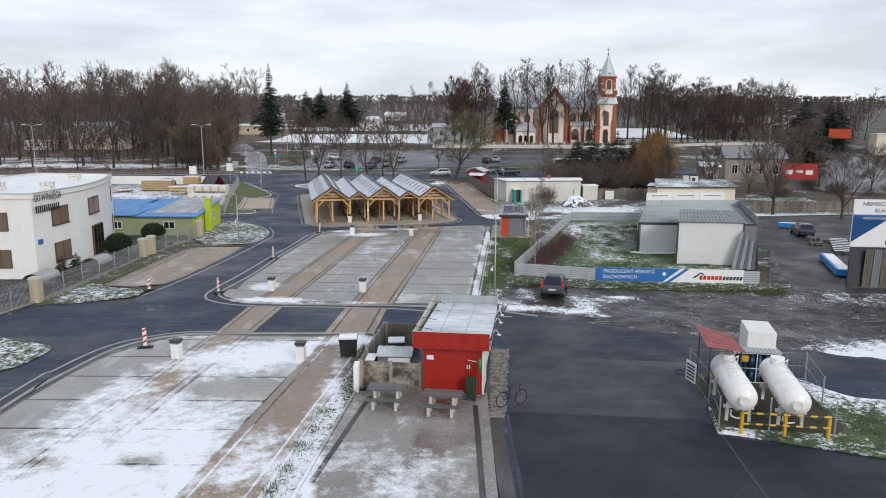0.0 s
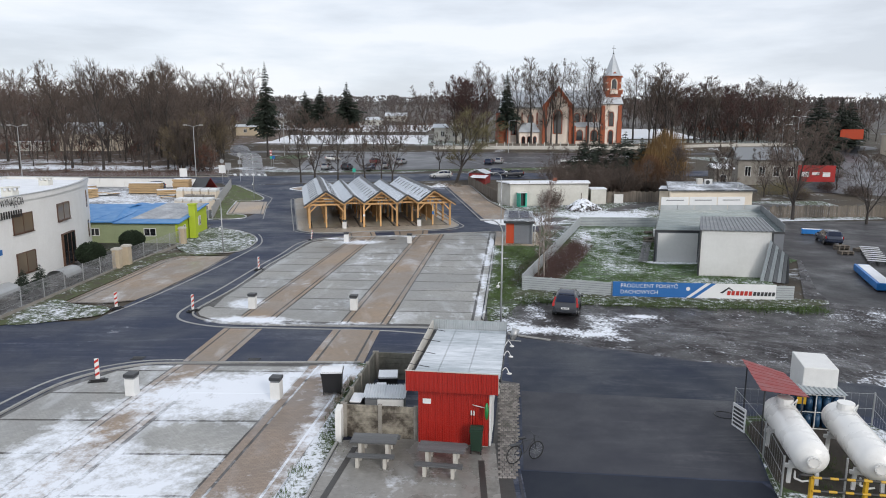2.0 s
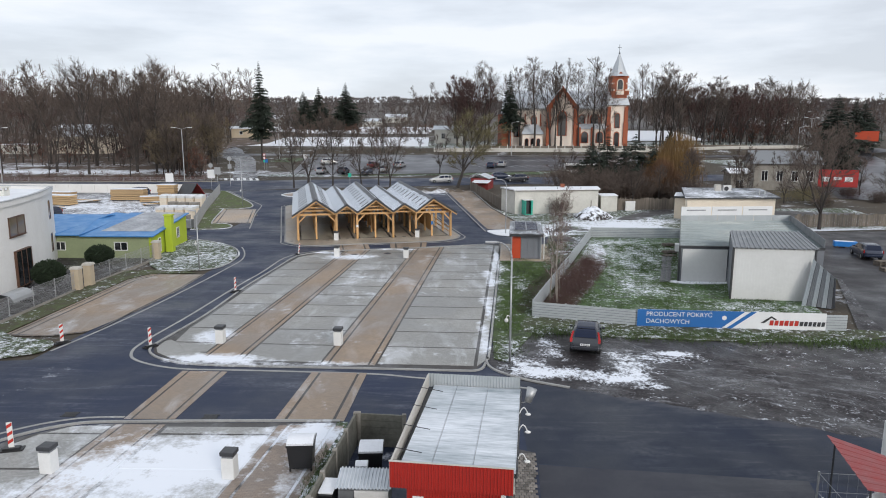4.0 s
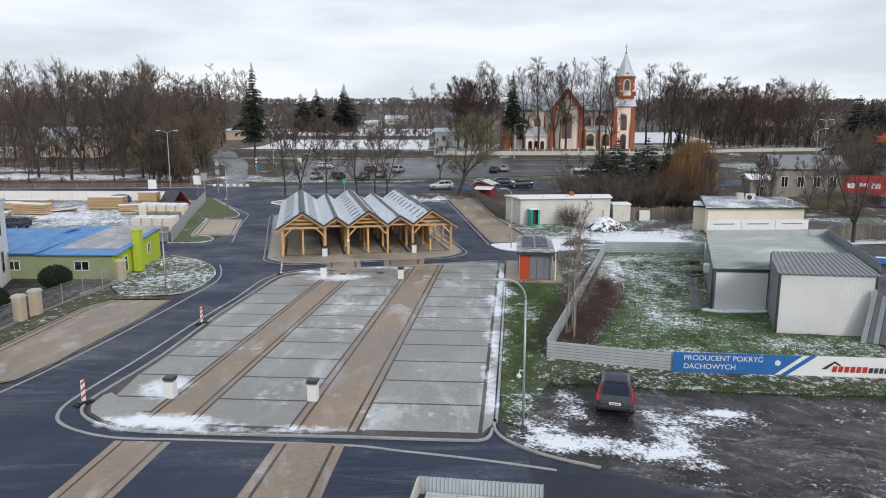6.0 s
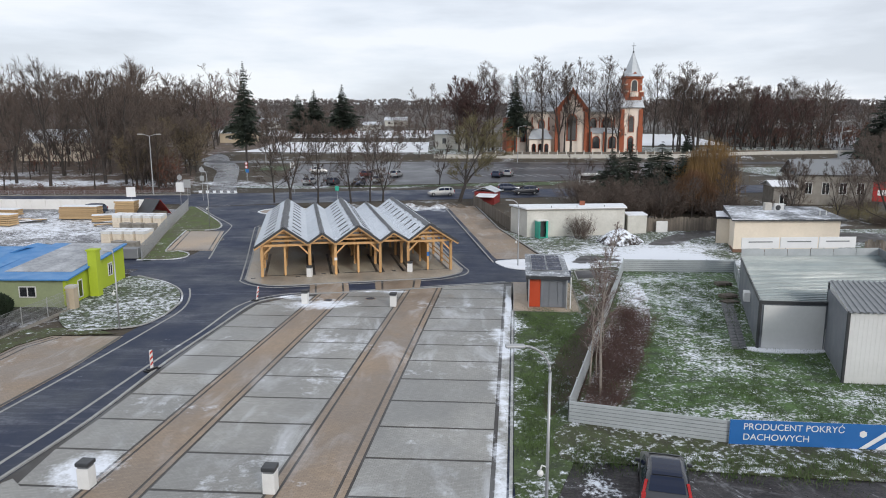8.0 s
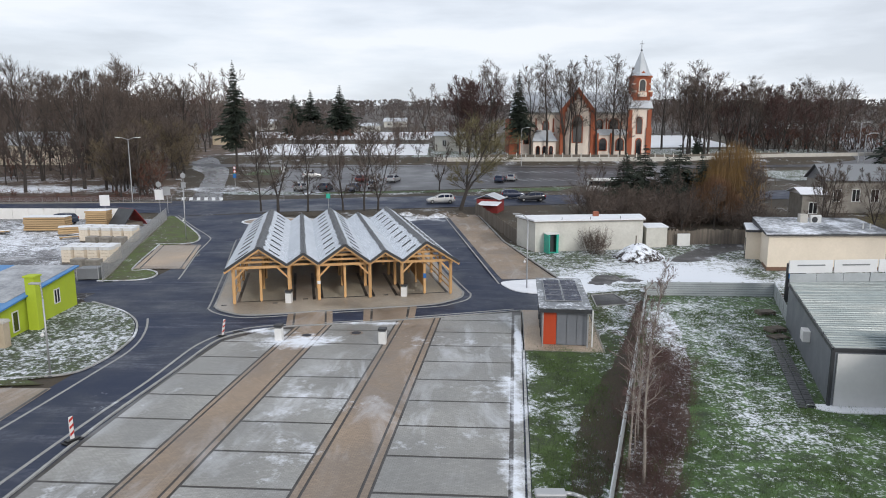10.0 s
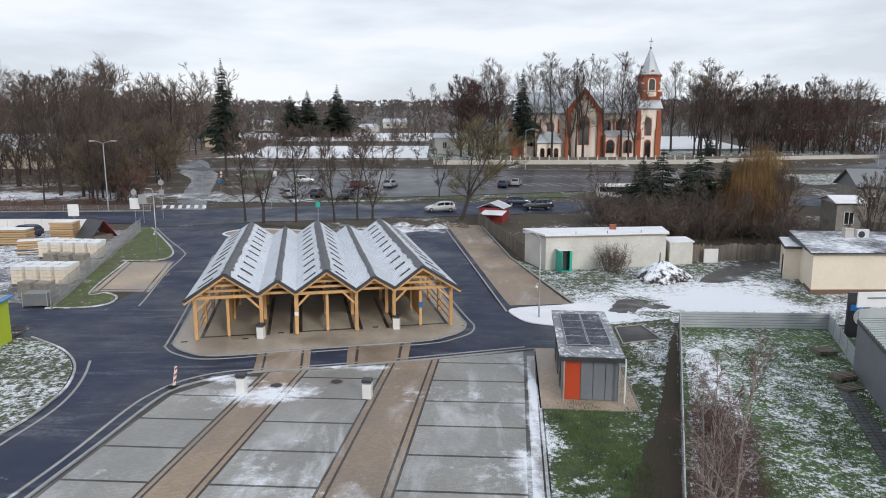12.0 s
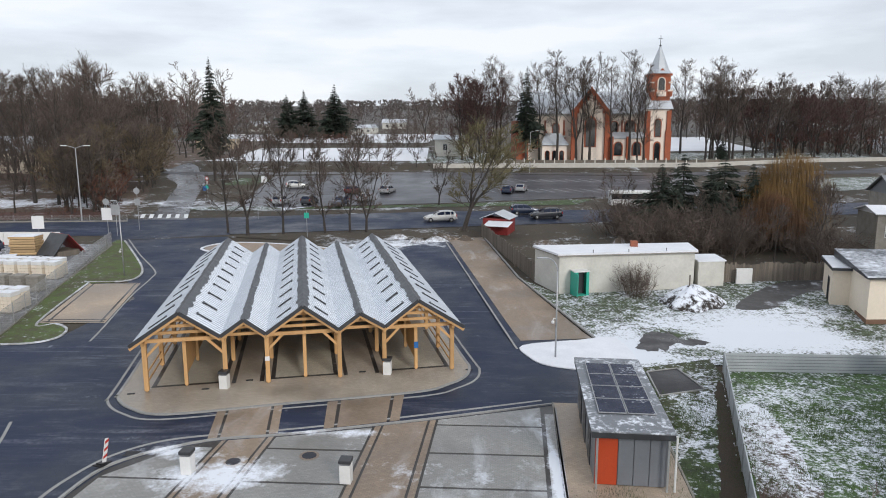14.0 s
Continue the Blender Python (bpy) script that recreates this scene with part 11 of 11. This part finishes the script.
for x, y, a, n in ((24.0, 78.0, 5, 2), (22.7, 73.6, 18, 2), (22.2, 72.1, 18, 1), (40.5, 68, 10, 3), (42, 67.2, 20, 2), (39.5, 65.5, 0, 2)):
    pallet(x, y, a, n=n)
for i in range(18):
    u, v = i % 2, i // 2
    bm = B()
    x, y = 18.55 + v * 0.44 + u * 0.45, 61.2 + v * 1.35
    for k in range(4):
        box(bm, -0.2 , 0.2, -0.68 + k * 0.36, -0.36 + k * 0.36, 0, 0.05)
    o = link("roof_tile_strip", bm, M["steel_dark"])
    o.matrix_world = pose(x - 0.35, y, 0.03, 0, 0, -18)
    tagged(o, "dark grid of sample panels laid along the shed wall", "panel", "sample panels")

# blue wrapped packs and stacked sheets in the yard
for x, y, a, L, w, mm, lab in ((34.7, 53.4, 70.6, 8.0, 1.15, "blue_wrap", "long pack of roof sheets wrapped in blue film"), (42.6, 77.8, -20, 2.2, 0.9, "blue_wrap", "small blue wrapped pack under snow")):
    t = thing("sheet_pack", pose(x, y, 0.02, 0, 0, a), lab, "pack")
    bm = B()
    box(bm, -L / 2, L / 2, -w / 2, w / 2, 0.1, 0.66, 0.05)
    part("pack", bm, M[mm], t)
    for s in (-0.35, 0, 0.35):
        bm = B()
        box(bm, L * s - 0.06, L * s + 0.06, -w / 2, w / 2, 0, 0.15)
        part("bearer", bm, M["old_wood"], t)
    bm = B()
    box(bm, -L / 2 + 0.08, L / 2 - 0.3, -w / 2 + 0.05, w / 2 - 0.2, 0.65, 0.69, 0.02)
    part("snow_cap", bm, M["snow"], t)


for k in range(4):
    t = thing("metal_pallet", pose(39.6 + k * 1.05, 60.6 + k * 2.15, 0.03, 0, 0, 64), "low dark steel pallet dusted with snow", "pallet", "steel pallets")
    for yy in (-0.75, 0.0, 0.75):
        bm = B()
        box(bm, -1.0, 1.0, yy - 0.07, yy + 0.07, 0.0, 0.28)
        part("runner", bm, M["steel_dark"], t)
    for xx in (-0.8, -0.25, 0.3, 0.85):
        bm = B()
        box(bm, xx - 0.09, xx + 0.09, -0.85, 0.85, 0.28, 0.34)
        part("slat", bm, M["snow"] if xx in (-0.25, 0.85) else M["steel_dark"], t)

# ---- big sign at the yard gate ----
def yard_sign():
    t = thing("yard_sign", pose(32.1, 46.0, 0.0, 0, 0, -6), "tall blue and white yard sign on a sheet display stand", "sign")
    W = 6.2
    bm = B()
    box(bm, -0.6, W, 0, 0.15, 3.25, 6.9)
    part("board", bm, M["white_sign"], t)

    def shape(pts, mm, name):
        bm = B()
        bm.faces.new([bm.verts.new((x, -0.006, z)) for x, z in pts])
        part(name, bm, M[mm], t)

    shape([(-0.6, 3.6), (2.2, 5.6), (W, 5.6), (W, 5.75), (-0.6, 5.75)], "blue_sign", "blue_field")
    shape([(-0.6, 3.6), (2.2, 5.6), (-0.6, 5.6)], "blue_sign", "blue_field")
    m = lambda x, z: Matrix(((1, 0, 0, x), (0, 0, -1, -0.012), (0, 1, 0, z), (0, 0, 0, 1)))
    text_mesh("lettering", "NIEMIECKIE", 0.42, M["steel_dark"], t, m(0.0, 6.35))
    text_mesh("lettering", "BLACHY", 0.42, M["steel_dark"], t, m(0.9, 5.85))
    text_mesh("lettering", "MAGAZYN REGIONALNY", 0.22, M["white_paint"], t, m(0.1, 5.35))
    bm = B()
    rod(bm, (3.6, -0.008, 6.35), (3.6, -0.02, 6.35), 0.42, 0.42, 20)
    part("emblem", bm, M["steel_dark"], t, "round dark emblem")
    bm = B()
    for k in range(6):
        box(bm, 1.9 + k * 0.42, 2.22 + k * 0.42, -0.02, -0.006, 3.45, 3.78)
    part("red_bar", bm, M["red_paint"], t, "red bars in place of a brand mark")
    for i in range(9):
        bm = B()
        x0 = 0.5 + i * 0.64
        corrugated(bm, (x0, -0.1, 0.1), (x0, -0.25, 3.1), (x0 + 0.6, -0.1, 0.1), (x0 + 0.6, -0.25, 3.1), 4, 0.03)
        part("sample_sheet", bm, M["steel_mid"] if i % 2 else M["old_wood"], t, "upright ribbed sheet sample")
    bm = B()
    for x in (-0.4, 2.5, 5.9):
        box(bm, x - 0.06, x + 0.06, 0.2, 0.32, -0.1, 6.9)
    part("post", bm, M["steel_dark"], t)
    bm = B()
    box(bm, -0.5, W, 0.05, 0.12, 0.1, 3.25)
    part("back_board", bm, M["steel_dark"], t)


yard_sign()
t = billboard(27.0, 80.0, 1.5, 3.0, 0.5, "steel_dark", "dark upright advertising panel with a pale disc", 5)
bm = B()
rod(bm, (0.2, -0.09, 1.9), (0.2, -0.12, 1.9), 0.55, 0.55, 24)
part("disc", bm, M["white_paint"], t)
bm = B()
box(bm, -0.6, 0.3, -0.095, -0.085, 2.3, 2.7)
part("blue_mark", bm, M["blue_wrap"], t)


# ---- timber yard ----
def timber_stack(x, y, turn, L, w, h, label="stack of fresh sawn timber"):
    t = thing("timber_stack", pose(x, y, gz(y), 0, 0, turn), label, "timber stack", "timber stacks")
    n = max(2, int(h / 0.28))
    for k in range(n):
        bm = B()
        box(bm, -L / 2 + 0.06 * (k % 3), L / 2 - 0.05 * (k % 2), -w / 2, w / 2, 0.12 + k * 0.28, 0.12 + k * 0.28 + 0.23, 0.01)
        part("board_layer", bm, M["timber_pale"], t)
    bm = B()
    box(bm, -L / 2 + 0.05, L / 2, -w / 2, w / 2, 0.12 + n * 0.28 - 0.04, 0.12 + n * 0.28 + 0.05, 0.03)
    part("snow_cap", bm, M["snow"], t)


timber_stack(-50.2, 113.5, 3, 5.2, 1.8, 1.7)
timber_stack(-45.4, 116.8, 3, 2.8, 1.8, 2.2)
timber_stack(-58.5, 108.5, -12, 5.0, 1.6, 1.6)
timber_stack(-45.5, 111.5, 25, 4.0, 1.4, 1.0, "loose pile of grey boards")
for x, y, a in ((-66, 113, 10), (-63, 116, -5), (-71, 110, 8), (-62, 104, 20), (-69, 104, -8), (-75, 112, 3)):
    timber_stack(x, y, a, 5.5, 1.8, rng.uniform(0.5, 1.1), "low stack of boards under snow")


def plank_pile(x, y, turn, n, L, label, snowy=True):
    """Planks thrown down criss-cross, some under snow."""
    r = random.Random(int(x * 13 + y))
    t = thing("plank_pile", pose(x, y, gz(y), 0, 0, turn), label, "timber pile", "plank piles")
    for k in range(n):
        bm = B()
        lv = k * 3 // n
        yy = r.uniform(-1.0, 1.0) * (1 - 0.25 * lv)
        z = 0.06 + lv * 0.17 + r.uniform(0, 0.05)
        ln = L * r.uniform(0.6, 1.1)
        box(bm, -ln / 2, ln / 2, -0.14, 0.14, 0, 0.11, 0.01, Matrix.Translation((r.uniform(-0.4, 0.4), yy, z)) @ Matrix.Rotation(radians(r.uniform(-14, 14)), 4, "Z") @ Matrix.Rotation(radians(r.uniform(-3, 3)), 4, "Y"))
        part("plank", bm, M["snow"] if snowy and k % 3 == 1 else M["timber_pale"] if k % 3 else M["wet_board"], t)


for x, y, a, n, L, lab in ((-61, 112.5, -14, 16, 5.0, "loose pile of sawn planks half under snow"), (-55.5, 110.6, 20, 12, 4.2, "tumbled pile of sawn planks"),
                           (-64.5, 108.5, 8, 14, 4.6, "loose pile of planks half under snow"), (-44.6, 108.6, 30, 10, 3.0, "small pile of grey boards"),
                           (-70, 115, -6, 14, 5.0, "loose pile of planks half under snow"), (-57, 103.5, 4, 10, 3.6, "low pile of boards in the snow"),
                           (-73, 106.5, 16, 12, 4.6, "loose pile of planks half under snow")):
    plank_pile(x, y, a, n, L, lab)


def block_pallet(x, y, turn, cols=3):
    t = thing("block_pallet", pose(x, y, gz(y) + 0.01, 0, 0, turn), "pallet of pale building blocks wrapped in film", "pallet", "block pallets")
    bm = B()
    box(bm, -0.55, 0.55, -0.5, 0.5, 0, 0.14)
    part("pallet", bm, M["old_wood"], t)
    for k in range(5):
        bm = B()
        for i in range(3):
            box(bm, -0.54 + i * 0.365, -0.19 + i * 0.365, -0.5, 0.5, 0.14 + k * 0.31, 0.43 + k * 0.31, 0.015)
        part("block_course", bm, M["cream"] if k < 4 else M["white_paint"], t)
    bm = B()
    box(bm, -0.57, 0.57, -0.52, 0.52, 1.67, 1.73, 0.02)
    part("snow_cap", bm, M["snow"], t)


for row in range(2):
    for i in range(5):
        block_pallet(-36.4 - i * 1.35 - row * 0.3, 106.4 + row * 1.3 + i * 0.1, -8)
for row in range(2):
    for i in range(4):
        block_pallet(-34.0 - i * 1.3, 96.2 + row * 1.25, -8)
for x, y in ((-35.8, 102.6), (-37.4, 102.8), (-39.0, 103.0), (-33.2, 92.0), (-34.8, 92.3)):
    t = thing("stone_pallet", pose(x, y, gz(y), 0, 0, -8), "grey block stack on a pallet", "pallet", "block pallets")
    bm = B()
    for k in range(5):
        if k:
            bm = B()
        box(bm, -0.6, 0.6, -0.5, 0.5, 0.1 + k * 0.26, 0.34 + k * 0.26, 0.015)
        part("block_course", bm, M["concrete"], t)
    bm = B()
    box(bm, -0.6, 0.6, -0.5, 0.5, 0, 0.1)
    part("pallet", bm, M["old_wood"], t)
w = thing("yard_wall", Matrix.Identity(4), "long white concrete wall behind the timber yard", "wall")
for i in range(30):
    bm = B()
    x = -44.5 - i * 2.2
    box(bm, x - 2.15, x, 121.6, 121.75, gz(121.7) - 0.1, gz(121.7) + 1.5)
    part("wall_panel", bm, M["white_wall"], w)
# red roofed hutch frame for sale
t = thing("garden_hut", pose(-41.5, 116.5, gz(116.5), 0, 0, 60), "steep dark garden hut roof with a red slope", "hut")
for s, mm in ((-1, "steel_dark"), (1, "red_tin_worn")):
    bm = B()
    gable_roof(bm, (s * 1.7, -1.6, 0.2), (s * 1.7, 1.6, 0.2), (0, -1.6, 2.3), (0, 1.6, 2.3), 0.08)
    part("roof_slope", bm, M[mm], t)
bm = B()
box(bm, -1.2, 1.2, -1.4, 1.4, 0, 0.6)
part("wall", bm, M["old_wood"], t)
t = thing("steel_container", pose(-32.3, 89.6, 0.0, 0, 0, 5), "grey open topped steel skip", "skip")
bm = B()
box(bm, -0.9, 0.9, -0.7, 0.7, 0.1, 1.1, 0.02)
part("body", bm, M["steel_mid"], t)
bm = B()
for s in (-1, 1):
    tube(bm, [(s * 0.95, -0.7, 0), (s * 0.95, -0.7, 1.3)], 0.04, 6)
part("post", bm, M["steel"], t)


# ---- weeds in the planting strip ----
def weeds(name, spots, label, mm="weed", h=0.35, w=0.012):
    rng = random.Random(len(spots))
    cv, cf = [], []
    for x, y, r in spots:
        for _ in range(int(220 * r)):
            px, py = x + rng.gauss(0, r * 0.4), y + rng.gauss(0, r * 0.6)
            a = rng.uniform(0, 6.28)
            L = h * rng.uniform(0.3, 1.1)
            tip = (px + math.cos(a) * L * 0.6, py + math.sin(a) * L * 0.6, gz(py) + 0.03 + L)
            dx, dy = -math.sin(a) * w, math.cos(a) * w
            i0 = len(cv)
            cv += [(px + dx, py + dy, gz(py) + 0.02), (px - dx, py - dy, gz(py) + 0.02), tip]
            cf.append((i0, i0 + 1, i0 + 2))
    o = new(name, mesh_from(name, (cv, cf), M[mm]))
    return tagged(o, label, "weeds", "", "stuff")


weeds("weeds", [(-4.45 - 0.1 * (26 - y), y, 0.5) for y in (13, 14.2, 15.5, 17, 18.6, 20.2, 22)] + [(-4.15, 24 + i * 0.9, 0.6) for i in range(8)], "rough green weeds in the planting strip", h=0.22)
rng = random.Random(4)
weeds("grass_tufts", [(rng.uniform(3.2, 6.0) + (y - 42) * 0.1, y, 0.8) for y in [42 + 0.55 * i for i in range(52)]], "frosted grass tufts beside the lot", "grass", 0.16)
weeds("grass_tufts", [(6 + 0.42 * i, 46.9 - 0.05 * i + rng.uniform(-0.6, 0.4), 0.9) for i in range(48)], "rough grass tufts below the fence", "weed", 0.26)
weeds("grass_tufts", [(rng.uniform(8, 24), rng.uniform(49.5, 80), 0.9) for i in range(240)], "rough grass tufts on the lawn", "weed", 0.14)
weeds("grass_tufts", [(x, rng.uniform(20.6 - 0.38 * (x - 12), 23.2), 0.5) for x in [rng.uniform(13, 22) for i in range(60)]], "grass tufts round the tanks", "weed", 0.16)
weeds("grass_tufts", [(rng.uniform(3.5 + (y - 45) * 0.087, 5.6 + (y - 50) * 0.26), y, 0.8) for y in [rng.uniform(47, 69) for i in range(230)]], "rough bright grass beside the toilet block", "grass_blade", 0.13, 0.010)
weeds("dry_growth", [(7.6 + 0.325 * (y - 52) + rng.uniform(-0.5, 1.0), y, 1.0) for y in [51 + 0.25 * i for i in range(74)]], "dry brown growth along the fence", "bramble_twig", 0.42, 0.005)

# ---- loose pavers of the kiosk path ----
stone = None
rng = random.Random(8)
for i in range(50):
    for j in range(6):
        f = i / 50
        x = 2.36 + 0.62 * f + j * 0.165 + (0.08 if i % 2 else 0.0) - 0.05
        y = 21.6 + 9.0 * f
        if x > 2.85 + 0.95 * f + 0.1:
            continue
        m = pose(x, y, 0.03 + rng.uniform(0, 0.008), 0, 0, -6)
        if stone is None:
            bm = B()
            box(bm, -0.07, 0.07, -0.066, 0.066, -0.02, 0.03)
            stone = link("paving_stone", bm, M["cobble"], paved_path)
            stone.matrix_basis = m
        else:
            share("paving_stone", stone, paved_path, m)
